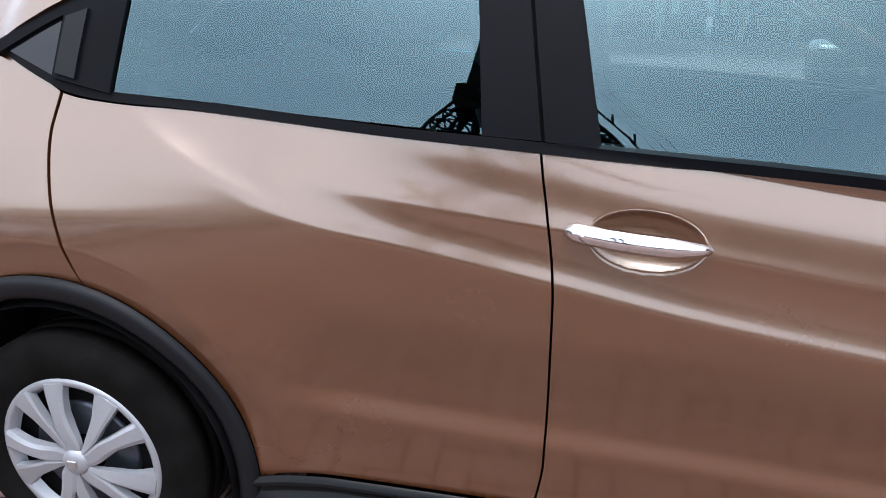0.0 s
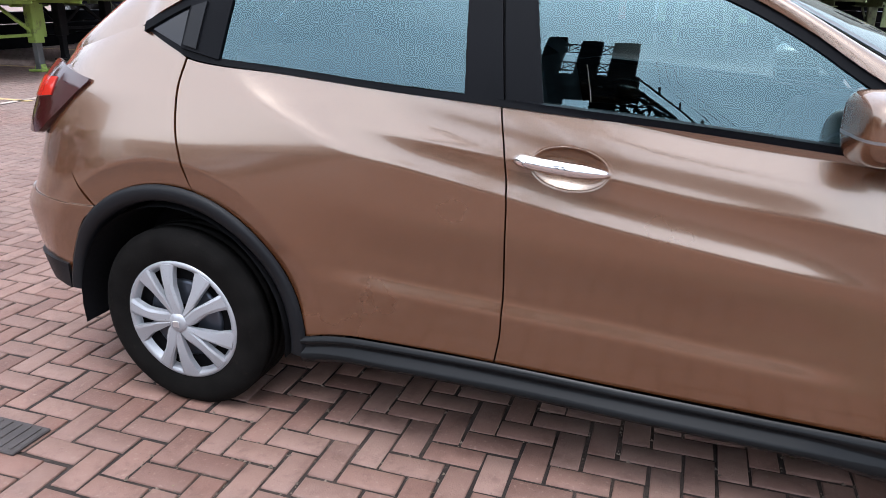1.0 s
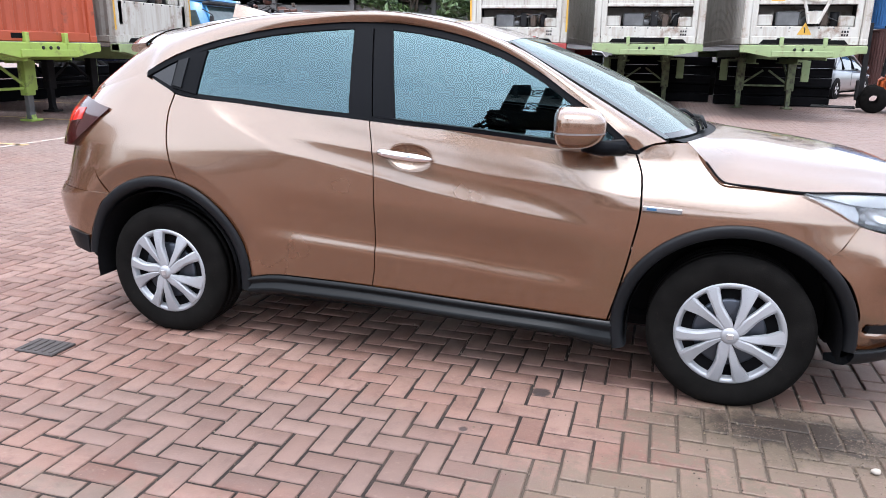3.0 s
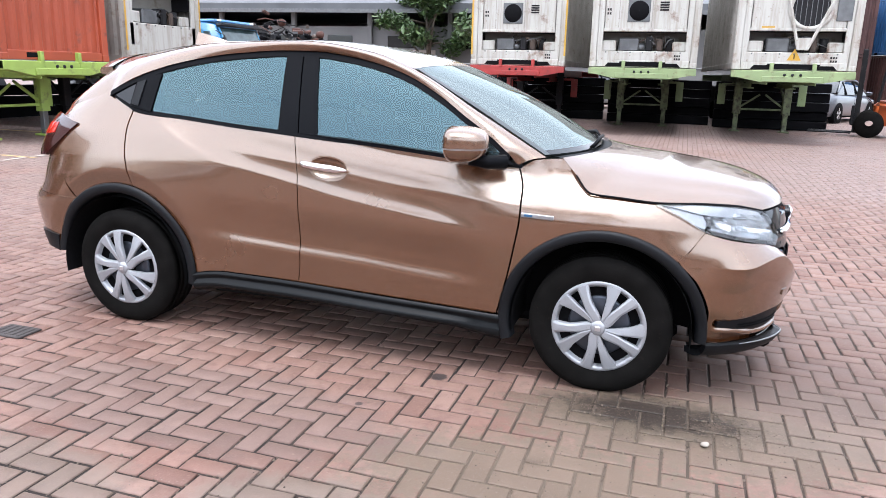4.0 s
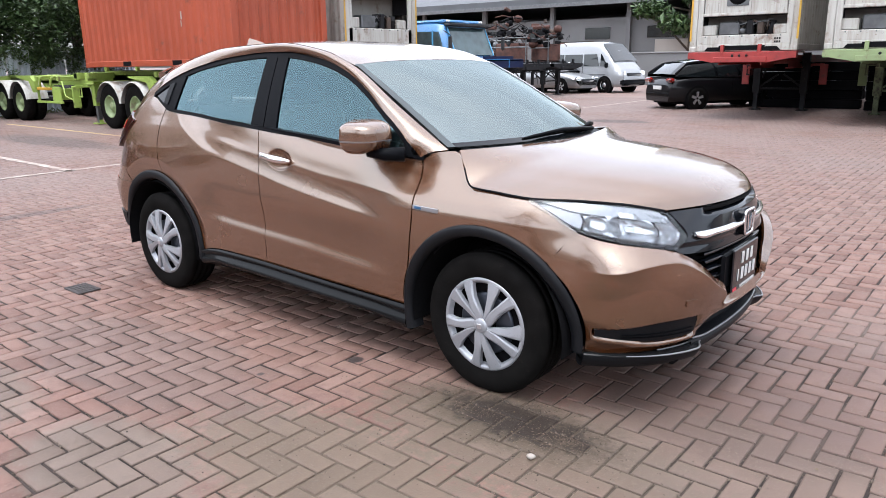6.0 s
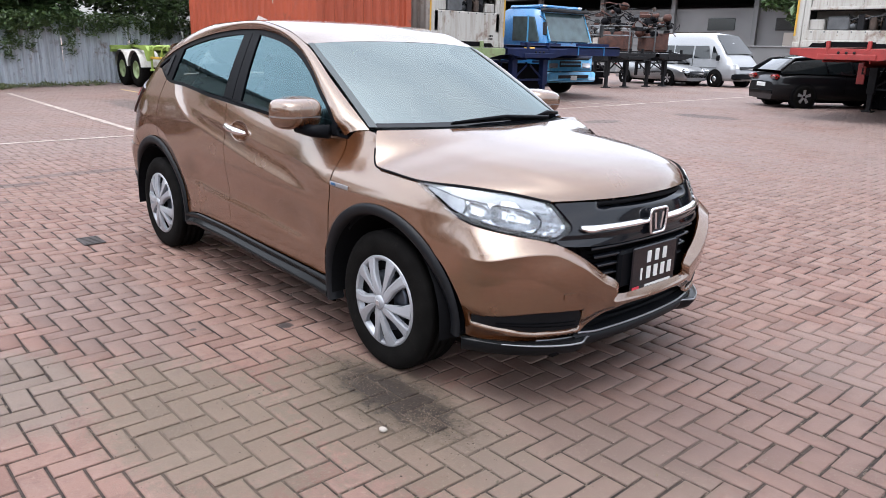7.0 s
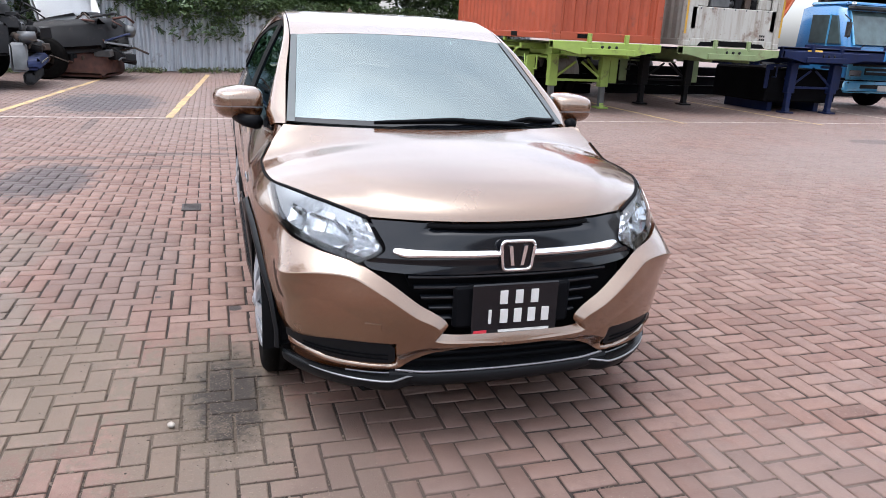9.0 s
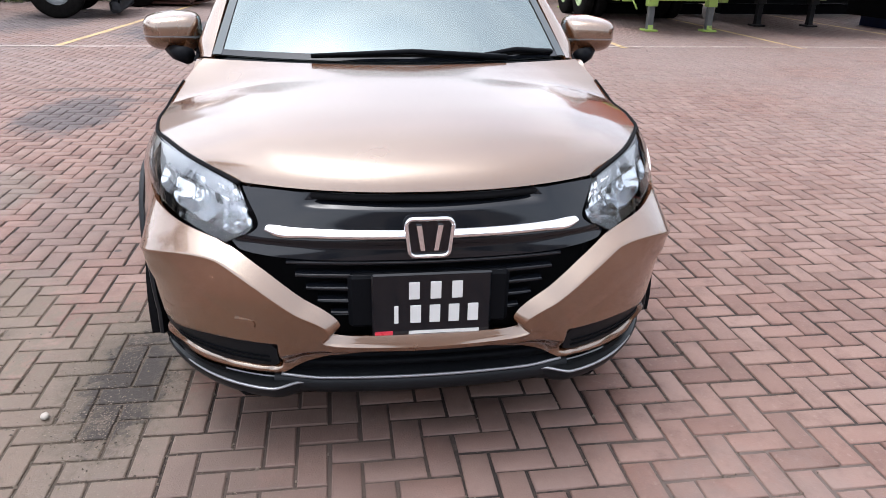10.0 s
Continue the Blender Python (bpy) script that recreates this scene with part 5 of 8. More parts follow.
JOINT = joint_material("joint_sand", (0.010, 0.0055, 0.004), (0.085, 0.058, 0.043), .48, .72)
# paler, flatter copy of the joint sand for ground far from the car
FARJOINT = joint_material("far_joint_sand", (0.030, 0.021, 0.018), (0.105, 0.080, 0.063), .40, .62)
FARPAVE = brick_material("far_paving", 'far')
BRICK_STUFF = brick_material("clay_brick_field", 'field')
BRICK_PART = brick_material("clay_brick", 'part')
BL, BW, BJ, BT = 0.1964, 0.0982, 0.0108, 0.0   # brick length and width with its joint, joint, turn of the bond in degrees

# the ground: one sheet out to the horizon, its middle let down by a joint's depth under the laid bricks
gx = [-900, -60, -24.0, -3.2, 13.0, 60, 900]
gy = [-900, -60, -8.0, 4.0, 24.0, 60, 900]
ground = MB()
gv = [[(x, y, -.0065) for y in gy] for x in gx]
ground.grid(gv)
gnd = new("ground", ground.done("ground"))
gnd.data.materials.append(JOINT)
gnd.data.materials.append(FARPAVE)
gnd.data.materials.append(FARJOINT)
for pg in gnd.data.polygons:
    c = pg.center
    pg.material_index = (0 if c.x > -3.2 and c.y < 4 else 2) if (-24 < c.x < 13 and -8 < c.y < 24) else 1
tagged(gnd, "red brick paved yard reaching the horizon", "ground", kind="structure")


def brick_mesh(name, sx, sy):
    hx, hy, b = sx / 2, sy / 2, .004
    vs = [(-hx, -hy, -.012), (hx, -hy, -.012), (hx, hy, -.008), (-hx, hy, -.012), (-hx, -hy, -.003), (hx, -hy, -.003), (hx, hy, -.003), (-hx, hy, -.003),
          (-hx + b, -hy + b, 0), (hx - b, -hy + b, 0), (hx - b, hy - b, 0), (-hx + b, hy - b, 0)]
    fs = [(8, 9, 10, 11)] + [(i, (i + 1) % 4, 4 + (i + 1) % 4, 4 + i) for i in range(4)] + [(4 + i, 4 + (i + 1) % 4, 8 + (i + 1) % 4, 8 + i) for i in range(4)]
    return vs, fs


def lay(x0, x1, y0, y1):
    u = BW
    ct, st_ = math.cos(radians(BT)), math.sin(radians(BT))
    res = []
    R = max(abs(x0), abs(x1)) + max(abs(y0), abs(y1))
    N = int(R / u) + 4
    for i in range(-N, N):
        for j in range(-N, N):
            # unit cell rows: a lying brick covers (i, j), (i + 1, j) where (i - j) % 4 == 0, a standing one (i, j), (i, j + 1) where (i - j) % 4 == 2
            q = (i - j) % 4
            if q == 0:
                cx, cy, t = (i + 1.0) * u, (j + .5) * u, 0
            elif q == 3:
                cx, cy, t = (i + .5) * u, (j + 1.0) * u, 1
            else:
                continue
            X, Y = cx * ct - cy * st_ + .053, cx * st_ + cy * ct + .001
            if x0 < X < x1 and y0 < Y < y1:
                res.append((X, Y, t))
    return res

# ---------------------------------------------------------------- yard materials
ORANGE = surf("orange_container_paint", (0.3024, 0.0540, 0.0202), 0.55, var=0.12, scale=1.2, fine=90, bump=0.1, dirt=(0.1440, 0.0396, 0.0216), dirt_amt=0.10)


def streaked(name, col, stain, rust, rough=0.55):
    """Old container paint: grime running down in streaks, rust in ragged patches."""
    m, n, l, p = _nodes(name)
    co, mp = n.new("ShaderNodeTexCoord"), n.new("ShaderNodeMapping")
    mp.inputs["Scale"].default_value = (9.0, 9.0, 0.7)
    l.new(co.outputs["Object"], mp.inputs["Vector"])
    out = None
    for vec, sc, det, lo, hi, c, amt in ((mp.outputs["Vector"], 1.0, 8.0, .44, .70, stain, .85), (co.outputs["Object"], 2.6, 9.0, .56, .69, rust, .85), (co.outputs["Object"], 14.0, 6.0, .62, .70, rust, .5)):
        t, mr, mx = n.new("ShaderNodeTexNoise"), n.new("ShaderNodeMapRange"), n.new("ShaderNodeMix")
        t.inputs["Scale"].default_value, t.inputs["Detail"].default_value, t.inputs["Roughness"].default_value = sc, det, .65
        mr.inputs["From Min"].default_value, mr.inputs["From Max"].default_value, mr.inputs["To Max"].default_value = lo, hi, amt
        mx.data_type = 'RGBA'
        l.new(vec, t.inputs["Vector"])
        l.new(t.outputs["Fac"], mr.inputs["Value"])
        l.new(mr.outputs["Result"], mx.inputs[0])
        if out is None:
            mx.inputs[6].default_value = (*col, 1)
        else:
            l.new(out, mx.inputs[6])
        mx.inputs[7].default_value = (*c, 1)
        out = mx.outputs[2]
    l.new(out, p.inputs["Base Color"])
    p.inputs["Roughness"].default_value = rough
    return m


WHITE = streaked("dirty_white_container_paint", (0.40, 0.392, 0.36), (0.235, 0.205, 0.165), (0.13, 0.062, 0.032))
GREYSIDE = surf("weathered_grey_side", (0.2376, 0.2232, 0.2016), 0.6, var=0.2, scale=1.5, dirt=(0.1440, 0.1080, 0.0792), dirt_amt=0.2)
# darker green for the legs: their shade is put into it, with dirt
LIMESHADED = surf("dirty_shaded_green_steel", (0.115, 0.140, 0.070), 0.65, var=0.3, scale=4.0, fine=80, dirt=(0.040, 0.036, 0.026), dirt_amt=0.5)
LIME = surf("lime_green_steel", (0.2592, 0.3600, 0.0720), 0.55, var=0.15, scale=2.0, fine=80, dirt=(0.1152, 0.1080, 0.0504), dirt_amt=0.22)
LIMEPALE = surf("faded_green_steel", (0.205, 0.265, 0.125), 0.6, var=0.18, scale=2.0, dirt=(0.1440, 0.1224, 0.0720), dirt_amt=0.25)
REDSTEEL = surf("red_steel", (0.2592, 0.0252, 0.0216), 0.5, var=0.2, dirt=(0.0864, 0.0288, 0.0216), dirt_amt=0.2)
BLUESTEEL = surf("navy_steel", (0.0055, 0.0125, 0.0520), 0.50, var=0.2, dirt=(0.020, 0.022, 0.036), dirt_amt=0.15, spec=0.3)
CABBLUE = surf("bright_blue_cab_paint", (0.026, 0.155, 0.360), 0.30, var=0.1, bump=0.03, coat=0.5)
SKYBLUE = surf("sky_blue_cab_paint", (0.075, 0.300, 0.520), 0.35, var=0.15, bump=0.03, coat=0.3, dirt=(0.05, 0.09, 0.12), dirt_amt=0.2)
BLACKSTEEL = surf("black_steel", (0.0085, 0.0085, 0.0098), 0.60, var=0.3, dirt=(0.040, 0.030, 0.025), dirt_amt=0.14, spec=0.22)
# near-black for dark steel, and for the shade blocks under the trailers
DARKSTEEL_SHADE = surf("dark_steel_and_shade", (0.0035, 0.0035, 0.0045), 0.75, var=0.4, spec=0.06)
RUST = surf("rusty_machinery", (0.0468, 0.0306, 0.0216), 0.7, var=0.45, scale=5, dirt=(0.0216, 0.0216, 0.0216), dirt_amt=0.3)
DARKRUST = surf("red_rust", (0.060, 0.020, 0.012), 0.75, var=0.4, scale=6)
GREYMETAL = surf("grey_machinery", (0.1188, 0.1228, 0.1267), 0.4, metal=0.5, var=0.25, scale=5)
YELLOW = surf("yellow_paint", (0.4464, 0.2592, 0.0288), 0.6, var=0.12)
LINEYELLOW = surf("worn_yellow_line", (0.4200, 0.3000, 0.1350), 0.75, var=0.25, fine=150, dirt=(0.2160, 0.1440, 0.1152), dirt_amt=0.5)
LINEWHITE = surf("worn_white_line", (0.3600, 0.3168, 0.2808), 0.75, var=0.2, fine=150, dirt=(0.2016, 0.1440, 0.1224), dirt_amt=0.6)
FENCEM = streaked("galvanised_fence_sheet", (0.40, 0.435, 0.475), (0.215, 0.225, 0.235), (0.13, 0.10, 0.075))
BEIGE = surf("beige_render", (0.3744, 0.3384, 0.3024), 0.85, var=0.06, scale=0.3, fine=30, bump=0.1)
GREYWALL = surf("grey_shed_wall", (0.1296, 0.1296, 0.1296), 0.8, var=0.15, scale=0.4)
PALEWALL = surf("pale_grey_wall", (0.15, 0.149, 0.149), 0.85, var=0.12, scale=0.5)
ROOFM = surf("dark_shed_roof", (0.0720, 0.0756, 0.0828), 0.6, var=0.2, scale=0.5)
BARK = surf("bark", (0.0792, 0.0612, 0.0468), 0.9, var=0.3, scale=8, bump=0.6)
CARGLASS = surf("dark_car_glass", (0.0086, 0.0108, 0.0122), 0.06, var=0.1, bump=0.0, coat=0.5, rvar=0.02)
PALEGLASS = surf("pale_cab_glass", (0.055, 0.085, 0.088), 0.08, var=0.3, bump=0.0, coat=0.15, rvar=0.02)
P_BLACK = car_paint("black_car_paint", (0.0040, 0.0040, 0.0050), 0.0, coat_ior=1.28)
P_BLACK.node_tree.nodes["Principled BSDF"].inputs["Specular IOR Level"].default_value = 0.12
P_SILVER = car_paint("silver_car_paint", (0.3024, 0.3096, 0.3168), 0.7)
P_WHITE = car_paint("white_car_paint", (0.40, 0.41, 0.42), 0.0)
P_VAN = car_paint("pale_silver_van_paint", (0.27, 0.28, 0.29), 0.1)
P_GREY = car_paint("grey_car_paint", (0.1152, 0.1224, 0.1368), 0.6)
LAMPRED = surf("red_lens", (0.2304, 0.0108, 0.0086), 0.12, bump=0.0, coat=0.6)
FORKORANGE = surf("orange_truck_paint", (0.4464, 0.0936, 0.0216), 0.45, var=0.12)
DARKBOX = surf("dark_brown_container_paint", (0.050, 0.018, 0.015), 0.6, var=0.2, dirt=(0.02, 0.012, 0.01), dirt_amt=0.2)
CBLUE = surf("blue_container_paint", (0.0216, 0.0936, 0.2376), 0.55, var=0.15)


def leaf_material(name, dark, light):
    m, n, l, p = _nodes(name)
    geo, ramp = n.new("ShaderNodeNewGeometry"), n.new("ShaderNodeValToRGB")
    ramp.color_ramp.elements[0].color, ramp.color_ramp.elements[1].color = (*dark, 1), (*light, 1)
    l.new(geo.outputs["Random Per Island"], ramp.inputs["Fac"])
    l.new(ramp.outputs["Color"], p.inputs["Base Color"])
    p.inputs["Roughness"].default_value = 0.5
    return m


LEAF = leaf_material("leaves", (0.0165, 0.0375, 0.0105), (0.0638, 0.1125, 0.0300))
VINE = leaf_material("vine_foliage", (0.018, 0.040, 0.011), (0.080, 0.125, 0.036))
WEED = leaf_material("weeds", (0.0375, 0.0600, 0.0150), (0.1200, 0.1275, 0.0450))


# ---------------------------------------------------------------- containers and chassis
def corrugated(x0, x1, z0, z1, pitch, depth, place):
    """A trapezoid-ribbed sheet; place(u, v, d) gives the point."""
    n = max(2, int(round((x1 - x0) / pitch)))
    p = (x1 - x0) / n
    us = []
    for i in range(n):
        us += [(x0 + p * (i + .0), 0), (x0 + p * (i + .30), 0), (x0 + p * (i + .5), depth), (x0 + p * (i + .80), depth)]
    us.append((x1, 0))
    b = MB()
    for k in range(len(us) - 1):
        (u0, d0), (u1, d1) = us[k], us[k + 1]
        b.add([place(u0, z0, d0), place(u1, z0, d1), place(u1, z1, d1), place(u0, z1, d0)], [(0, 1, 2, 3)])
    return b


def container(m, L, H, paint, side, label, reefer=False, mark=False, seed=0, bay=.37, bay_h=.44):
    """Box container: x = 0 is its front end, it reaches to x = -L; y centred; z = 0 its foot."""
    W = 2.44
    c = thing("shipping_container", label, "container", m)
    hw = W / 2
    for s in (-1, 1):
        part("side_wall", corrugated(-L + .12, -.12, .14, H - .10, .28, -.036, lambda u, v, d, s=s: (u, s * (hw - .010 + d), v)), side, c)
        part("bottom_rail", MB().box((-L / 2, s * (hw - .05), .08), (L - .3, .10, .13), .01), side, c)
        part("top_rail", MB().box((-L / 2, s * (hw - .04), H - .05), (L - .3, .08, .09), .01), side, c)
        for x in (-.08, -L + .08):
            part("corner_post", MB().box((x, s * (hw - .08), H / 2), (.15, .155, H - .22), .012), paint, c)
            if reefer and mark is True and x > -1:
                part("edge_strip", MB().box((x + .078, s * (hw - .025), H / 2), (.004, .045, H - .5)), YELLOW, c)
            for z in (.06, H - .06):
                part("corner_casting", MB().box((x, s * (hw - .085), z), (.178, .162, .118), .012), paint, c)
    part("roof_sheet", MB().box((-L / 2, 0, H - .03), (L - .2, W - .14, .03)), paint, c)
    part("floor", MB().box((-L / 2, 0, .13), (L - .2, W - .14, .06)), BLACKSTEEL, c)
    part("rear_wall", MB().box((-L + .06, 0, H / 2), (.05, W - .24, H - .2), .01), paint, c)
    part("front_sill", MB().box((-.08, 0, .085), (.13, W - .34, .16), .01), paint, c)
    part("front_header", MB().box((-.08, 0, H - .07), (.13, W - .34, .12), .01), paint, c)
    if not reefer:
        for sd in (-1, 1):
            for xk in (-L / 2 - 1.03, -L / 2 + 1.03):
                part("fork_pocket", MB().box((xk, sd * (hw - .002), .085), (.36, .012, .10), .004), VOID, c)
            part("side_marking", MB().box((-1.7, sd * (hw - .006), 1.02), (.035, .010, .16)).box((-1.72, sd * (hw - .006), .86), (.02, .010, .12)), WHITE, c, "white paint scrape")
        part("fork_pocket", MB().box((-.012, -.55, .09), (.012, .26, .08), .004), VOID, c)
        part("front_wall", corrugated(-hw + .14, hw - .14, .14, H - .10, .25, -.045, lambda u, v, d: (-.055 + d, u, v)), paint, c)
        return c
    rnd = random.Random(seed)
    top_ = bay + bay_h
    part("lower_panel", MB().box((-.06, 0, .16 + (bay - .16) / 2), (.05, W - .32, bay - .16), .012), paint, c)
    for s in (-1, 1):
        part("side_panel", MB().box((-.06, s * (hw - .22), 1.5), (.05, .13, 2.3), .012), paint, c)
        part("sill_slot", MB().prism([(s * .42, .012), (s * .86, .012), (s * .78, .10), (s * .50, .10)], 'x', -.025, -.010), VOID, c, "dark lifting slot")
    part("sill_slot", MB().box((-.012, 0, .075), (.016, 1.04, .11), .004), VOID, c, "long dark slot in the sill")
    part("machine_recess", MB().box((-.62, 0, bay + .9), (.04, W - .4, 1.9)), GREYSIDE, c)
    part("recess_floor", MB().box((-.34, 0, bay - .015), (.5, W - .4, .03)), GREYSIDE, c)
    part("recess_lining", MB().box((-.36, hw - .22, top_ - .2), (.46, .03, .4)).box((-.36, -hw + .22, top_ - .2), (.46, .03, .4)).box((-.36, 0, top_ + .01), (.46, W - .44, .03)), BLACKSTEEL, c)
    part("mid_rail", MB().box((-.05, 0, top_ + .03), (.06, W - .56, .07), .012), paint, c)
    part("mid_panel", MB().box((-.07, 0, top_ + .06 + (1.72 - top_ - .06) / 2), (.05, W - .60, 1.72 - top_ - .06), .012), paint, c)
    part("upper_panel", MB().box((-.09, 0, 2.22), (.05, W - .60, .96), .012), paint, c)
    for k, (y, w, h, mt) in enumerate(((-.80, .34, .24, paint), (-.34, .46, .30, GREYMETAL), (.12, .16, .34, BLACKSTEEL), (.36, .14, .28, RUST), (.80, .32, .22, paint))):
        part("machine_box", MB().box((-.26, y, bay + h / 2), (.30, w, h), .025), mt, c)
    for k in range(9):
        y0, y1 = rnd.uniform(-.6, .5), rnd.uniform(-.3, .7)
        part("pipe", MB(True).tube([(-.20, y0, bay + .06 + rnd.random() * .1), (-.12, (y0 + y1) / 2, bay + .24 + rnd.random() * .12), (-.18, y1, bay + .08 + rnd.random() * .26)], rnd.uniform(.009, .018), 6), rnd.choice([BLACKSTEEL, RUST, GREYMETAL]), c)
    part("compressor", MB(True).cyl((-.26, .58, bay), (-.26, .58, bay + .30), .09, n=16), BLACKSTEEL, c)
    part("compressor", MB(True).cyl((-.24, .02, bay + .10), (-.24, -.22, bay + .10), .085, n=14), GREYMETAL, c)
    for k in range(7):
        part("panel_bolt", MB().box((-.028, -.85 + k * .28, bay - .03), (.02, .030, .030), .006), GREYMETAL, c)
    zf = top_ + .46
    if mark == 'sign':
        fan = part("fan_ring", MB(True).lathe([(.36, -.01), (.38, .03), (.44, .03), (.46, -.01)], (-.035, .22, zf), 'x', 32), paint, c, "large white fan ring")
        part("fan_disc", MB(True).lathe([(.365, .012), (.20, .006), (.002, .010)], (-.045, .22, zf), 'x', 24), BLACKSTEEL, fan)
        for q in range(7):
            hh = math.sqrt(max(.0, .36 ** 2 - (-.30 + .10 * q) ** 2))
            part("fan_guard", MB().box((-.022, .22 - .30 + .10 * q, zf), (.008, .012, 2 * hh)), GREYMETAL, fan)
        part("strut", MB().tube([(-.015, -.26, zf + .3), (.0, .05, top_ - .38), (.0, .22, top_ - .38), (-.015, .70, zf + .3)], .035, 6), paint, c, "white strut frame")
        part("strut_foot", MB().prism([(.02, top_ - .37), (.25, top_ - .37), (.31, top_ - .14), (-.04, top_ - .14)], 'x', -.012, .012), paint, c)
        part("label_plate", MB().box((-.030, -.58, top_ + .06), (.006, .26, .07)), YELLOW, c, "yellow stencilled label plate")
        part("side_cover", MB().box((-.035, .86, zf + .05), (.03, .30, .62), .012), GREYMETAL, c)
    else:
        fan = part("fan_box", MB().box((-.040, -.16, zf), (.025, .50, .50), .01), GREYMETAL, c, "grey square fan surround")
        part("fan_disc", MB(True).lathe([(.225, -.006), (.215, .012), (.10, .004), (.06, .016), (.002, .018)], (-.026, -.16, zf), 'x', 28), VOID, fan)
        for q in range(4):
            part("vent_slat", MB().box((-.038, .40, zf + .02 + .055 * q), (.016, .20, .034), .004), BLACKSTEEL, c)
        part("panel_seam", MB().box((-.043, .14, zf), (.006, .012, .74)).box((-.043, -.60, zf), (.006, .012, .74)), GREYSIDE, c)
        for q in range(4):
            part("marking_bar", MB().box((-.042, -.86 + .055 * (q % 2), zf - .06 + .09 * (q // 2)), (.004, .038, .05)), BLACKSTEEL, c)
    for q in range(6):
        part("marking_bar", MB().box((-.032, .72 + .05 * (q % 3), .20 + .07 * (q // 3)), (.004, .034, .042)), BLACKSTEEL, c)
    if mark == 'sign':
        a = .140
        tri_ = [(-a, .205), (a, .205), (0, .205 + 1.75 * a)]
        part("warning_sign", MB().prism(tri_, 'x', -.036, -.029), YELLOW, c, "yellow warning triangle")
        part("sign_mark", MB().box((-.027, 0, .285), (.003, .02, .085)), BLACKSTEEL, c)
    return c


def dual_wheel(parent, x, y, r, rim, w=.52):
    """A pair of tyres on one hub, its outer face towards the sign of y."""
    s = 1 if y > 0 else -1
    for o in (0, -.30):
        yy = y + s * o
        prof = [(r * .52, -.11), (r * .62, -.125), (r * .86, -.125), (r * .97, -.105), (r, -.09), (r, .09), (r * .97, .105), (r * .86, .125), (r * .62, .125), (r * .52, .11)]
        t = MB(True).lathe(prof, (x, yy, r), 'y', 30)
        t.v = [(a, b, max(c, .001)) for a, b, c in t.v]
        wh = part("wheel", t, RUBBER, parent, "worn black truck tyre")
    rm = MB(True).lathe([(r * .53, .10), (r * .50, .12), (r * .46, .09), (r * .40, .02), (r * .24, .0), (r * .22, .05), (r * .12, .09), (.002, .095)], (x, 0, r), 'y', 24)
    rm.v = [(a, y + s * b, c) for a, b, c in rm.v]
    part("rim", rm, rim, wh)


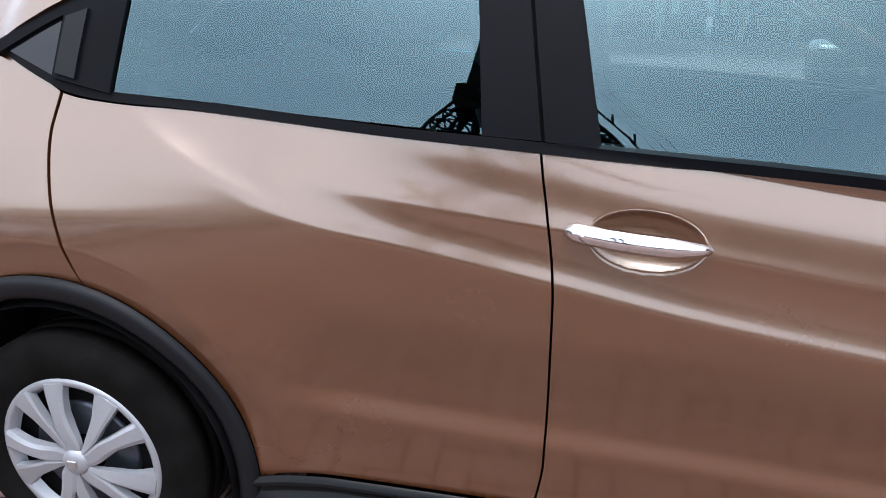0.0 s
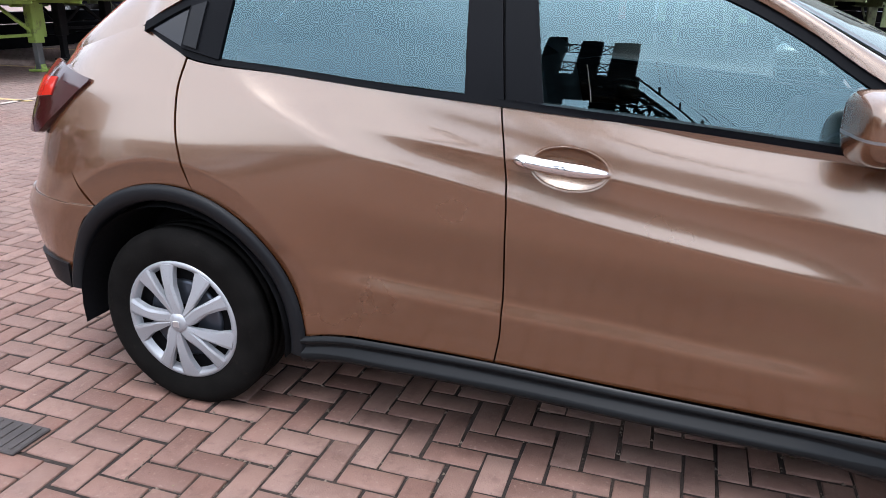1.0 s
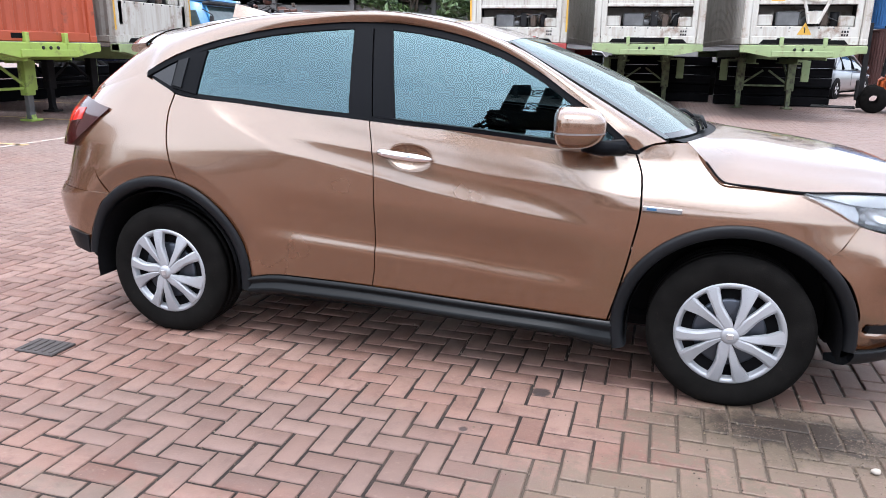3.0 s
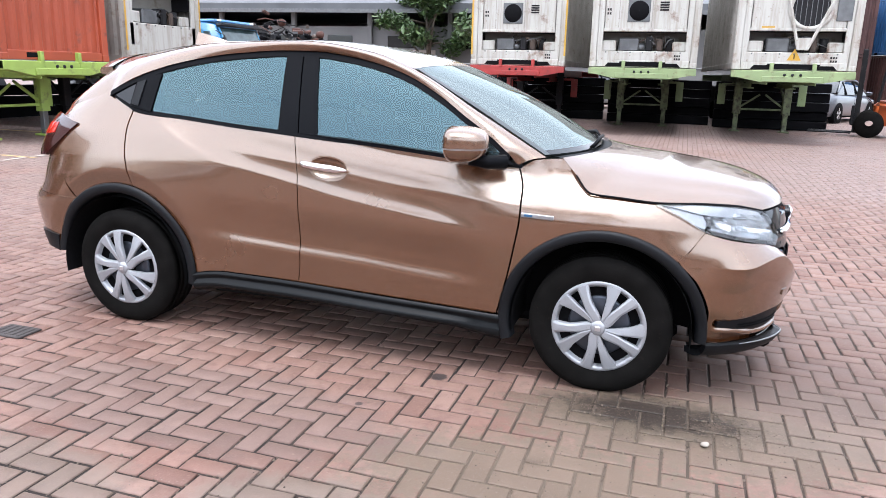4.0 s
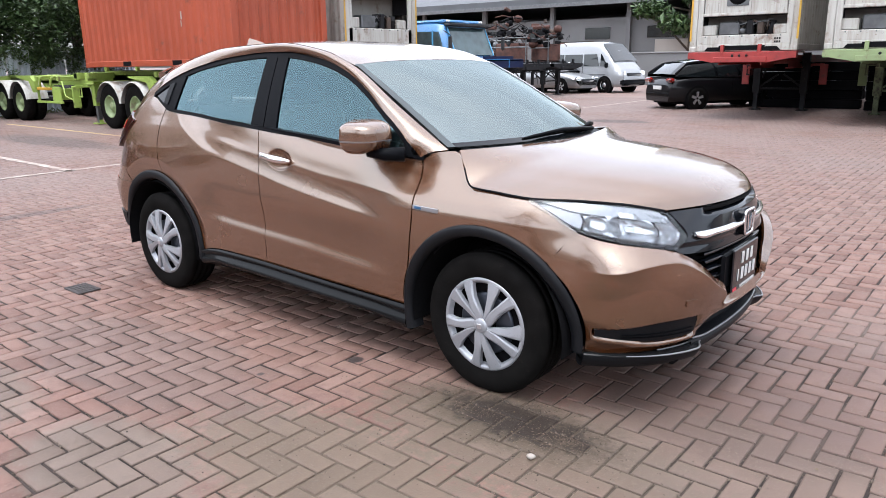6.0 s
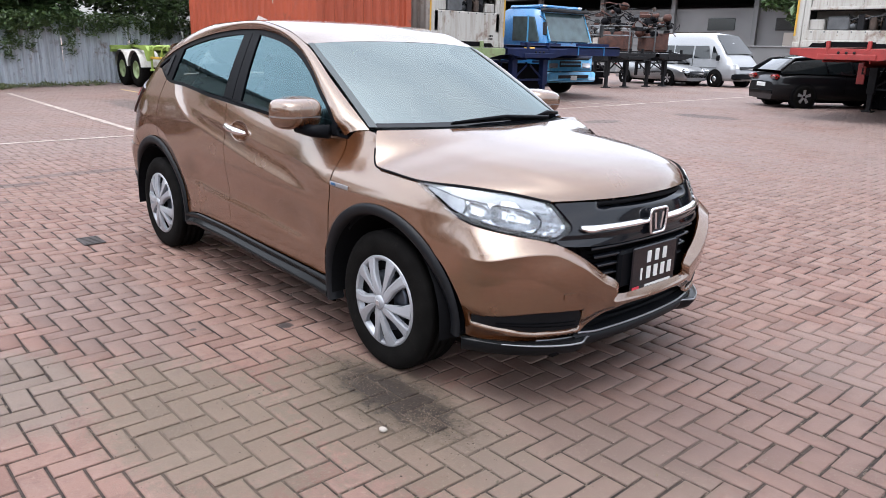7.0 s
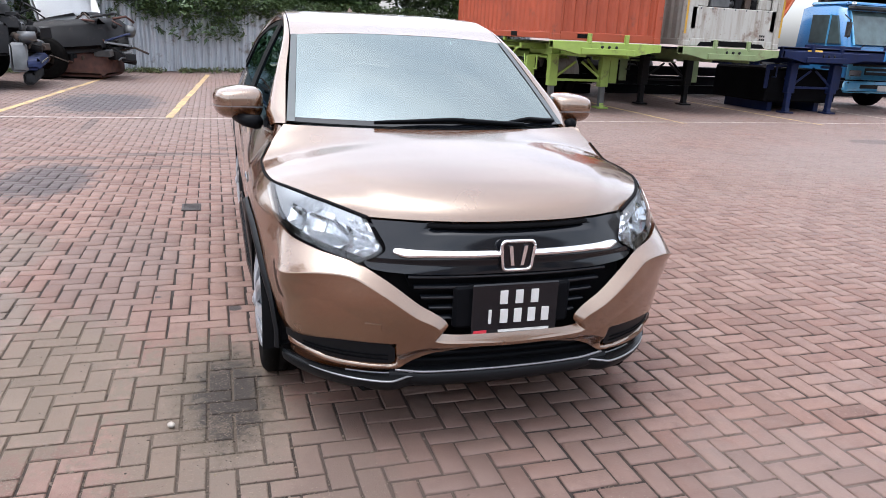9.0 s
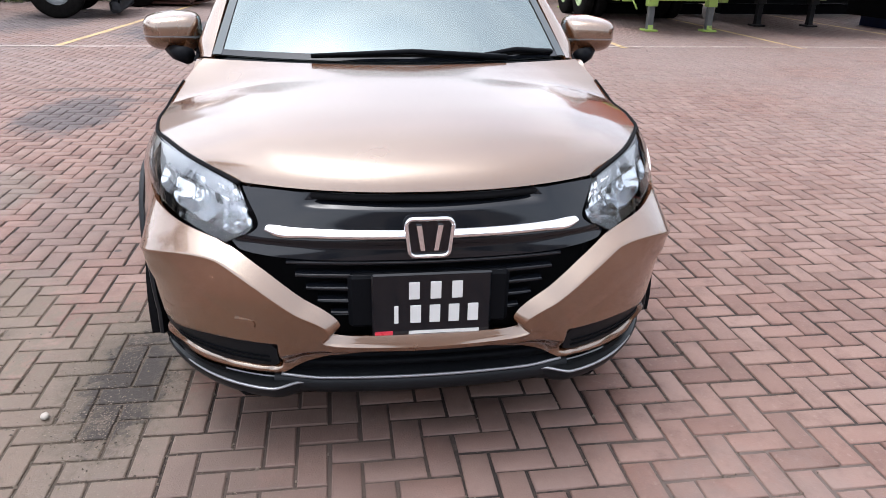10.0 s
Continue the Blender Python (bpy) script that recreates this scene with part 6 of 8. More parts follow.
def chassis(m, L, paint, label, top=1.40, legs=2.8, axles=None, gear=None, step=None):
    """Skeletal trailer: front bolster at x = 0, frame back to x = -L, deck at z = top; step: the ends of its tool step."""
    c = thing("container_chassis", label, "trailer", m)
    gear = gear or paint
    for s in (-1, 1):
        b = MB()
        b.box((-L / 2, s * .48, top - .10), (L, .16, .025))
        b.box((-L / 2 - 1.4, s * .48, top - .42), (L - 2.8, .16, .025))
        b.box((-L / 2, s * .48, top - .20), (L, .016, .22))
        b.box((-L / 2 - 1.4, s * .48, top - .30), (L - 2.8, .016, .25))
        part("main_beam", b, paint, c)
    part("front_bolster", MB().box((-.09, 0, top - .09), (.18, 2.44, .16), .012).box((-.02, 0, top - .19), (.12, 1.2, .12), .01), paint, c)
    for s in (-1, 1):
        part("bolster_end", MB().prism([(s * .42, top - .02), (s * 1.22, top - .02), (s * 1.22, top - .14), (s * .60, top - .26), (s * .42, top - .26)], 'x', -.20, .005), paint, c)
        part("twist_lock", MB().box((-.04, s * .42, top + .05), (.10, .08, .20), .01), paint, c)
        part("light_bracket", MB().box((-legs - .28, s * 1.02, top - .62), (.04, .20, .55), .01), paint, c)
        part("bracket_arm", MB().box((-legs - .28, s * .75, top - .36), (.05, .55, .06)), paint, c)
    for k in range(3):
        part("rivet", MB(True).cyl((.04, -.16 + .16 * k, top - .10), (.055, -.16 + .16 * k, top - .10), .03, n=10), BLACKSTEEL, c)
    for x in np.linspace(-1.6, -L + .15, 6):
        part("cross_member", MB().box((x, 0, top - .18), (.10, 2.3 if abs(x + L) < .5 else .96, .14), .01), paint, c)
    for s in (-1, 1):
        y = s * .62
        lg = part("landing_leg", MB().box((-legs, y, top * .5 + .22), (.17, .20, top - .50), .012).box((-legs, y, top - .30), (.40, .34, .03), .006), gear, c)
        part("inner_leg", MB().box((-legs, y, .26), (.11, .12, .46), .01), GREYMETAL if gear is LIME else gear, lg, "scuffed grey inner leg")
        part("leg_foot", MB().box((-legs, y, .02), (.30, .26, .04), .01).prism([(-legs - .09, .03), (-legs + .09, .03), (-legs + .05, .13), (-legs - .05, .13)], 'y', y - .05, y + .05).box((-legs, y, .08), (.07, .07, .10)), gear, lg)
        part("brace", MB().box((-legs, y * .5, .82), (.03, .05, .60), .006, Matrix.Rotation(s * .95, 4, 'X')), gear, c)
        part("brace", MB().tube([(-legs, y, .62), (-legs - .55, y * .8, top - .4)], .03, 6), gear, c)
    part("leg_tie", MB().box((-legs, 0, .60), (.05, 1.14, .05), .006), gear, c)
    part("leg_bracket", MB().tube([(-legs - .05, -.62, top - .36), (-legs - .12, -.95, top - .36), (-legs - .12, -.95, top - .62), (-legs - .3, -.95, top - .62)], .022, 6), gear, c)
    for x in axles or (-L + 1.9, -L + .75):
        part("axle", MB(True).cyl((x, -.95, .52), (x, .95, .52), .07, n=12), BLACKSTEEL, c)
        for s in (-1, 1):
            dual_wheel(c, x, s * 1.06, .52, LIMEPALE if paint is LIME else GREYMETAL)
            mg = MB(True).grid([[(x + rr * math.cos(q), s * yy, .52 + rr * math.sin(q)) for yy, rr in ((.62, .60), (1.20, .60), (1.22, .57))] for q in np.linspace(.15, math.pi - .15, 14)])
            part("mudguard", mg, WHITE if paint is LIME else BLACKSTEEL, c)
    for s in (-1, 1):
        part("spring_pack", MB().box((-L + 1.3, s * .52, .66), (2.2, .09, .10), .01), BLACKSTEEL, c)
    part("tail_beam", MB().box((-L + .06, 0, top - .22), (.12, 2.3, .20), .01), paint, c)
    if step:
        x0, x1 = step
        y = -1.06
        st = part("tool_step", MB().box(((x0 + x1) / 2, y, .55), (x1 - x0, .07, .06), .008).box((x0 + .10, y, .72), (.06, .05, .34), .006), paint, c, "lime green tubular step and tool bracket")
        part("step_panel", MB().box((x1 - .26, y, .76), (.46, .06, .40), .012).box((x1 - .26, y + .20, .76), (.05, .40, .30), .01), paint, st)
        part("step_bar", MB().box((x0 + .55, y - .01, .90), (.95, .07, .07), .01), YELLOW, st, "scratched yellow step bar")
        for xk in (x0 + .28, x0 + .95):
            part("grab_rail", MB(True).tube([(xk - .02, y, .90), (xk - .02, y, 1.10), (xk + .03, y + .02, 1.19), (xk + .12, y + .06, 1.23), (xk + .32, y + .35, 1.24)], .034, 8), paint, st)
        part("guard_plate", MB().prism([(x0 - .98, 1.24), (x0 - .10, 1.24), (x0 + .12, 1.10), (x0 + .12, .80), (x0 - .02, .80), (x0 - .20, 1.10), (x0 - .98, 1.20)], 'y', -1.16, -1.04), paint, st)
        for xk in (x0 + .1, x1 - .1):
            part("deck_outrigger", MB().box((xk, -.80, top - .16), (.10, .60, .12), .01), paint, c)
        part("air_tank", MB(True).cyl((x0 + .2, -.62, .86), (x1 - .3, -.62, .86), .13, n=16), BLACKSTEEL, c)
        part("hose", MB(True).tube([(x1 + .10, y, 1.10), (x1 + .22, y, .72), (x1 + .55, y + .05, .62), (x1 + .75, y + .1, .42)], .018, 6), paint, c)
    return c


# bay row facing +x: orange box and white reefer on green chassis
T0 = 1.43
chassis(pose(-9.10, 6.60, 0), 6.4, LIME, "lime green skeletal trailer with landing legs down", T0, legs=1.2, axles=(-4.05, -5.25), step=(-3.30, -1.85))
chassis(pose(-15.75, 6.60, 0), 6.2, LIME, "empty lime green trailer with twin axles and a tool step", T0 - .10, legs=.32, axles=(-3.80, -5.0), step=(-2.85, -1.35))
container(pose(-9.15, 6.60, T0), 6.06, 2.6, ORANGE, ORANGE, "orange corrugated shipping container on a green trailer")
chassis(pose(-9.15, 9.60, 0), 12.3, LIMEPALE, "faded green skeletal trailer with landing legs", T0, legs=2.35, gear=BLACKSTEEL)
container(pose(-9.2, 9.60, T0), 12.19, 2.9, WHITE, GREYSIDE, "white refrigerated container with a yellow-edged end and open machinery bay", reefer=True, mark=True, seed=4, bay=.80, bay_h=.75)

# row on the far side facing -y: three reefers
T1 = 1.60
for x, y, paint, lab, lab2, mk, sd in ((-2.60, 14.75, REDSTEEL, "red skeletal trailer with landing legs", "white refrigerated container with yellow edges on a red trailer", True, 1),
                                       (.54, 14.05, LIMEPALE, "faded green skeletal trailer standing on its legs", "rust-streaked white refrigerated container with open machinery bay", False, 2),
                                       (3.70, 13.45, LIMEPALE, "faded green skeletal trailer standing on its legs", "white refrigerated container with a yellow warning triangle", 'sign', 3)):
    chassis(pose(x, y - .05, 0, 0, 0, -88), 12.3, paint, lab, T1, legs=4.2, gear=BLACKSTEEL if paint is REDSTEEL else LIMESHADED)
    container(pose(x, y, T1, 0, 0, -88), 12.19, 2.9, WHITE, GREYSIDE, lab2, reefer=True, mark=mk, seed=sd)


# ---------------------------------------------------------------- parked cars
def parked_car(m, paint, label, L=4.5, W=1.78, H=1.45, kind="sedan"):
    c = thing("parked_car", label, "car", m)
    hw = W / 2
    f, r = L / 2, -L / 2
    if kind == "hatch":
        st_ = [(r, .70, .98, .78), (r + .12, .92, 1.0, .94), (r + .7, .95, 1.0, 1.0), (0, .92, 1.0, 1.0), (f - 1.25, .90, .99, 1.0), (f - .5, .80, .95, .97), (f - .10, .62, .90, .85), (f, .50, .7, .70)]
        gh = [(r + .10, .96, 1.02), (r + .50, .96, H - .08), (r + 1.2, .96, H), (-.1, .95, H), (.45, .93, H - .06), (f - 1.20, .91, .96)]
    else:
        st_ = [(r, .70, .92, .75), (r + .12, .95, .96, .92), (r + .7, 1.0, 1.0, .98), (0, .95, 1.0, 1.0), (f - 1.25, .92, .99, 1.0), (f - .5, .82, .95, .97), (f - .10, .66, .90, .85), (f, .50, .7, .70)]
        gh = [(r + .62, .98, 1.01), (r + 1.25, .97, H - .06), (r + 1.8, .97, H), (.0, .95, H), (.45, .94, H - .05), (f - 1.22, .92, .97)]
    lb = MB(True)
    rows = []
    for x, zt, wf_, tf in st_:
        w = hw * tf
        half = [(0, zt + .015), (w * .70, zt), (w * .93, zt - .04), (w * .99, zt - .14), (w, .56), (w * .985, .38), (w * .93, .23), (0, .22)]
        ring = [(x, -y, z) for y, z in half[::-1]] + [(x, y, z) for y, z in half[1:]]
        rows.append(ring)
    lb.grid(rows)
    n = len(rows[0])
    lb.add(rows[0], [tuple(range(n))])
    lb.add(rows[-1], [tuple(range(n))[::-1]])
    part("body", lb, paint, c)
    g = MB(True)
    grows = []
    for x, zb, zt in gh:
        k = min(1.0, max(0.0, (zt - zb) / (H - .95)))
        w0_, w1_ = hw * .94, hw * (.94 - .20 * k)
        grows.append([(x, -w0_, zb - .03), (x, -(w0_ + w1_) / 2 - .01, (zb + zt) / 2), (x, -w1_, zt - .05 * k), (x, -w1_ * .6, zt - .008), (x, 0, zt), (x, w1_ * .6, zt - .008), (x, w1_, zt - .05 * k), (x, (w0_ + w1_) / 2 + .01, (zb + zt) / 2), (x, w0_, zb - .03)])
    g.grid(grows)
    part("glasshouse", g, CARGLASS, c, "dark tinted glazing")
    rf = MB(True)
    top_rows = [q for q in grows if q[4][2] > H - .15]
    rf.grid([[(p_[0], p_[1] * 1.01, p_[2] + .012) for p_ in q[2:7]] for q in top_rows])
    part("roof", rf, paint, c)
    for s in (-1, 1):
        ed = [(q[2 if s < 0 else 6][0], q[2 if s < 0 else 6][1] * 1.01, q[2 if s < 0 else 6][2] + .01) for q in grows]
        part("roof_edge", MB(True).tube(ed, .035, 6), paint, c)
        for xp in (r + 1.45, .1):
            kz = H - .08
            part("pillar", MB(True).tube([(xp, s * hw * .955, .95), (xp - .05, s * (hw * .86), (.95 + kz) / 2), (xp - .10, s * hw * .765, kz)], .032, 6), TRIM, c)
        for x, nm in ((f - .12, "head_lamp"), (r + .05, "tail_lamp")):
            zz = .68 if nm == "head_lamp" else .84
            part(nm, MB(True).box((x, s * hw * .72, zz), (.16, .34, .14), .05), REFLECTOR if nm == "head_lamp" else LAMPRED, c)
        part("door_line", MB().box((-.15, s * (hw * 1.0 + .001), .66), (.012, .006, .55)), VOID, c)
        part("door_mirror", MB(True).box((f - 1.45, s * (hw + .10), .98), (.12, .20, .13), .04), paint, c)
        for x in (f - .88, r + .82):
            wr = .315
            part("wheel_arch", MB().cyl((x, s * (hw - .20), wr), (x, s * (hw + .004), wr), wr + .055, n=28), VOID, c)
            wh = part("wheel", MB(True).lathe([(wr * .62, -.10), (wr * .9, -.105), (wr, -.08), (wr, .08), (wr * .9, .105), (wr * .62, .10)], (x, s * (hw - .085), wr), 'y', 30), RUBBER, c)
            rim = MB(True)
            for k in range(5):
                a = 2 * math.pi * k / 5 + .3
                d, t = Vector((math.cos(a), 0, math.sin(a))), Vector((-math.sin(a), 0, math.cos(a)))
                q0 = Vector((x, s * (hw + .008), wr))
                rim.add([q0 + d * .03 + t * .03, q0 + d * .03 - t * .03, q0 + d * wr * .62 - t * .045, q0 + d * wr * .62 + t * .045], [(0, 1, 2, 3)])
            rim.lathe([(wr * .58, .10), (wr * .66, .10), (wr * .66, .05)], (x, s * (hw - .092) if s > 0 else s * (hw - .092) - .0, wr), 'y', 28)
            part("rim", rim, SATIN, wh)
    part("rear_plate", MB().box((r - .005, 0, .62 if kind == "hatch" else .74), (.02, .48, .11), .005), WHITEBAR, c)
    part("rear_bumper_trim", MB(True).box((r + .04, 0, .42), (.12, W * .78, .14), .04), TRIM if paint is P_BLACK else paint, c)
    part("front_grille", MB(True).box((f - .03, 0, .56), (.08, W * .5, .16), .03), GLOSSBLACK, c)
    part("underside", MB().box((0, 0, .20), (L - .5, W - .5, .10)), VOID, c)
    return c


parked_car(pose(-4.75, 19.85, 0, 0, 0, 52), P_BLACK, "black hatchback with red tail lamps parked by the trailers", 4.2, 1.76, 1.43, "hatch")
def high_roof_van(m, label):
    """High-roofed passenger van, its nose towards +x."""
    c = thing("parked_van", label, "van", m)
    rows = []
    for x, zt, wv, zb in ((-2.40, 2.05, .80, .45), (-2.36, 2.16, .86, .34), (-2.2, 2.26, .90, .28), (-1.0, 2.30, .92, .26), (.6, 2.28, .92, .26), (1.05, 2.18, .92, .26), (1.45, 1.86, .92, .26), (1.90, 1.36, .91, .26), (2.18, 1.10, .88, .27), (2.36, .86, .82, .30), (2.42, .62, .76, .36)):
        half = [(0, zt), (wv * .62, zt - .015), (wv * .80, zt - .09 * min(1, zt / 2)), (wv * .90, zt - .26 * min(1, zt / 2)), (wv * .985, max(.95, zt * .52)), (wv, .72), (wv * .985, .45), (wv * .93, zb), (0, zb - .02)]
        rows.append([(x, -y, z) for y, z in half[::-1]] + [(x, y, z) for y, z in half[1:]])
    b = MB(True).grid(rows)
    n = len(rows[0])
    b.add(rows[0], [tuple(range(n))])
    b.add(rows[-1], [tuple(range(n))[::-1]])
    part("body", b, P_VAN, c)
    part("windscreen", MB(True).grid([[(1.88 - .82 * t + .03, (.80 - .14 * t) * k, 1.38 + .78 * t + .02 * (1 - k * k) + .02) for t in np.linspace(0, 1, 6)] for k in np.linspace(-1, 1, 11)]), CARGLASS, c)
    for sd in (-1, 1):
        for x0, x1, x2 in ((-2.15, -1.15, -1.15), (-1.08, .05, .05), (.14, 1.10, .92), (1.16, 1.62, 1.20)):
            w_at = lambda z: sd * (.92 * (.985 - .085 * (z - 1.19) / .85) + .010)
            g = [[(xa, w_at(z), z) for xa, z in ((x0 + (x1 - x0) * t, 1.18), (x0 + ((x1 + x2) / 2 - x0) * t, 1.45), (x0 + (x2 - x0) * t, 1.72))] for t in (0, .5, 1)]
            part("side_window", MB(True).grid(g), CARGLASS, c)
        part("side_strip", MB().box((-.3, sd * .925, .80), (3.6, .02, .05), .006), GREYMETAL, c)
        part("door_line", MB().box((.09, sd * .920, .78), (.015, .012, .8)), VOID, c)
        part("head_lamp", MB(True).box((2.26, sd * .66, .86), (.22, .30, .22), .05), REFLECTOR, c)
        part("tail_lamp", MB(True).box((-2.40, sd * .76, 1.05), (.06, .14, .5), .02), LAMPRED, c)
        part("door_mirror", MB(True).box((1.62, sd * 1.02, 1.22), (.12, .18, .24), .04), TRIM, c)
        for x in (1.45, -1.35):
            part("wheel_arch", MB().cyl((x, sd * .72, .34), (x, sd * .926, .34), .41, n=28), VOID, c)
            wh = part("wheel", MB(True).lathe([(.20, -.10), (.31, -.105), (.34, -.08), (.34, .08), (.31, .105), (.20, .10)], (x, sd * .845, .34), 'y', 30), RUBBER, c)
            part("rim", MB(True).lathe([(.21, sd * .10), (.19, sd * .07), (.12, sd * .055), (.10, sd * .09), (.002, sd * .10)], (x, sd * .845, .34), 'y', 24), SATIN, wh)
    part("front_bumper", MB(True).box((2.34, 0, .46), (.24, 1.66, .30), .08), TRIM, c, "dark grey front bumper")
    part("front_grille", MB(True).box((2.38, 0, .80), (.06, .95, .14), .02), GLOSSBLACK, c)
    return c


high_roof_van(pose(-13.9, 29.1, 0, 0, 0, -14), "white high-roofed passenger van with dark windows")
parked_car(pose(-15.3, 27.6, 0, 0, 0, -12), P_SILVER, "silver sedan parked behind the black trailer", 4.4, 1.72, 1.44)
parked_car(pose(-8.6, 31.2, 0, 0, 0, -18), P_WHITE, "white sedan in a row of parked cars", 4.4, 1.72, 1.46)
parked_car(pose(-6.0, 33.2, 0, 0, 0, -18), P_SILVER, "silver sedan in a row of parked cars", 4.5, 1.74, 1.46)
parked_car(pose(-2.4, 28.6, 0, 0, 0, 48), P_WHITE, "white hatchback beyond the black hatchback", 4.0, 1.70, 1.48, "hatch")
parked_car(pose(6.45, 25.4, 0, 0, 0, 62), P_GREY, "silver grey sedan with red tail lamps", 4.8, 1.83, 1.47)


# ---------------------------------------------------------------- forklift
def forklift(m):
    c = thing("forklift", "orange forklift with a dark overhead guard", "forklift", m)
    part("body", MB(True).box((-.25, 0, .62), (1.5, 1.05, .62), .12), FORKORANGE, c)
    part("counterweight", MB(True).box((-1.0, 0, .62), (.55, 1.08, .78), .16), BLACKSTEEL, c)
    part("seat", MB(True).box((-.35, 0, 1.02), (.5, .48, .18), .05).box((-.58, 0, 1.28), (.14, .46, .5), .05), SEATCLOTH, c)
    for s in (-1, 1):
        part("guard_post", MB().tube([(.42, s * .48, .9), (.30, s * .48, 2.08)], .035, 6), BLACKSTEEL, c)
        part("guard_post", MB().tube([(-.85, s * .48, .95), (-.75, s * .48, 2.08)], .035, 6), BLACKSTEEL, c)
        part("mast_rail", MB().box((.86, s * .30, 1.15), (.12, .09, 2.1), .01), BLACKSTEEL, c)
        part("fork", MB().box((1.45, s * .25, .09), (1.05, .12, .04), .01), BLACKSTEEL, c)
        for x, r_ in ((.55, .34), (-.95, .27)):
            t = MB(True).lathe([(.1, -.12), (r_ * .9, -.12), (r_, -.08), (r_, .08), (r_ * .9, .12), (.1, .12)], (x, s * .46, r_), 'y', 24)
            part("wheel", t, RUBBER, c)
    part("overhead_guard", MB().box((-.22, 0, 2.10), (1.25, 1.04, .04), .01), BLACKSTEEL, c)
    for k in range(5):
        part("guard_bar", MB().box((-.22, -.4 + .2 * k, 2.13), (1.2, .04, .03)), BLACKSTEEL, c)
    part("carriage", MB().box((.95, 0, .55), (.08, .9, .5), .02), BLACKSTEEL, c)
    part("steering_wheel", MB(True).tube([(.20 + .05 * math.sin(q), .16 * math.cos(q), 1.25 + .13 * math.sin(q)) for q in np.linspace(0, 2 * math.pi, 17)], .014, 6), BLACKSTEEL, c)


forklift(pose(6.75, 17.6, 0, 0, 0, 168))


# ---------------------------------------------------------------- blue lorry, navy trailer, black trailer with scrap
def blue_lorry(m):
    """x = 0 is the cab's front, y centred."""
    c = thing("blue_lorry", "bright blue lorry cab with a pale windscreen", "lorry", m)
    cab = MB(True)
    rows = []
    for x, zt, wv in ((-1.95, 2.62, 1.12), (-1.75, 2.66, 1.15), (-.75, 2.66, 1.15), (-.45, 2.60, 1.14), (-.06, 1.62, 1.15), (0, 1.45, 1.14), (0, .85, 1.13)):
        rows.append([(x, -wv, .80), (x, -wv * 1.0, min(1.5, zt)), (x, -wv * .94, zt - .06), (x, -wv * .8, zt), (x, 0, zt + .03), (x, wv * .8, zt), (x, wv * .94, zt - .06), (x, wv, min(1.5, zt)), (x, wv, .80)])
    cab.grid(rows)
    cab.add(rows[-1], [tuple(range(9))[::-1]])
    cab.add(rows[0], [tuple(range(9))])
    part("cab", cab, CABBLUE, c)
    part("windscreen", MB(True).grid([[(-.40 + .36 * (1 - t) + .035, 1.00 * k, 1.66 + .86 * t) for t in np.linspace(0, 1, 4)] for k in np.linspace(-1, 1, 9)]), PALEGLASS, c)
    part("screen_frame", MB().tube([(.0, -1.02, 1.64), (-.37, -.98, 2.53), (-.37, .98, 2.53), (.0, 1.02, 1.64)], .03, 6), SKYBLUE, c)
    for y_ in (-.95, .95):
        part("marker_lamp", MB(True).box((-.42, y_ * .9, 2.70), (.10, .10, .07), .02), P_WHITE, c)
    part("roof_cap", MB(True).box((-1.1, 0, 2.69), (1.3, 2.05, .10), .04), CABBLUE, c)
    part("badge_bar", MB().box((.045, 0, 1.30), (.012, .6, .05)), SKYBLUE, c)
    part("grille_bar", MB().box((.062, 0, .985), (.012, 1.0, .03)), SKYBLUE, c)
    part("lower_front", MB(True).box((.012, 0, .98), (.03, 2.2, .44), .012), SKYBLUE, c, "sky blue lower front panel")
    part("sun_visor", MB(True).box((-.30, 0, 2.58), (.28, 2.1, .10), .03), BLACKSTEEL, c)
    for s in (-1, 1):
        part("door_window", MB().prism([(-1.45, 1.66), (-.34, 1.66), (-.60, 2.38), (-1.45, 2.40)], 'y', s * 1.10, s * 1.165), PALEGLASS, c)
        part("window_post", MB().box((-.80, s * 1.17, 2.0), (.05, .02, .85)), SKYBLUE, c)
        part("head_lamp", MB(True).box((.02, s * .82, .93), (.06, .42, .16), .03), LAMPGREY, c)
        part("mirror_arm", MB().tube([(-.35, s * 1.15, 2.4), (.10, s * 1.38, 2.25), (.10, s * 1.38, 1.8)], .016, 6), BLACKSTEEL, c)
        part("mirror", MB(True).box((.10, s * 1.40, 2.02), (.05, .18, .38), .02), BLACKSTEEL, c)
        part("wheel", MB(True).lathe([(.25, -.14), (.44, -.14), (.49, -.10), (.49, .10), (.44, .14), (.25, .14)], (-1.15, s * .98, .49), 'y', 28), RUBBER, c)
        part("step", MB().box((-.75, s * 1.08, .55), (.6, .1, .06)), CABBLUE, c)
        part("chassis_rail", MB().box((-3.6, s * .42, .82), (5.0, .09, .24)), BLACKSTEEL, c)
        dual_wheel(c, -4.6, s * 1.05, .49, GREYMETAL)
    part("front_panel", MB(True).box((.015, 0, 1.30), (.05, 2.15, .30), .02), BLUESTEEL, c)
    part("grille_slot", MB().box((.03, 0, .98), (.05, 1.05, .18), .02), BLACKSTEEL, c)
    part("grille_slot", MB().box((.03, 0, 1.14), (.05, 1.9, .06), .02), BLACKSTEEL, c)
    part("bumper", MB(True).box((.08, 0, .58), (.22, 2.32, .30), .05), SKYBLUE, c, "sky blue bumper")
    part("bumper_slot", MB().box((.195, 0, .60), (.01, 1.5, .10)), BLACKSTEEL, c)
    part("front_plate", MB().box((.20, 0, .56), (.015, .30, .14)), WHITEBAR, c)
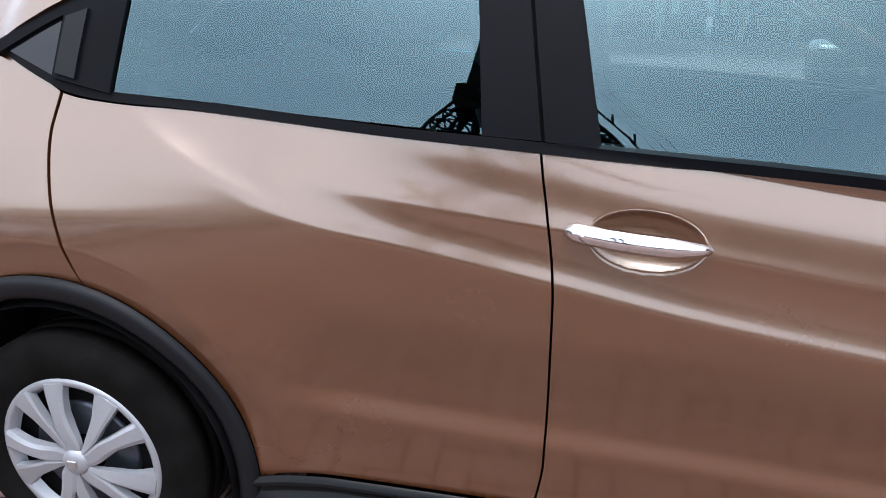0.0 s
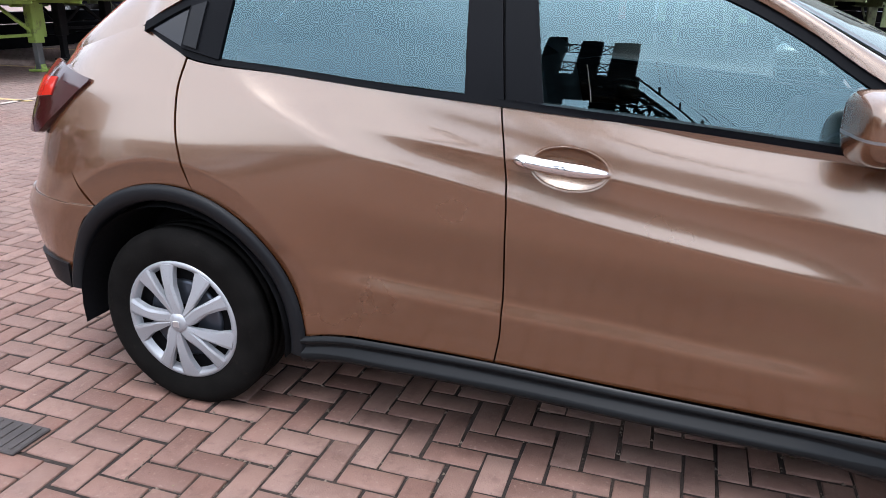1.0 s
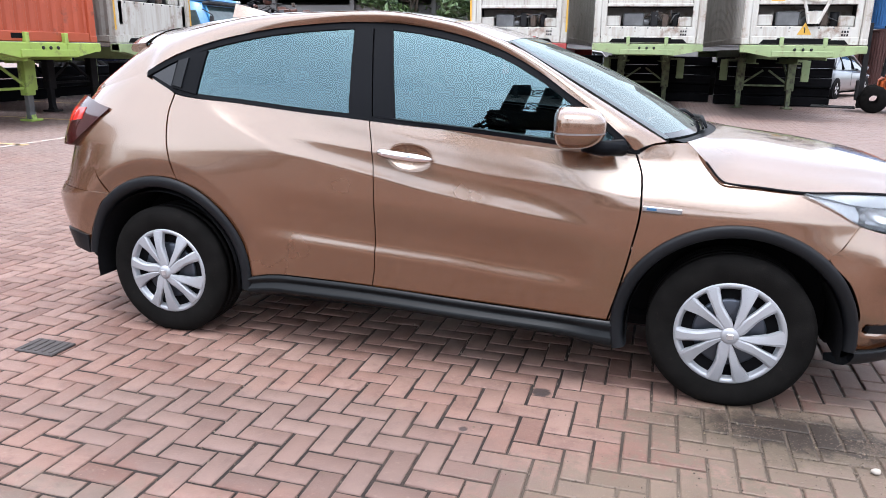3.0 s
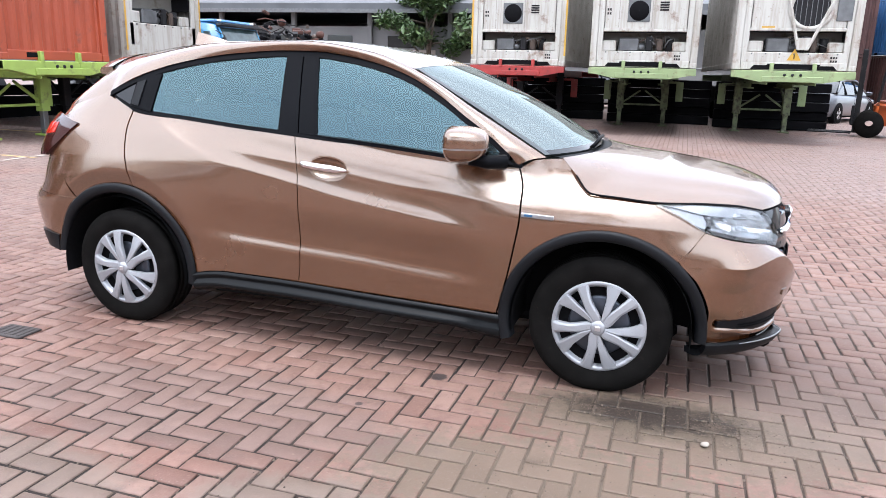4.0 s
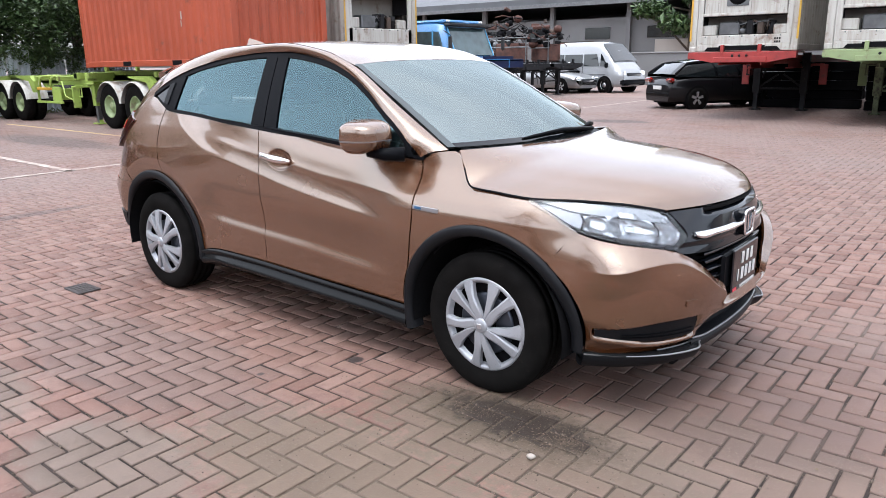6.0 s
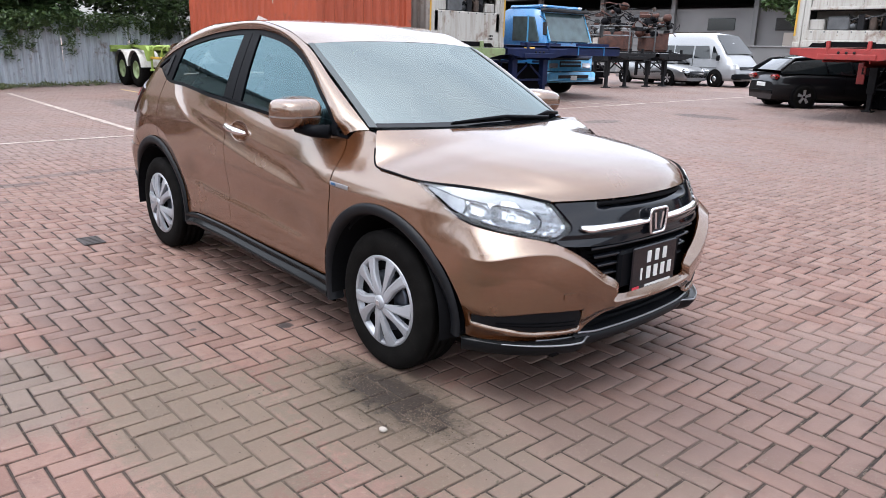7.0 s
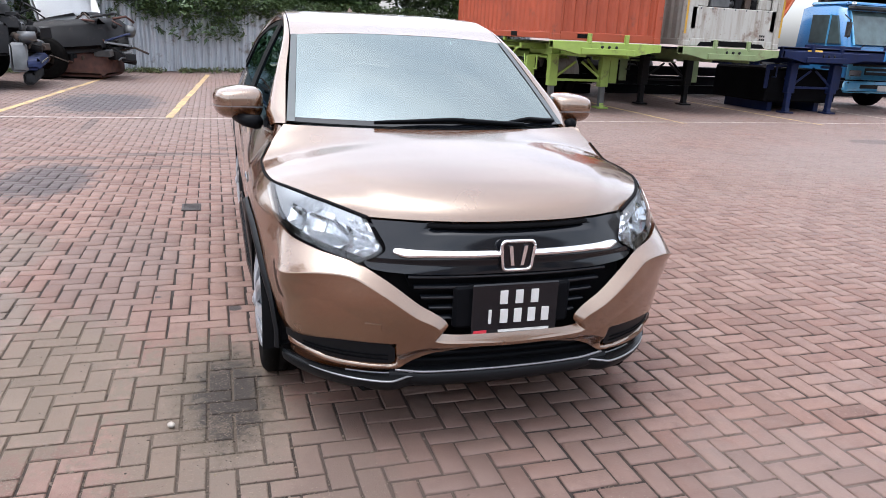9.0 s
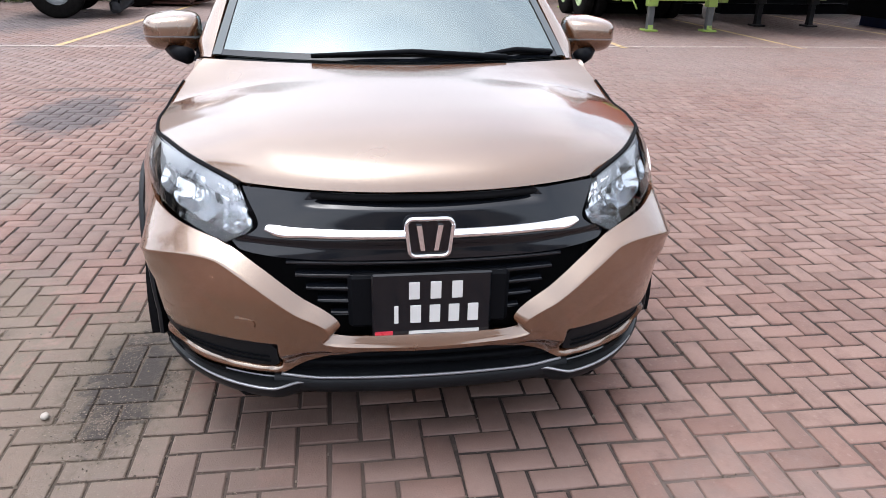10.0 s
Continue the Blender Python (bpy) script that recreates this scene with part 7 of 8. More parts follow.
    for y0 in (-.75, 0, .75):
        part("wiper", MB().tube([(.0, y0, 1.60), (-.10, y0 + .45, 1.86)], .012, 5), BLACKSTEEL, c)
    return c


blue_lorry(pose(-11.3, 16.05, 0))
chassis(pose(-9.6, 12.6, 0), 11.5, BLUESTEEL, "navy blue skeletal trailer with dark legs", 1.44, legs=.35)
bx_ = thing("steel_tank", "blackened steel box standing under a trailer deck", "steel box", pose(-11.2, 12.6, 0))
part("box_body", MB().box((0, 0, .62), (2.0, 2.1, .78), .04), DARKSTEEL_SHADE, bx_)
for y in (-.7, .7):
    part("box_foot", MB().box((0, y, .12), (1.6, .14, .24)), BLUESTEEL, bx_)
for k, (x, y) in enumerate(((-9.9, 12.6),)):
    dk = thing("deck_plate", "navy blue steel deck plate lying on a trailer", "deck", pose(x, y, 1.45))
    part("plate", MB().box((-.55, 1.25, .03), (1.6, 5.0, .06), .01), BLUESTEEL, dk)
    part("edge_beam", MB().box((.20, 1.25, -.06), (.10, 5.0, .26), .012), BLUESTEEL, dk)
    part("edge_beam", MB().box((-1.30, 2.45, -.06), (.10, 2.6, .26), .012), BLUESTEEL, dk)
    part("marker_lamp", MB(True).box((.262, -.35, -.03), (.02, .42, .09), .008), YELLOW, dk, "amber marker strip")
    for y0_ in (1.75, 2.95):
        part("pale_strip", MB().box((.256, y0_, -.06), (.012, .05, .24)), CABBLUE, dk, "pale blue painted strip")
    part("pale_strip", MB().box((.256, 2.35, .055), (.012, 1.2, .025)), CABBLUE, dk, "pale blue painted strip")
    part("plate_rib", MB().box((.1, .3, .09), (.06, 1.6, .08)).box((.1, 2.6, .10), (.06, 1.5, .10)), BLUESTEEL, dk)
hop = thing("steel_hopper", "orange steel hopper with sloping sides loaded on a navy trailer", "hopper", pose(-12.6, 12.6, 1.52))
HOPORANGE = surf("orange_hopper_paint", (0.42, 0.085, 0.022), 0.5, var=0.2, scale=2.0, dirt=(0.16, 0.05, 0.03), dirt_amt=0.25)
part("bin", MB().prism([(-.95, 0), (.62, 0), (1.75, 1.9), (-1.2, 1.9)], 'x', -3.6, 0), HOPORANGE, hop)
part("top_rim", MB().box((-1.8, .28, 1.94), (3.7, 3.1, .10), .02), HOPORANGE, hop)
for x_ in (-.02, -1.2, -2.4):
    part("stiffener", MB().tube([(x_ + .04, .66, .02), (x_ + .04, 1.79, 1.88)], .045, 6), HOPORANGE, hop)
part("worn_patch", MB().box((.006, .35, .55), (.008, .30, .16)), P_WHITE, hop, "pale worn patch")
for i, (x, y) in enumerate(((-12.9, 22.1), (-12.9, 24.9))):
    chassis(pose(x, y, 0), 11.0, BLACKSTEEL, "black skeletal trailer standing on its legs", 1.36, legs=.9)
rnd = random.Random(11)


def heap(parent, n, spread, centre, mats):
    """Loose pieces of machinery: plates, drums, pipes and brackets piled about a centre."""
    for k in range(n):
        p0 = Vector((centre[0] + rnd.uniform(-1, 1) * spread[0], centre[1] + rnd.uniform(-1, 1) * spread[1], centre[2] + abs(rnd.gauss(0, .45)) * spread[2]))
        mt, kind = rnd.choice(mats), rnd.random()
        turn = Matrix.Rotation(rnd.uniform(0, 3.1), 3, 'Z') @ Matrix.Rotation(rnd.gauss(0, .35), 3, 'X')
        if kind < .45:
            part("scrap_piece", MB().box(p0, (rnd.uniform(.12, .5), rnd.uniform(.08, .3), rnd.uniform(.06, .26)), .015, turn), mt, parent)
        elif kind < .65:
            d = turn @ Vector((rnd.uniform(.06, .16), 0, rnd.uniform(-.04, .04)))
            r_ = rnd.uniform(.06, .17)
            part("scrap_drum", MB(True).cyl(p0 - d, p0 + d, r_, r_ * rnd.uniform(.7, 1), 12), mt, parent)
        else:
            d, e = turn @ Vector((rnd.uniform(.2, .5), 0, 0)), Vector((rnd.gauss(0, .1), rnd.gauss(0, .1), rnd.uniform(.02, .25)))
            part("scrap_pipe", MB(True).tube([p0 - d, p0 + e, p0 + d], rnd.uniform(.012, .03), 5), mt, parent)


def scrap(m, label):
    c = thing("scrap_engine", label, "scrap machinery", m)
    part("block", MB(True).box((0, 0, .42), (1.1, .8, .72), .06), DARKRUST, c)
    part("sump", MB(True).box((.1, 0, .16), (.8, .5, .2), .04), BLACKSTEEL, c)
    part("skid", MB().box((0, .4, .03), (1.7, .12, .06)).box((0, -.4, .03), (1.7, .12, .06)), BLACKSTEEL, c)
    for s in (-1, 1):
        part("frame_post", MB().tube([(s * .85, -.55, .03), (s * .85, -.55, 1.0)], .03, 5), GREYMETAL, c)
    part("frame_rail", MB().tube([(-.9, -.55, .62), (.9, -.55, .62)], .028, 5).tube([(-.9, -.55, .98), (.9, -.55, .98)], .028, 5), GREYMETAL, c)
    heap(c, 34, (.85, .6, 1.0), (0, 0, .62), [RUST, DARKRUST, BLACKSTEEL, BLACKSTEEL, BLACKSTEEL, DARKSTEEL_SHADE, GREYMETAL])
    heap(c, 10, (.4, .4, .7), (0, 0, 1.1), [BLACKSTEEL, DARKSTEEL_SHADE, DARKRUST])


for x, y, rz in ((-13.9, 22.0, 10), (-16.0, 22.2, 60), (-14.0, 24.8, -20), (-16.2, 25.0, 35)):
    scrap(pose(x, y, 1.37, 0, 0, rz), "rusty engine and gearbox scrap on a black trailer")

# half-stripped white lorry by the fence
wl_ = thing("stripped_lorry", "white lorry cab with its dark front stripped bare", "lorry", pose(-12.9, -4.60, 0, 0, 0, 97))
part("cab", MB(True).box((-1.15, 0, 1.08), (1.5, 2.3, .66), .12), P_WHITE, wl_, "dirty white lower cab shell")
part("cab_roof", MB(True).box((-1.2, 0, 2.72), (1.5, 2.24, .22), .09), P_WHITE, wl_)
part("cab_rear_wall", MB().box((-1.9, 0, 2.0), (.06, 2.2, 1.3), .02), BLACKSTEEL, wl_)
part("dashboard", MB(True).box((-.62, 0, 1.48), (.5, 2.0, .26), .06), BLACKSTEEL, wl_)
for s in (-1, 1):
    for x0, x1 in ((-.46, -.62), (-1.25, -1.25), (-1.86, -1.86)):
        part("cab_post", MB(True).tube([(x0, s * 1.10, 1.36), (x1, s * 1.05, 2.66)], .055, 8), P_WHITE if x0 > -1 else BLACKSTEEL, wl_)
    part("seat", MB(True).box((-1.35, s * .55, 1.62), (.5, .5, .18), .06).box((-1.60, s * .55, 1.98), (.16, .5, .66), .06), BLACKSTEEL, wl_)
part("bumper", MB(True).box((.10, 0, .50), (.30, 2.3, .24), .07), BLUESTEEL, wl_, "loose blue bumper beam")
part("bumper_strip", MB().box((.262, 0, .54), (.012, 2.1, .035), .004), P_WHITE, wl_)
part("valance", MB(True).box((.02, 0, .22), (.22, 2.2, .24), .05), BLACKSTEEL, wl_)
heap(wl_, 30, (.30, .95, .7), (-.12, 0, .72), [BLACKSTEEL, BLACKSTEEL, GREYMETAL, RUST])
part("radiator", MB(True).box((-.20, .1, 1.0), (.25, 1.3, .6), .06), BLACKSTEEL, wl_)
for s in (-1, 1):
    part("chassis_rail", MB().box((-2.6, s * .42, .85), (5.0, .09, .24)), BLACKSTEEL, wl_)
    part("wheel", MB(True).lathe([(.25, -.14), (.44, -.14), (.5, -.10), (.5, .10), (.44, .14), (.25, .14)], (-1.0, s * 1.0, .5), 'y', 28), RUBBER, wl_)
    part("rim", MB(True).lathe([(.27, .13), (.22, .02), (.06, .0), (.05, .08), (.002, .08)] if s > 0 else [(.27, -.13), (.22, -.02), (.06, 0), (.05, -.08), (.002, -.08)], (-1.0, s * 1.0, .5), 'y', 20), GREYMETAL, wl_)
    dual_wheel(wl_, -4.2, s * 1.05, .5, GREYMETAL)

part("wheel_fairing", MB(True).box((-1.0, -1.08, .95), (1.5, .14, .62), .06), BLACKSTEEL, wl_, "dark dirty wheel fairing")
part("step_well", MB(True).box((-.12, -1.05, .62), (.30, .24, .55), .05), GREYMETAL, wl_, "dirty grey cab steps")
wk = thing("wrecked_cab", "wrecked dark lorry front with a loose white panel by the fence", "wreck", pose(-15.6, -4.4, 0, 0, 0, 78))
part("body", MB(True).box((.3, 0, .95), (1.9, 1.7, .75), .15, Matrix.Rotation(radians(-6), 3, 'Y')), BLACKSTEEL, wk)
part("tilted_cab", MB(True).box((-.30, .82, 2.00), (1.10, 1.5, 1.5), .14, Matrix.Rotation(radians(-13), 3, 'Y')), P_WHITE, wk, "white cab shell tilted back")
part("cab_window", MB(True).box((.30, .82, 2.22), (.05, 1.2, .60), .02, Matrix.Rotation(radians(-13), 3, 'Y')), CARGLASS, wk)
part("chassis_block", MB(True).box((.15, .1, .36), (1.9, 1.5, .62), .10), DARKRUST, wk, "rusty dark chassis and gearbox")
for s in (-1, 1):
    part("wheel", MB(True).lathe([(.25, -.14), (.42, -.14), (.47, -.10), (.47, .10), (.42, .14), (.25, .14)], (-.1, s * .92, .47), 'y', 28), RUBBER, wk)
part("axle", MB(True).cyl((.1, -.9, .45), (.1, .9, .45), .16, n=12), RUST, wk)
heap(wk, 46, (.75, .8, .95), (.70, -.25, .40), [BLACKSTEEL, BLACKSTEEL, BLACKSTEEL, GREYMETAL, GREYMETAL, DARKRUST, RUST])
for k in range(5):
    part("torn_sheet", MB(True).box((rnd.uniform(.6, 1.6), rnd.uniform(-1, .2), rnd.uniform(.7, 1.5)), (.55, .22, .04), .01, Matrix.Rotation(rnd.uniform(-.6, .6), 3, 'Y')), rnd.choice([GREYMETAL, BLACKSTEEL, BLUESTEEL]), wk)
# added near-black blocks: they stand for the shade under the bay row
for k, yy in enumerate((7.7, 10.9, 13.6, 16.3, 19.3, 22.4)):
    sb = thing("under_trailer_shade", "dark blocks added to stand for the shade under the trailers", "beams", pose(-14.2 - .3 * k, yy, 0))
    for j in range(3):
        part("beam", MB().box((.08 * (j % 2), 0, .15 + .27 * j), (.32, 2.55, .25), .02), DARKSTEEL_SHADE, sb)

# more added blocks for the deep shade beneath the far reefers
for k, (xx, yy) in enumerate(((-2.4, 20.2), (.8, 19.6), (3.9, 18.9))):
    sb = thing("under_trailer_shade", "dark blocks added to stand for the shade under the trailers", "beams", pose(xx, yy, 0))
    for j in range(5):
        part("beam", MB().box((0, .08 * (j % 2), .14 + .26 * j), (3.0, .32, .25), .02), DARKSTEEL_SHADE, sb)

# containers stacked far behind the forklift
for k, (x, y, z, mt, lab) in enumerate(((12.0, 33.0, 0, DARKBOX, "dark brown container at the foot of a stack"), (12.0, 33.0, 2.6, CBLUE, "blue container on top of a stack"), (8.4, 35.0, 0, DARKBOX, "dark brown container standing on the yard"), (8.4, 35.0, 2.6, DARKBOX, "dark brown container on top of another"))):
    container(pose(x, y, z, 0, 0, -80), 6.06, 2.6, mt, mt, lab)


# ---------------------------------------------------------------- fence, hedge, trees, buildings
F0, F1 = Vector((-15.4, -9.4, 0)), Vector((-24.6, 11.6, 0))
fd_ = (F1 - F0).normalized()
fn_ = Vector((fd_.y, -fd_.x, 0))
if fn_.x < 0:
    fn_ = -fn_
fence = thing("sheet_fence", "weathered corrugated metal sheet fence overgrown with vines", "fence")
flen = (F1 - F0).length
npan = int(flen / .82)
rnd = random.Random(21)
for i in range(npan):
    a = F0 + fd_ * (flen * i / npan)
    lean, h, low_ = rnd.gauss(0, .022), 1.95 + rnd.uniform(-.12, .10), rnd.uniform(0, .04)
    wob = rnd.gauss(0, .02)
    b = corrugated(0, flen / npan + .03, low_, h, .22, .07, lambda u, v, d, a=a, lean=lean, wob=wob: tuple(a + fd_ * (u + v * lean * .6) + fn_ * (d + v * lean + wob) + Vector((0, 0, v))))
    part("fence_sheet", b, FENCEM, fence)
for i in range(0, npan, 3):
    a = F0 + fd_ * (flen * i / npan) - fn_ * .08
    part("fence_post", MB().box((a.x, a.y, .95), (.07, .07, 1.9)), BLACKSTEEL, fence)


def leaves(mb, rng_, c, r, n, size, flat=.6):
    """Small folded leaves scattered through an uneven blob."""
    for _ in range(n):
        d = Vector((rng_.gauss(0, 1), rng_.gauss(0, 1), rng_.gauss(0, 1))).normalized() * (rng_.random() ** .45)
        p = Vector((c[0] + d.x * r[0], c[1] + d.y * r[1], c[2] + d.z * r[2]))
        a = Vector((rng_.gauss(0, 1), rng_.gauss(0, 1), rng_.gauss(0, flat))).normalized()
        b = a.cross(Vector((rng_.gauss(0, .5), rng_.gauss(0, .5), 1))).normalized()
        s_ = size * rng_.uniform(.6, 1.3)
        up = a.cross(b) * s_ * .18
        mb.add([p - a * s_, p + b * s_ * .42 + up, p + a * s_, p - b * s_ * .42 + up], [(0, 1, 2), (0, 2, 3)])


hedge = MB()
rg = random.Random(5)
for i in range(60):
    t = i / 59
    a = F0 + fd_ * (flen * t) - fn_ * rg.uniform(.2, 1.6)
    hh = 2.2 + .9 * math.sin(t * 11.7 + 1) * rg.random() + rg.uniform(-.2, .8) + 1.2 * t
    for _ in range(5):
        leaves(hedge, rg, (a.x + rg.gauss(0, .5), a.y + rg.gauss(0, .5), hh + rg.gauss(0, .45)), (.75, .75, .55), 190, .10)
hg = new("hedge", hedge.done("hedge"))
hg.data.materials.append(LEAF)
tagged(hg, "unkempt green hedge behind the sheet fence", "hedge", kind="stuff")
vine = MB()
for i in range(78):
    t = rg.random()
    a = F0 + fd_ * (flen * t) + fn_ * .10
    top_ = 1.95
    ln = rg.uniform(.3, 1.35) if rg.random() < .6 else rg.uniform(.15, .5)
    x_, y_ = a.x, a.y
    for k in range(int(ln / .12)):
        leaves(vine, rg, (x_ + rg.gauss(0, .10), y_ + rg.gauss(0, .12), top_ - k * .12), (.14, .20, .12), 26, .065)
for i in range(156):
    t = (i + rg.random()) / 156
    a = F0 + fd_ * (flen * t) + fn_ * .12
    drop = abs(math.sin(t * 27 + 2)) * .30 + rg.random() * .18
    for k in range(1 + int(drop / .14)):
        leaves(vine, rg, (a.x + rg.gauss(0, .08), a.y + rg.gauss(0, .10), 2.05 - k * .16), (.22, .26, .17), 34, .07)
vn = new("vines", vine.done("vines"))
vn.data.materials.append(VINE)
tagged(vn, "light green vines hanging over the sheet fence", "vines", kind="stuff")
weed = MB()
for i in range(150):
    t = rg.random()
    a = F0 + fd_ * (flen * t) + fn_ * rg.uniform(.05, .75)
    leaves(weed, rg, (a.x, a.y, .06), (.18, .22, .08), 22, .06, 1.0)
wd = new("weeds", weed.done("weeds"))
wd.data.materials.append(WEED)
tagged(wd, "low weeds and leaf litter along the fence foot", "weeds", kind="stuff")


def tree(x, y, h, spread, seed, label, n=26, leaf=.16, per=230, mat=None):
    rg_ = random.Random(seed)
    t = thing("tree", label, "tree", pose(x, y, 0))
    tr = MB(True)
    path = [Vector((0, 0, 0)), Vector((rg_.gauss(0, .1), rg_.gauss(0, .1), h * .22)), Vector((rg_.gauss(0, .2), rg_.gauss(0, .2), h * .45)), Vector((rg_.gauss(0, .3), rg_.gauss(0, .3), h * .7))]
    tr.tube(path, [h * .035, h * .027, h * .02, h * .008], 9)
    part("trunk", tr, BARK, t)
    cr = MB()
    for k in range(n):
        a, q = rg_.uniform(0, 2 * math.pi), rg_.random() ** .6
        z = h * rg_.uniform(.38, 1.0)
        sp = spread * (1 - abs(z / h - .62) * 1.1) * q
        c = Vector((math.cos(a) * sp, math.sin(a) * sp, z))
        if k % 3 == 0:
            s0 = path[1].lerp(path[3], rg_.random())
            part("limb", MB(True).tube([s0, (s0 + c) / 2 + Vector((0, 0, .2)), c], [h * .012, h * .008, h * .003], 6), BARK, t)
        leaves(cr, rg_, c, (spread * .30, spread * .30, spread * .22), per, leaf)
    part("crown", cr, mat or LEAF, t, kind="stuff")


tree(-23.5, 0.5, 6.0, 2.4, 1, "leafy green tree behind the sheet fence")
tree(-25.5, 4.5, 7.5, 3.2, 2, "tall leafy tree behind the sheet fence")
tree(-24.6, 9.5, 7.0, 3.2, 3, "tall leafy tree behind the containers")
tree(-19.4, -4.6, 4.6, 1.0, 4, "slim upright leafy tree against the beige wall", n=16, leaf=.13, per=170)
tree(-21.5, -9.5, 4.4, 2.0, 8, "low spreading tree behind the fence")
tree(-22.6, 1.6, 4.6, 2.2, 31, "leafy green tree crowding over the sheet fence", n=30, per=320)
tree(-23.2, 3.6, 5.4, 2.6, 32, "leafy green tree crowding over the sheet fence", n=34, per=320)
tree(-21.6, -1.6, 4.2, 1.8, 33, "leafy green tree crowding over the sheet fence", n=26, per=300)
tree(-9.5, 46.0, 9.5, 4.2, 5, "broad dark green tree beyond the parked cars", n=32, leaf=.26, per=260)
tree(-3.5, 48.0, 9.0, 4.0, 6, "broad dark green tree beyond the reefers", n=30, leaf=.26, per=240)
tree(-18.0, 52.0, 8.0, 3.6, 7, "green tree in front of the long shed", n=26, leaf=.26, per=220)

# beige building behind the fence
bb = thing("beige_building", "plain beige rendered building behind the hedge", "building", pose(-31.0, -9.0, 0, 0, 0, 18))
part("wall", MB().box((0, 0, 5.0), (8.0, 22.0, 10.0), .05), BEIGE, bb)
part("parapet", MB().box((0, 0, 10.1), (8.3, 22.3, .3), .04), GREYWALL, bb)
part("plinth", MB().box((0, 0, .3), (8.1, 22.1, .6)), GREYWALL, bb)

# long grey shed on the far side
sh_ = thing("long_shed", "long grey open-fronted shed with a dark roof", "building", pose(-24.0, 60.0, 0, 0, 0, 4))
part("back_wall", MB().box((0, 7.0, 3.2), (56.0, .3, 6.4)), GREYWALL, sh_)
part("side_wall", MB().box((27.9, 0, 3.2), (.3, 14.0, 6.4)), GREYWALL, sh_)
part("side_wall", MB().box((-27.9, 0, 3.2), (.3, 14.0, 6.4)), GREYWALL, sh_)
part("roof", MB().prism([(-8.2, 5.9), (-8.2, 6.5), (0, 8.2), (8.2, 6.5), (8.2, 5.9)], 'x', -28.5, 28.5), ROOFM, sh_)
part("gutter", MB().box((0, -8.25, 5.9), (57.0, .25, .3)), GREYMETAL, sh_)
for k in range(9):
    part("column", MB().box((-27 + k * 6.75, -7.0, 3.0), (.35, .35, 6.0)), GREYWALL, sh_)
part("front_wall", MB().box((0, -6.5, 2.4), (55.8, .2, 4.8)), PALEWALL, sh_, "pale grey front wall")
for k in range(10):
    part("shed_window", MB().box((-24 + k * 5.3, -6.63, 3.6), (2.2, .08, .9), .02), CARGLASS, sh_)
for k in range(6):
    part("shutter", MB().box((-22 + k * 8.6, -6.66, 1.5), (3.4, .12, 3.0), .02), BEIGE if k % 2 else RUST, sh_)

# low wall beyond the parked cars
wal = thing("yard_wall", "low grey concrete yard wall beyond the cars", "wall", pose(-14, 38.5, 0, 0, 0, 3))
part("wall", MB().box((0, 0, .9), (40, .2, 1.8), .02), GREYWALL, wal)
part("coping", MB().box((0, 0, 1.83), (40.1, .32, .08), .02), GREYWALL, wal)


# ---------------------------------------------------------------- behind the camera: lattice crane, cars, shed
def lattice(mb, p0, p1, w, bays, r=.05):
    p0, p1 = Vector(p0), Vector(p1)
    d = (p1 - p0).normalized()
    a = d.orthogonal().normalized()
    b = d.cross(a)
    cs = [a * w / 2 + b * w / 2, -a * w / 2 + b * w / 2, -a * w / 2 - b * w / 2, a * w / 2 - b * w / 2]
    for c in cs:
        mb.tube([p0 + c, p1 + c], r, 5)
    for k in range(bays):
        q0, q1 = p0.lerp(p1, k / bays), p0.lerp(p1, (k + 1) / bays)
        for i in range(4):
            mb.tube([q0 + cs[i], q1 + cs[(i + 1) % 4]], r * .6, 4)
            mb.tube([q0 + cs[i], q0 + cs[(i + 1) % 4]], r * .6, 4)


crane = thing("lattice_crane", "tall dark steel lattice crane with three counterweight boxes", "crane", pose(-2.7, -26.0, 0))
for x0, x1 in ((-1.5, -5.4), (1.5, 6.6)):
    leg = MB()
    lattice(leg, (x0, 0, 22.0), (x1, 0, 12.5), 1.1, 9, .11)
    part("raking_leg", leg, DARKSTEEL_SHADE, crane)
for x in (-1.4, 1.4):
    leg = MB()
    lattice(leg, (x, 0, 0), (x, 0, 20.6), 1.0, 14, .11)
    part("mast_leg", leg, DARKSTEEL_SHADE, crane)
part("deck", MB().box((0, 0, 21.6), (5.2, 2.4, 1.7), .06).box((-1.6, 0, 20.3), (1.5, 2.0, 1.1), .05).box((1.2, 0, 20.2), (1.1, 2.0, 1.2), .05), DARKSTEEL_SHADE, crane)
for x, w_, z1 in ((-1.75, .95, 28.6), (.05, 1.0, 28.1), (1.75, 1.25, 28.0)):
    part("counterweight_box", MB().box((x, 0, (22.4 + z1) / 2), (w_, 1.3, z1 - 22.4), .05), DARKSTEEL_SHADE, crane)
tie = MB()
lattice(tie, (-1.9, 0, 27.4), (1.9, 0, 27.2), .9, 5, .07)
lattice(tie, (-1.9, 0, 24.6), (1.9, 0, 24.4), .9, 5, .06)
part("tie_frame", tie, DARKSTEEL_SHADE, crane)
rail_ = MB()
for k in range(6):
    rail_.tube([(2.6, .8, 22.4), (7.4, .8, 12.8)] if k == 0 else [(2.6 + .9 * k, .8, 22.4 - 1.85 * k), (2.6 + .9 * k, .8, 23.4 - 1.85 * k)], .06, 5)
part("handrail", rail_, DARKSTEEL_SHADE, crane)
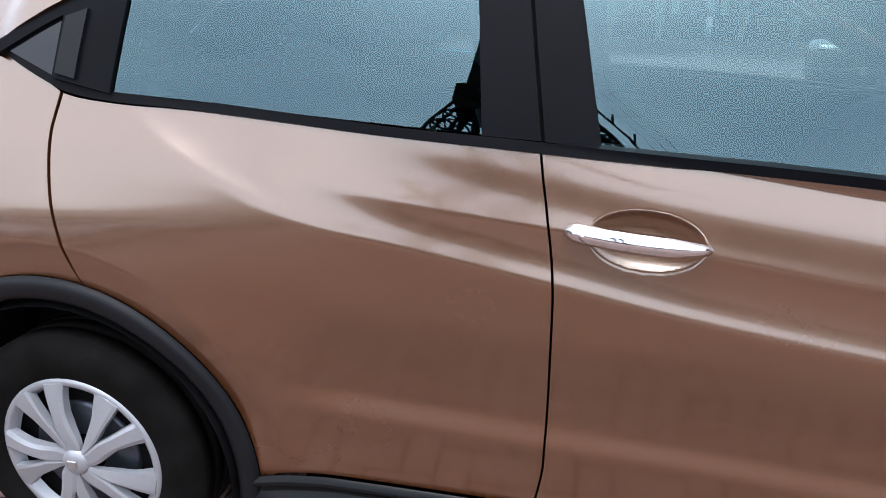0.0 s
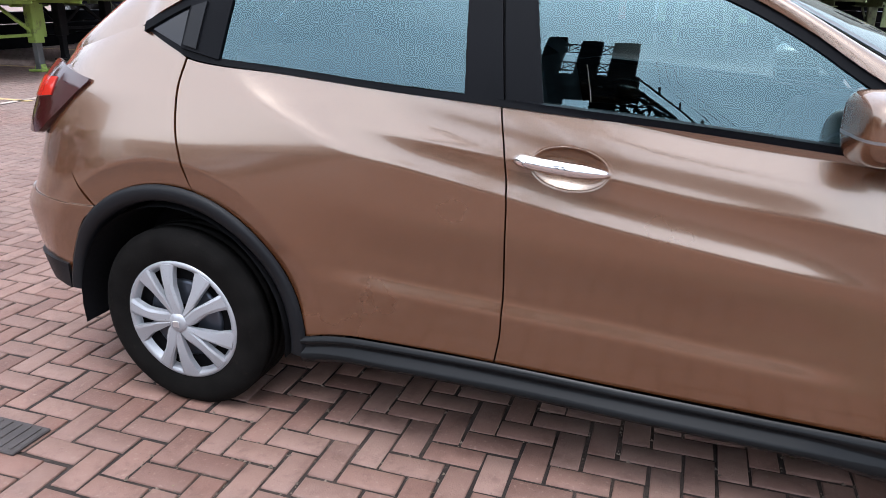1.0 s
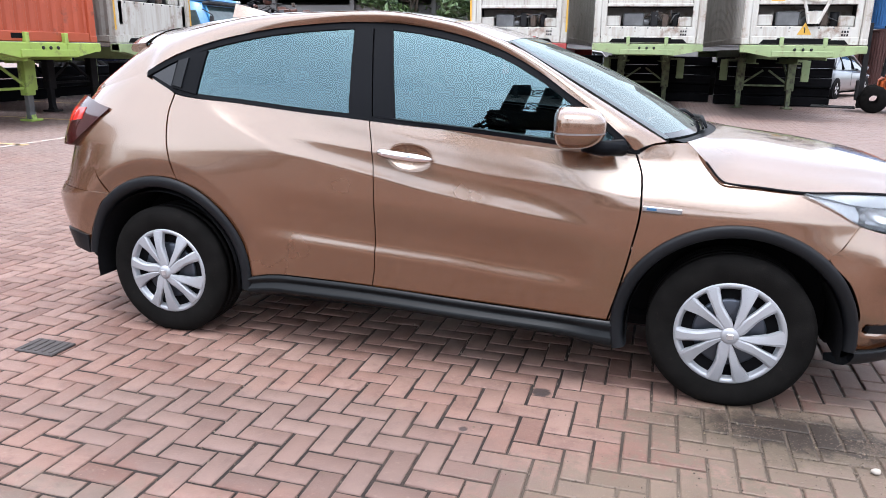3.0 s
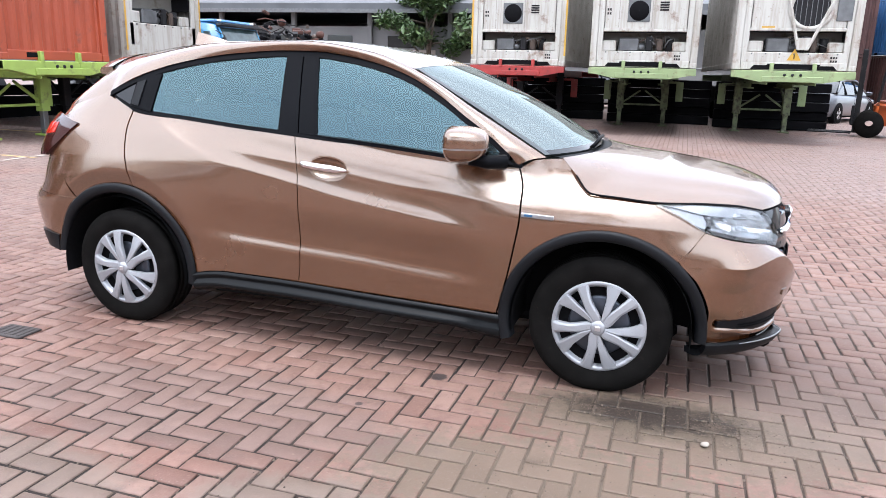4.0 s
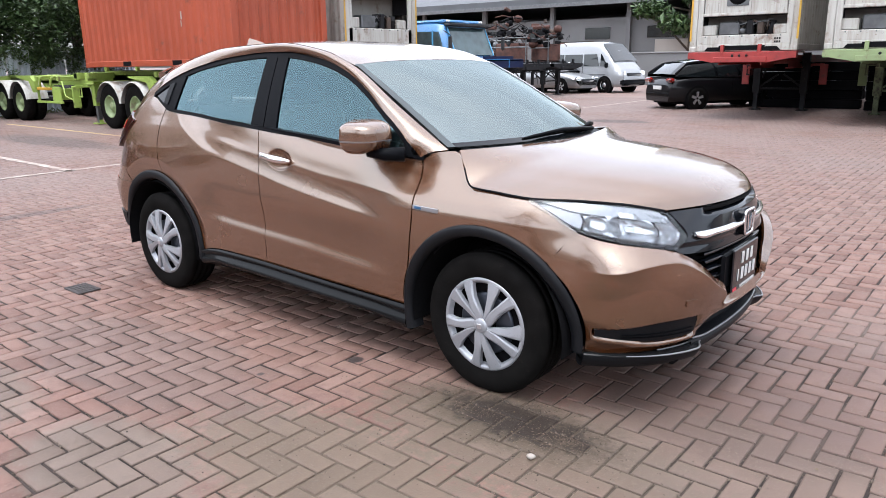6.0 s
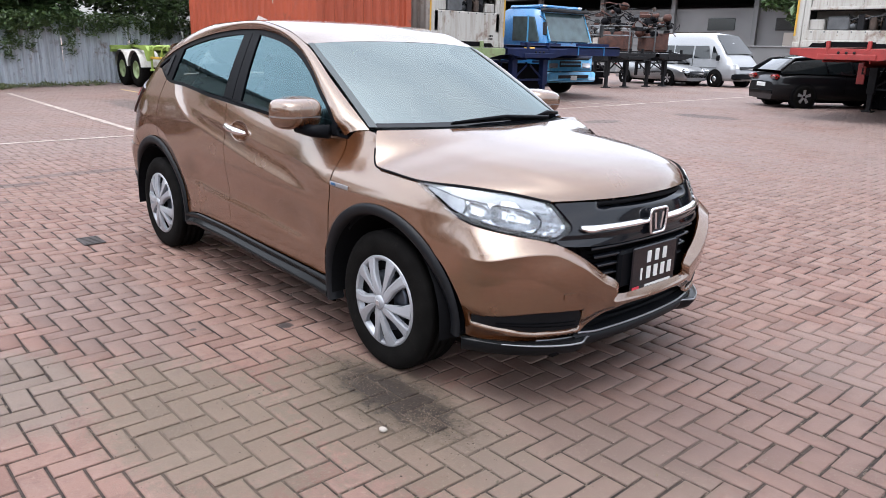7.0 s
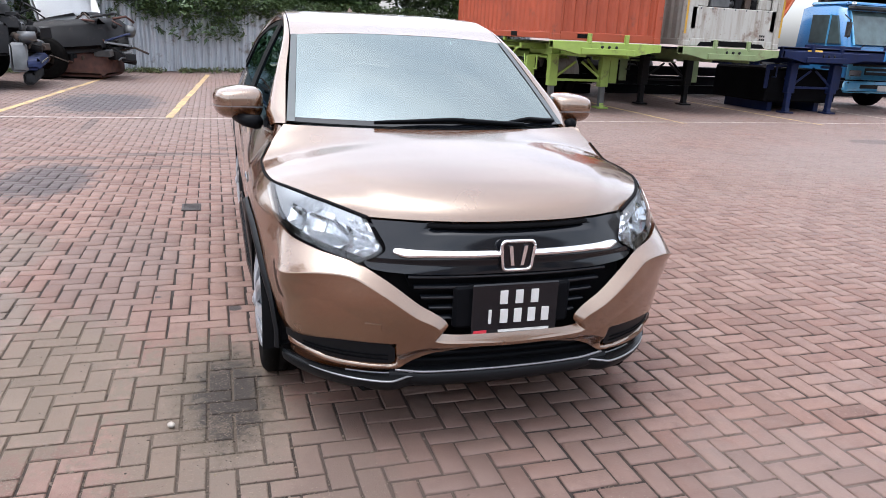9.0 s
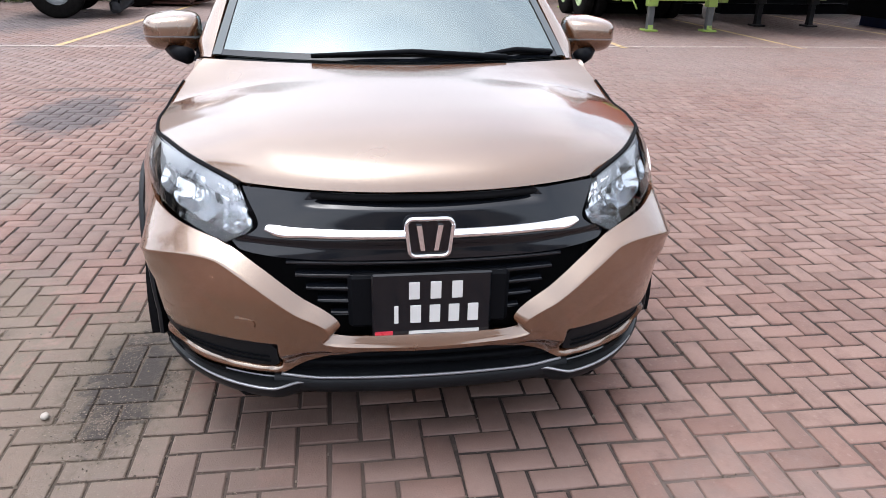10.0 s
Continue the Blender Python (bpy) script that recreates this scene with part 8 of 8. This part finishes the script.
for k in range(3):
    part("stay_cable", MB().tube([(3.2 + .4 * k, 0, 26.0 - .3 * k), (3.5 + .4 * k, 0, 22.8), (8.6 + .5 * k, 0, 12.0)], .014, 5), DARKSTEEL_SHADE, crane)
part("crane_base", MB().box((0, 0, .4), (4.5, 3.2, .8), .05), DARKSTEEL_SHADE, crane)
parked_car(pose(-7.5, -11.0, 0, 0, 0, 85), P_SILVER, "silver sedan parked behind the path", 4.5, 1.75, 1.46)
parked_car(pose(-10.4, -11.4, 0, 0, 0, 85), P_WHITE, "white sedan parked behind the path", 4.4, 1.74, 1.46)
parked_car(pose(8.4, -10.6, 0, 0, 0, 95), P_GREY, "grey sedan parked behind the path", 4.5, 1.75, 1.46)
rs_ = thing("back_shed", "long pale shed closing the yard", "building", pose(4.0, -34.0, 0))
part("wall", MB().box((0, 0, 3.0), (70.0, 6.0, 6.0)), BEIGE, rs_)
part("roof", MB().prism([(-3.6, 6.0), (0, 7.4), (3.6, 6.0)], 'x', -35.5, 35.5), ROOFM, rs_)
for k in range(8):
    part("shutter", MB().box((-30 + k * 8.5, 3.03, 2.0), (4.0, .1, 4.0), .02), GREYMETAL, rs_)
rs2 = thing("side_shed", "long pale shed at the side of the yard", "building", pose(34.0, 6.0, 0))
part("wall", MB().box((0, 0, 3.0), (6.0, 60.0, 6.0)), BEIGE, rs2)
part("roof", MB().box((0, 0, 6.15), (7.0, 61.0, .3)), ROOFM, rs2)
for k in range(6):
    part("shutter", MB().box((-3.03, -24 + k * 9.0, 2.0), (.1, 4.0, 4.0), .02), GREYMETAL, rs2)

# ---------------------------------------------------------------- paint lines, drain, small litter
def stripe(name, x0, y0, x1, y1, w, mt, label, seed):
    """A worn painted line: short lengths with ragged edges, just over the bricks."""
    a, b = Vector((x0, y0, 0)), Vector((x1, y1, 0))
    d = (b - a).normalized()
    t = Vector((-d.y, d.x, 0))
    r_ = random.Random(seed)
    n = max(2, int((b - a).length / .35))
    mb = MB()
    prev = None
    for i in range(n + 1):
        q = a.lerp(b, i / n)
        l_, r2 = q + t * (w / 2 + r_.gauss(0, .006)), q - t * (w / 2 + r_.gauss(0, .006))
        cur = (tuple(l_ + Vector((0, 0, .006))), tuple(r2 + Vector((0, 0, .006))))
        if prev:
            mb.add([prev[0], prev[1], cur[1], cur[0]], [(0, 1, 2, 3)])
        prev = cur
    ob = new(name, mb.done(name))
    ob.data.materials.append(mt)
    return tagged(ob, label, "road marking", kind="structure")


stripe("marking", -7.50, -6.5, -8.25, 23.5, .11, LINEWHITE, "long worn white line along the parking bays", 1)
for k, (y, x1, dy, mt) in enumerate(((-4.2, -16.2, .7, LINEYELLOW), (-1.70, -17.6, .54, LINEYELLOW), (1.38, -18.0, .2, LINEWHITE), (4.45, -18.5, .15, LINEYELLOW), (7.60, -19, .15, LINEYELLOW), (10.9, -19, .15, LINEYELLOW), (14.0, -19, .15, LINEWHITE))):
    stripe("marking", -7.62, y, x1, y + dy, .11, mt, "worn parking bay line across the bricks", 10 + k)
dr = thing("drain_cover", "small dark iron drain cover set in the paving", "drain cover", pose(-1.735, -1.225, .004, 0, 0, BT))
DRAINM = surf("drain_iron", (0.030, 0.024, 0.023), 0.75, var=0.3, scale=9)
part("frame", MB().box((0, 0, 0), (.22, .15, .012), .004), DRAINM, dr)
for k in range(5):
    part("rib", MB().box((-.08 + .04 * k, 0, .007), (.014, .12, .004), .001), DRAINM, dr)
PEB = surf("pale_pebble", (0.30, 0.27, 0.235), 0.8, var=0.2, scale=20)
pb = MB(True)
rows = [[(.022 * math.cos(u) * math.cos(v) * (1 + .15 * math.sin(3 * u)), .017 * math.sin(u) * math.cos(v), .013 + .013 * math.sin(v)) for v in np.linspace(-1.57, 1.57, 7)] for u in np.linspace(0, 2 * math.pi, 13)]
peb = new("pebble", pb.grid(rows).done("pebble"))
peb.data.materials.append(PEB)
peb.matrix_basis = pose(1.787, -1.212, .0, 0, 0, 20) @ Matrix.Scale(.8, 4)
tagged(peb, "small pale pebble lying on the bricks", "pebble")
LITTER = leaf_material("leaf_litter", (0.0375, 0.0263, 0.0150), (0.1200, 0.0900, 0.0450))
lt = MB()
for i in range(160):
    x, y = rg.uniform(-3.5, 5.0), rg.uniform(-4.2, 1.5)
    if -2.1 < x < 2.1 and -.9 < y < .9 and rg.random() < .7:
        continue
    a = rg.uniform(0, 6.28)
    s_ = rg.uniform(.003, .009)
    d, t = Vector((math.cos(a), math.sin(a), .1)), Vector((-math.sin(a), math.cos(a), .1))
    p = Vector((x, y, .004 + s_ * .2))
    lt.add([p - d * s_, p - t * s_ * .5, p + d * s_, p + t * s_ * .5 + Vector((0, 0, s_ * .3))], [(0, 1, 2, 3)])
for i in range(160):
    x, y = 1.75 + rg.gauss(0, .42), -1.15 + rg.gauss(0, .22)
    a = rg.uniform(0, 6.28)
    s_ = rg.uniform(.002, .006)
    d, t = Vector((math.cos(a), math.sin(a), .1)), Vector((-math.sin(a), math.cos(a), .1))
    p = Vector((x, y, .004))
    lt.add([p - d * s_, p - t * s_ * .6, p + d * s_, p + t * s_ * .6 + Vector((0, 0, s_ * .5))], [(0, 1, 2, 3)])
lo_ = new("leaf_litter", lt.done("leaf_litter"))
lo_.data.materials.append(LITTER)
tagged(lo_, "dry leaf bits and grit scattered on the paving", "litter", kind="stuff")

# grit, crumbs of moss and dirt round the oily patch by the front wheel
GRIT = surf("dirt_crumbs", (0.030, 0.022, 0.015), 0.95, var=0.7, scale=30, fine=200, bump=0.3)
rg = random.Random(21)
gt = MB()
for i in range(1500):
    k = rg.random()
    if k < .62:
        x, y = 1.58 + rg.gauss(0, .22), -1.00 + rg.gauss(0, .10)
    elif k < .85:
        x, y = 1.62 + rg.gauss(0, .38), -1.16 + rg.gauss(0, .16)
    else:
        x, y = 1.15 + rg.gauss(0, .45), -1.75 + rg.gauss(0, .22)
    h = abs(rg.gauss(0, .0011)) + .0007
    w_ = h * (1.0 + rg.random())
    a = rg.random() * 6.28
    pts = [(x + w_ * (.7 + .6 * rg.random()) * math.cos(a + q * 1.571), y + w_ * (.7 + .6 * rg.random()) * math.sin(a + q * 1.571), -.001) for q in range(4)]
    gt.add(pts + [(x, y, h)], [(0, 1, 4), (1, 2, 4), (2, 3, 4), (3, 0, 4)])
gto = new("dirt_crumbs", gt.done("dirt_crumbs"))
gto.data.materials.append(GRIT)
tagged(gto, "dark crumbs of moss and dirt on the stained bricks", "dirt", kind="stuff")


# ---------------------------------------------------------------- the laid bricks, last
bricks = lay(-24.0, 13.0, -8.0, 24.0)
near = sorted(range(len(bricks)), key=lambda i: (bricks[i][0] - 1.75) ** 2 + (bricks[i][1] + 1.6) ** 2)[:290]
near_set = set(near)
bvs, bfs = brick_mesh("brick", BL - BJ, BW - BJ)
bva = np.array(bvs)
rng = np.random.default_rng(5)
far = [b for i, b in enumerate(bricks) if i not in near_set]
A_ = np.array(far)
nb = len(A_)
tilt = rng.normal(0, .0035, (nb, 2))
hgt = rng.normal(0, .0009, nb)
ang = np.radians(BT) + A_[:, 2] * math.pi / 2 + rng.normal(0, .011, nb)
shift = rng.normal(0, .0021, (nb, 2))
shrink = 1 - np.abs(rng.normal(0, .010, (nb, 2))) * np.array([.6, 1.3])
ca, sa = np.cos(ang), np.sin(ang)
V = np.zeros((nb, 12, 3))
bx, by = bva[None, :, 0] * shrink[:, :1], bva[None, :, 1] * shrink[:, 1:]
V[:, :, 0] = ca[:, None] * bx - sa[:, None] * by + (A_[:, 0] + shift[:, 0])[:, None]
V[:, :, 1] = sa[:, None] * bx + ca[:, None] * by + (A_[:, 1] + shift[:, 1])[:, None]
V[:, :, 2] = bva[None, :, 2] + hgt[:, None] + tilt[:, :1] * bva[None, :, 0] + tilt[:, 1:] * bva[None, :, 1]
F = (np.array(bfs)[None] + (np.arange(nb) * 12)[:, None, None]).reshape(-1, 4)
fm = bpy.data.meshes.new("brick_field")
fm.vertices.add(nb * 12)
fm.vertices.foreach_set("co", V.reshape(-1))
fm.loops.add(F.size)
fm.loops.foreach_set("vertex_index", F.reshape(-1).astype(np.int32))
fm.polygons.add(len(F))
fm.polygons.foreach_set("loop_start", (np.arange(len(F)) * 4).astype(np.int32))
fm.update()
fm.validate()
fm.materials.append(BRICK_STUFF)
bf = new("brick_field", fm)
bf.parent = gnd
tagged(bf, "herringbone field of red clay pavers", kind="stuff")
bm_one = mesh("brick", bvs, bfs)
bm_one.materials.append(BRICK_PART)
for i in near:
    X, Y, t = bricks[i]
    ob = new("brick", bm_one)
    ob.parent = gnd
    ob.matrix_basis = pose(X, Y, random.gauss(0, .0008), random.gauss(0, .2), random.gauss(0, .2), BT + 90 * t + random.gauss(0, .4))

# grit lying in and beside the joints near the car
grit_m = surf("joint_grit", (0.11, 0.085, 0.066), 0.95, var=0.6, scale=90, fine=300, bump=0.2)
rg = random.Random(77)
pool = [b for b in bricks if -1.2 < b[0] < 4.2 and -3.0 < b[1] < 1.2]
grit = MB()
for i in range(9000):
    X, Y, t = pool[int(len(pool) * rg.random())]
    u, v = (rg.uniform(-.5, .5) * BL, rg.choice((-.5, .5)) * BW) if rg.random() < .66 else (rg.choice((-.5, .5)) * BL, rg.uniform(-.5, .5) * BW)
    if t:
        u, v = -v, u
    if math.sin(X * 2.1 + 1.0) * math.cos(Y * 2.7) + rg.gauss(0, .4) < 0.0:
        continue
    x, y = X + u + rg.gauss(0, .004), Y + v + rg.gauss(0, .004)
    h = .0012 + abs(rg.gauss(0, .0019))
    w_ = h * (1.1 + rg.random())
    a = rg.random() * 6.28
    z0 = -.004
    pts = [(x + w_ * (.7 + .6 * rg.random()) * math.cos(a + q * 2.094), y + w_ * (.7 + .6 * rg.random()) * math.sin(a + q * 2.094), z0) for q in range(3)]
    grit.add(pts + [(x, y, z0 + .003 + h)], [(0, 1, 3), (1, 2, 3), (2, 0, 3)])
gr_ = new("joint_grit", grit.done("joint_grit"))
gr_.data.materials.append(grit_m)
gr_.parent = gnd
tagged(gr_, "pale grit lying in the paving joints", kind="stuff")

# crusted dust and moss over the bricks, in ragged patches that hide the joints
crust_m = leaf_material("crusted_dust", (0.070, 0.052, 0.036), (0.150, 0.108, 0.082))
crust = MB()
for cx, cy, sx_, sy_, n_ in ((1.70, -1.10, .34, .14, 2600), (1.30, -1.78, .42, .13, 3200), (2.45, -.86, .36, .17, 2000), (.55, -2.25, .26, .10, 1200), (3.0, .15, .40, .26, 1500), (2.3, -1.9, .3, .16, 1000), (-.6, -2.4, .35, .12, 800)):
    lobes = [(rg.gauss(cx, sx_), rg.gauss(cy, sy_), rg.uniform(.03, .11)) for _ in range(16)]
    for i in range(n_):
        lx, ly, lr = lobes[int(16 * rg.random())]
        x, y = rg.gauss(lx, lr), rg.gauss(ly, lr * .7)
        q0, s_ = rg.random() * 6.28, rg.uniform(.0010, .0034)
        z0 = .0016 + rg.random() * .0012
        crust.add([(x + s_ * rg.uniform(.5, 1.2) * math.cos(q0 + k * 1.257), y + s_ * rg.uniform(.5, 1.2) * math.sin(q0 + k * 1.257), z0) for k in range(5)] + [(x, y, z0 + s_ * .12)], [(k, (k + 1) % 5, 5) for k in range(5)])
cr_ = new("dust_crust", crust.done("dust_crust"))
cr_.data.materials.append(crust_m)
cr_.parent = gnd
tagged(cr_, "crusted dust and moss over the paving joints", kind="stuff")
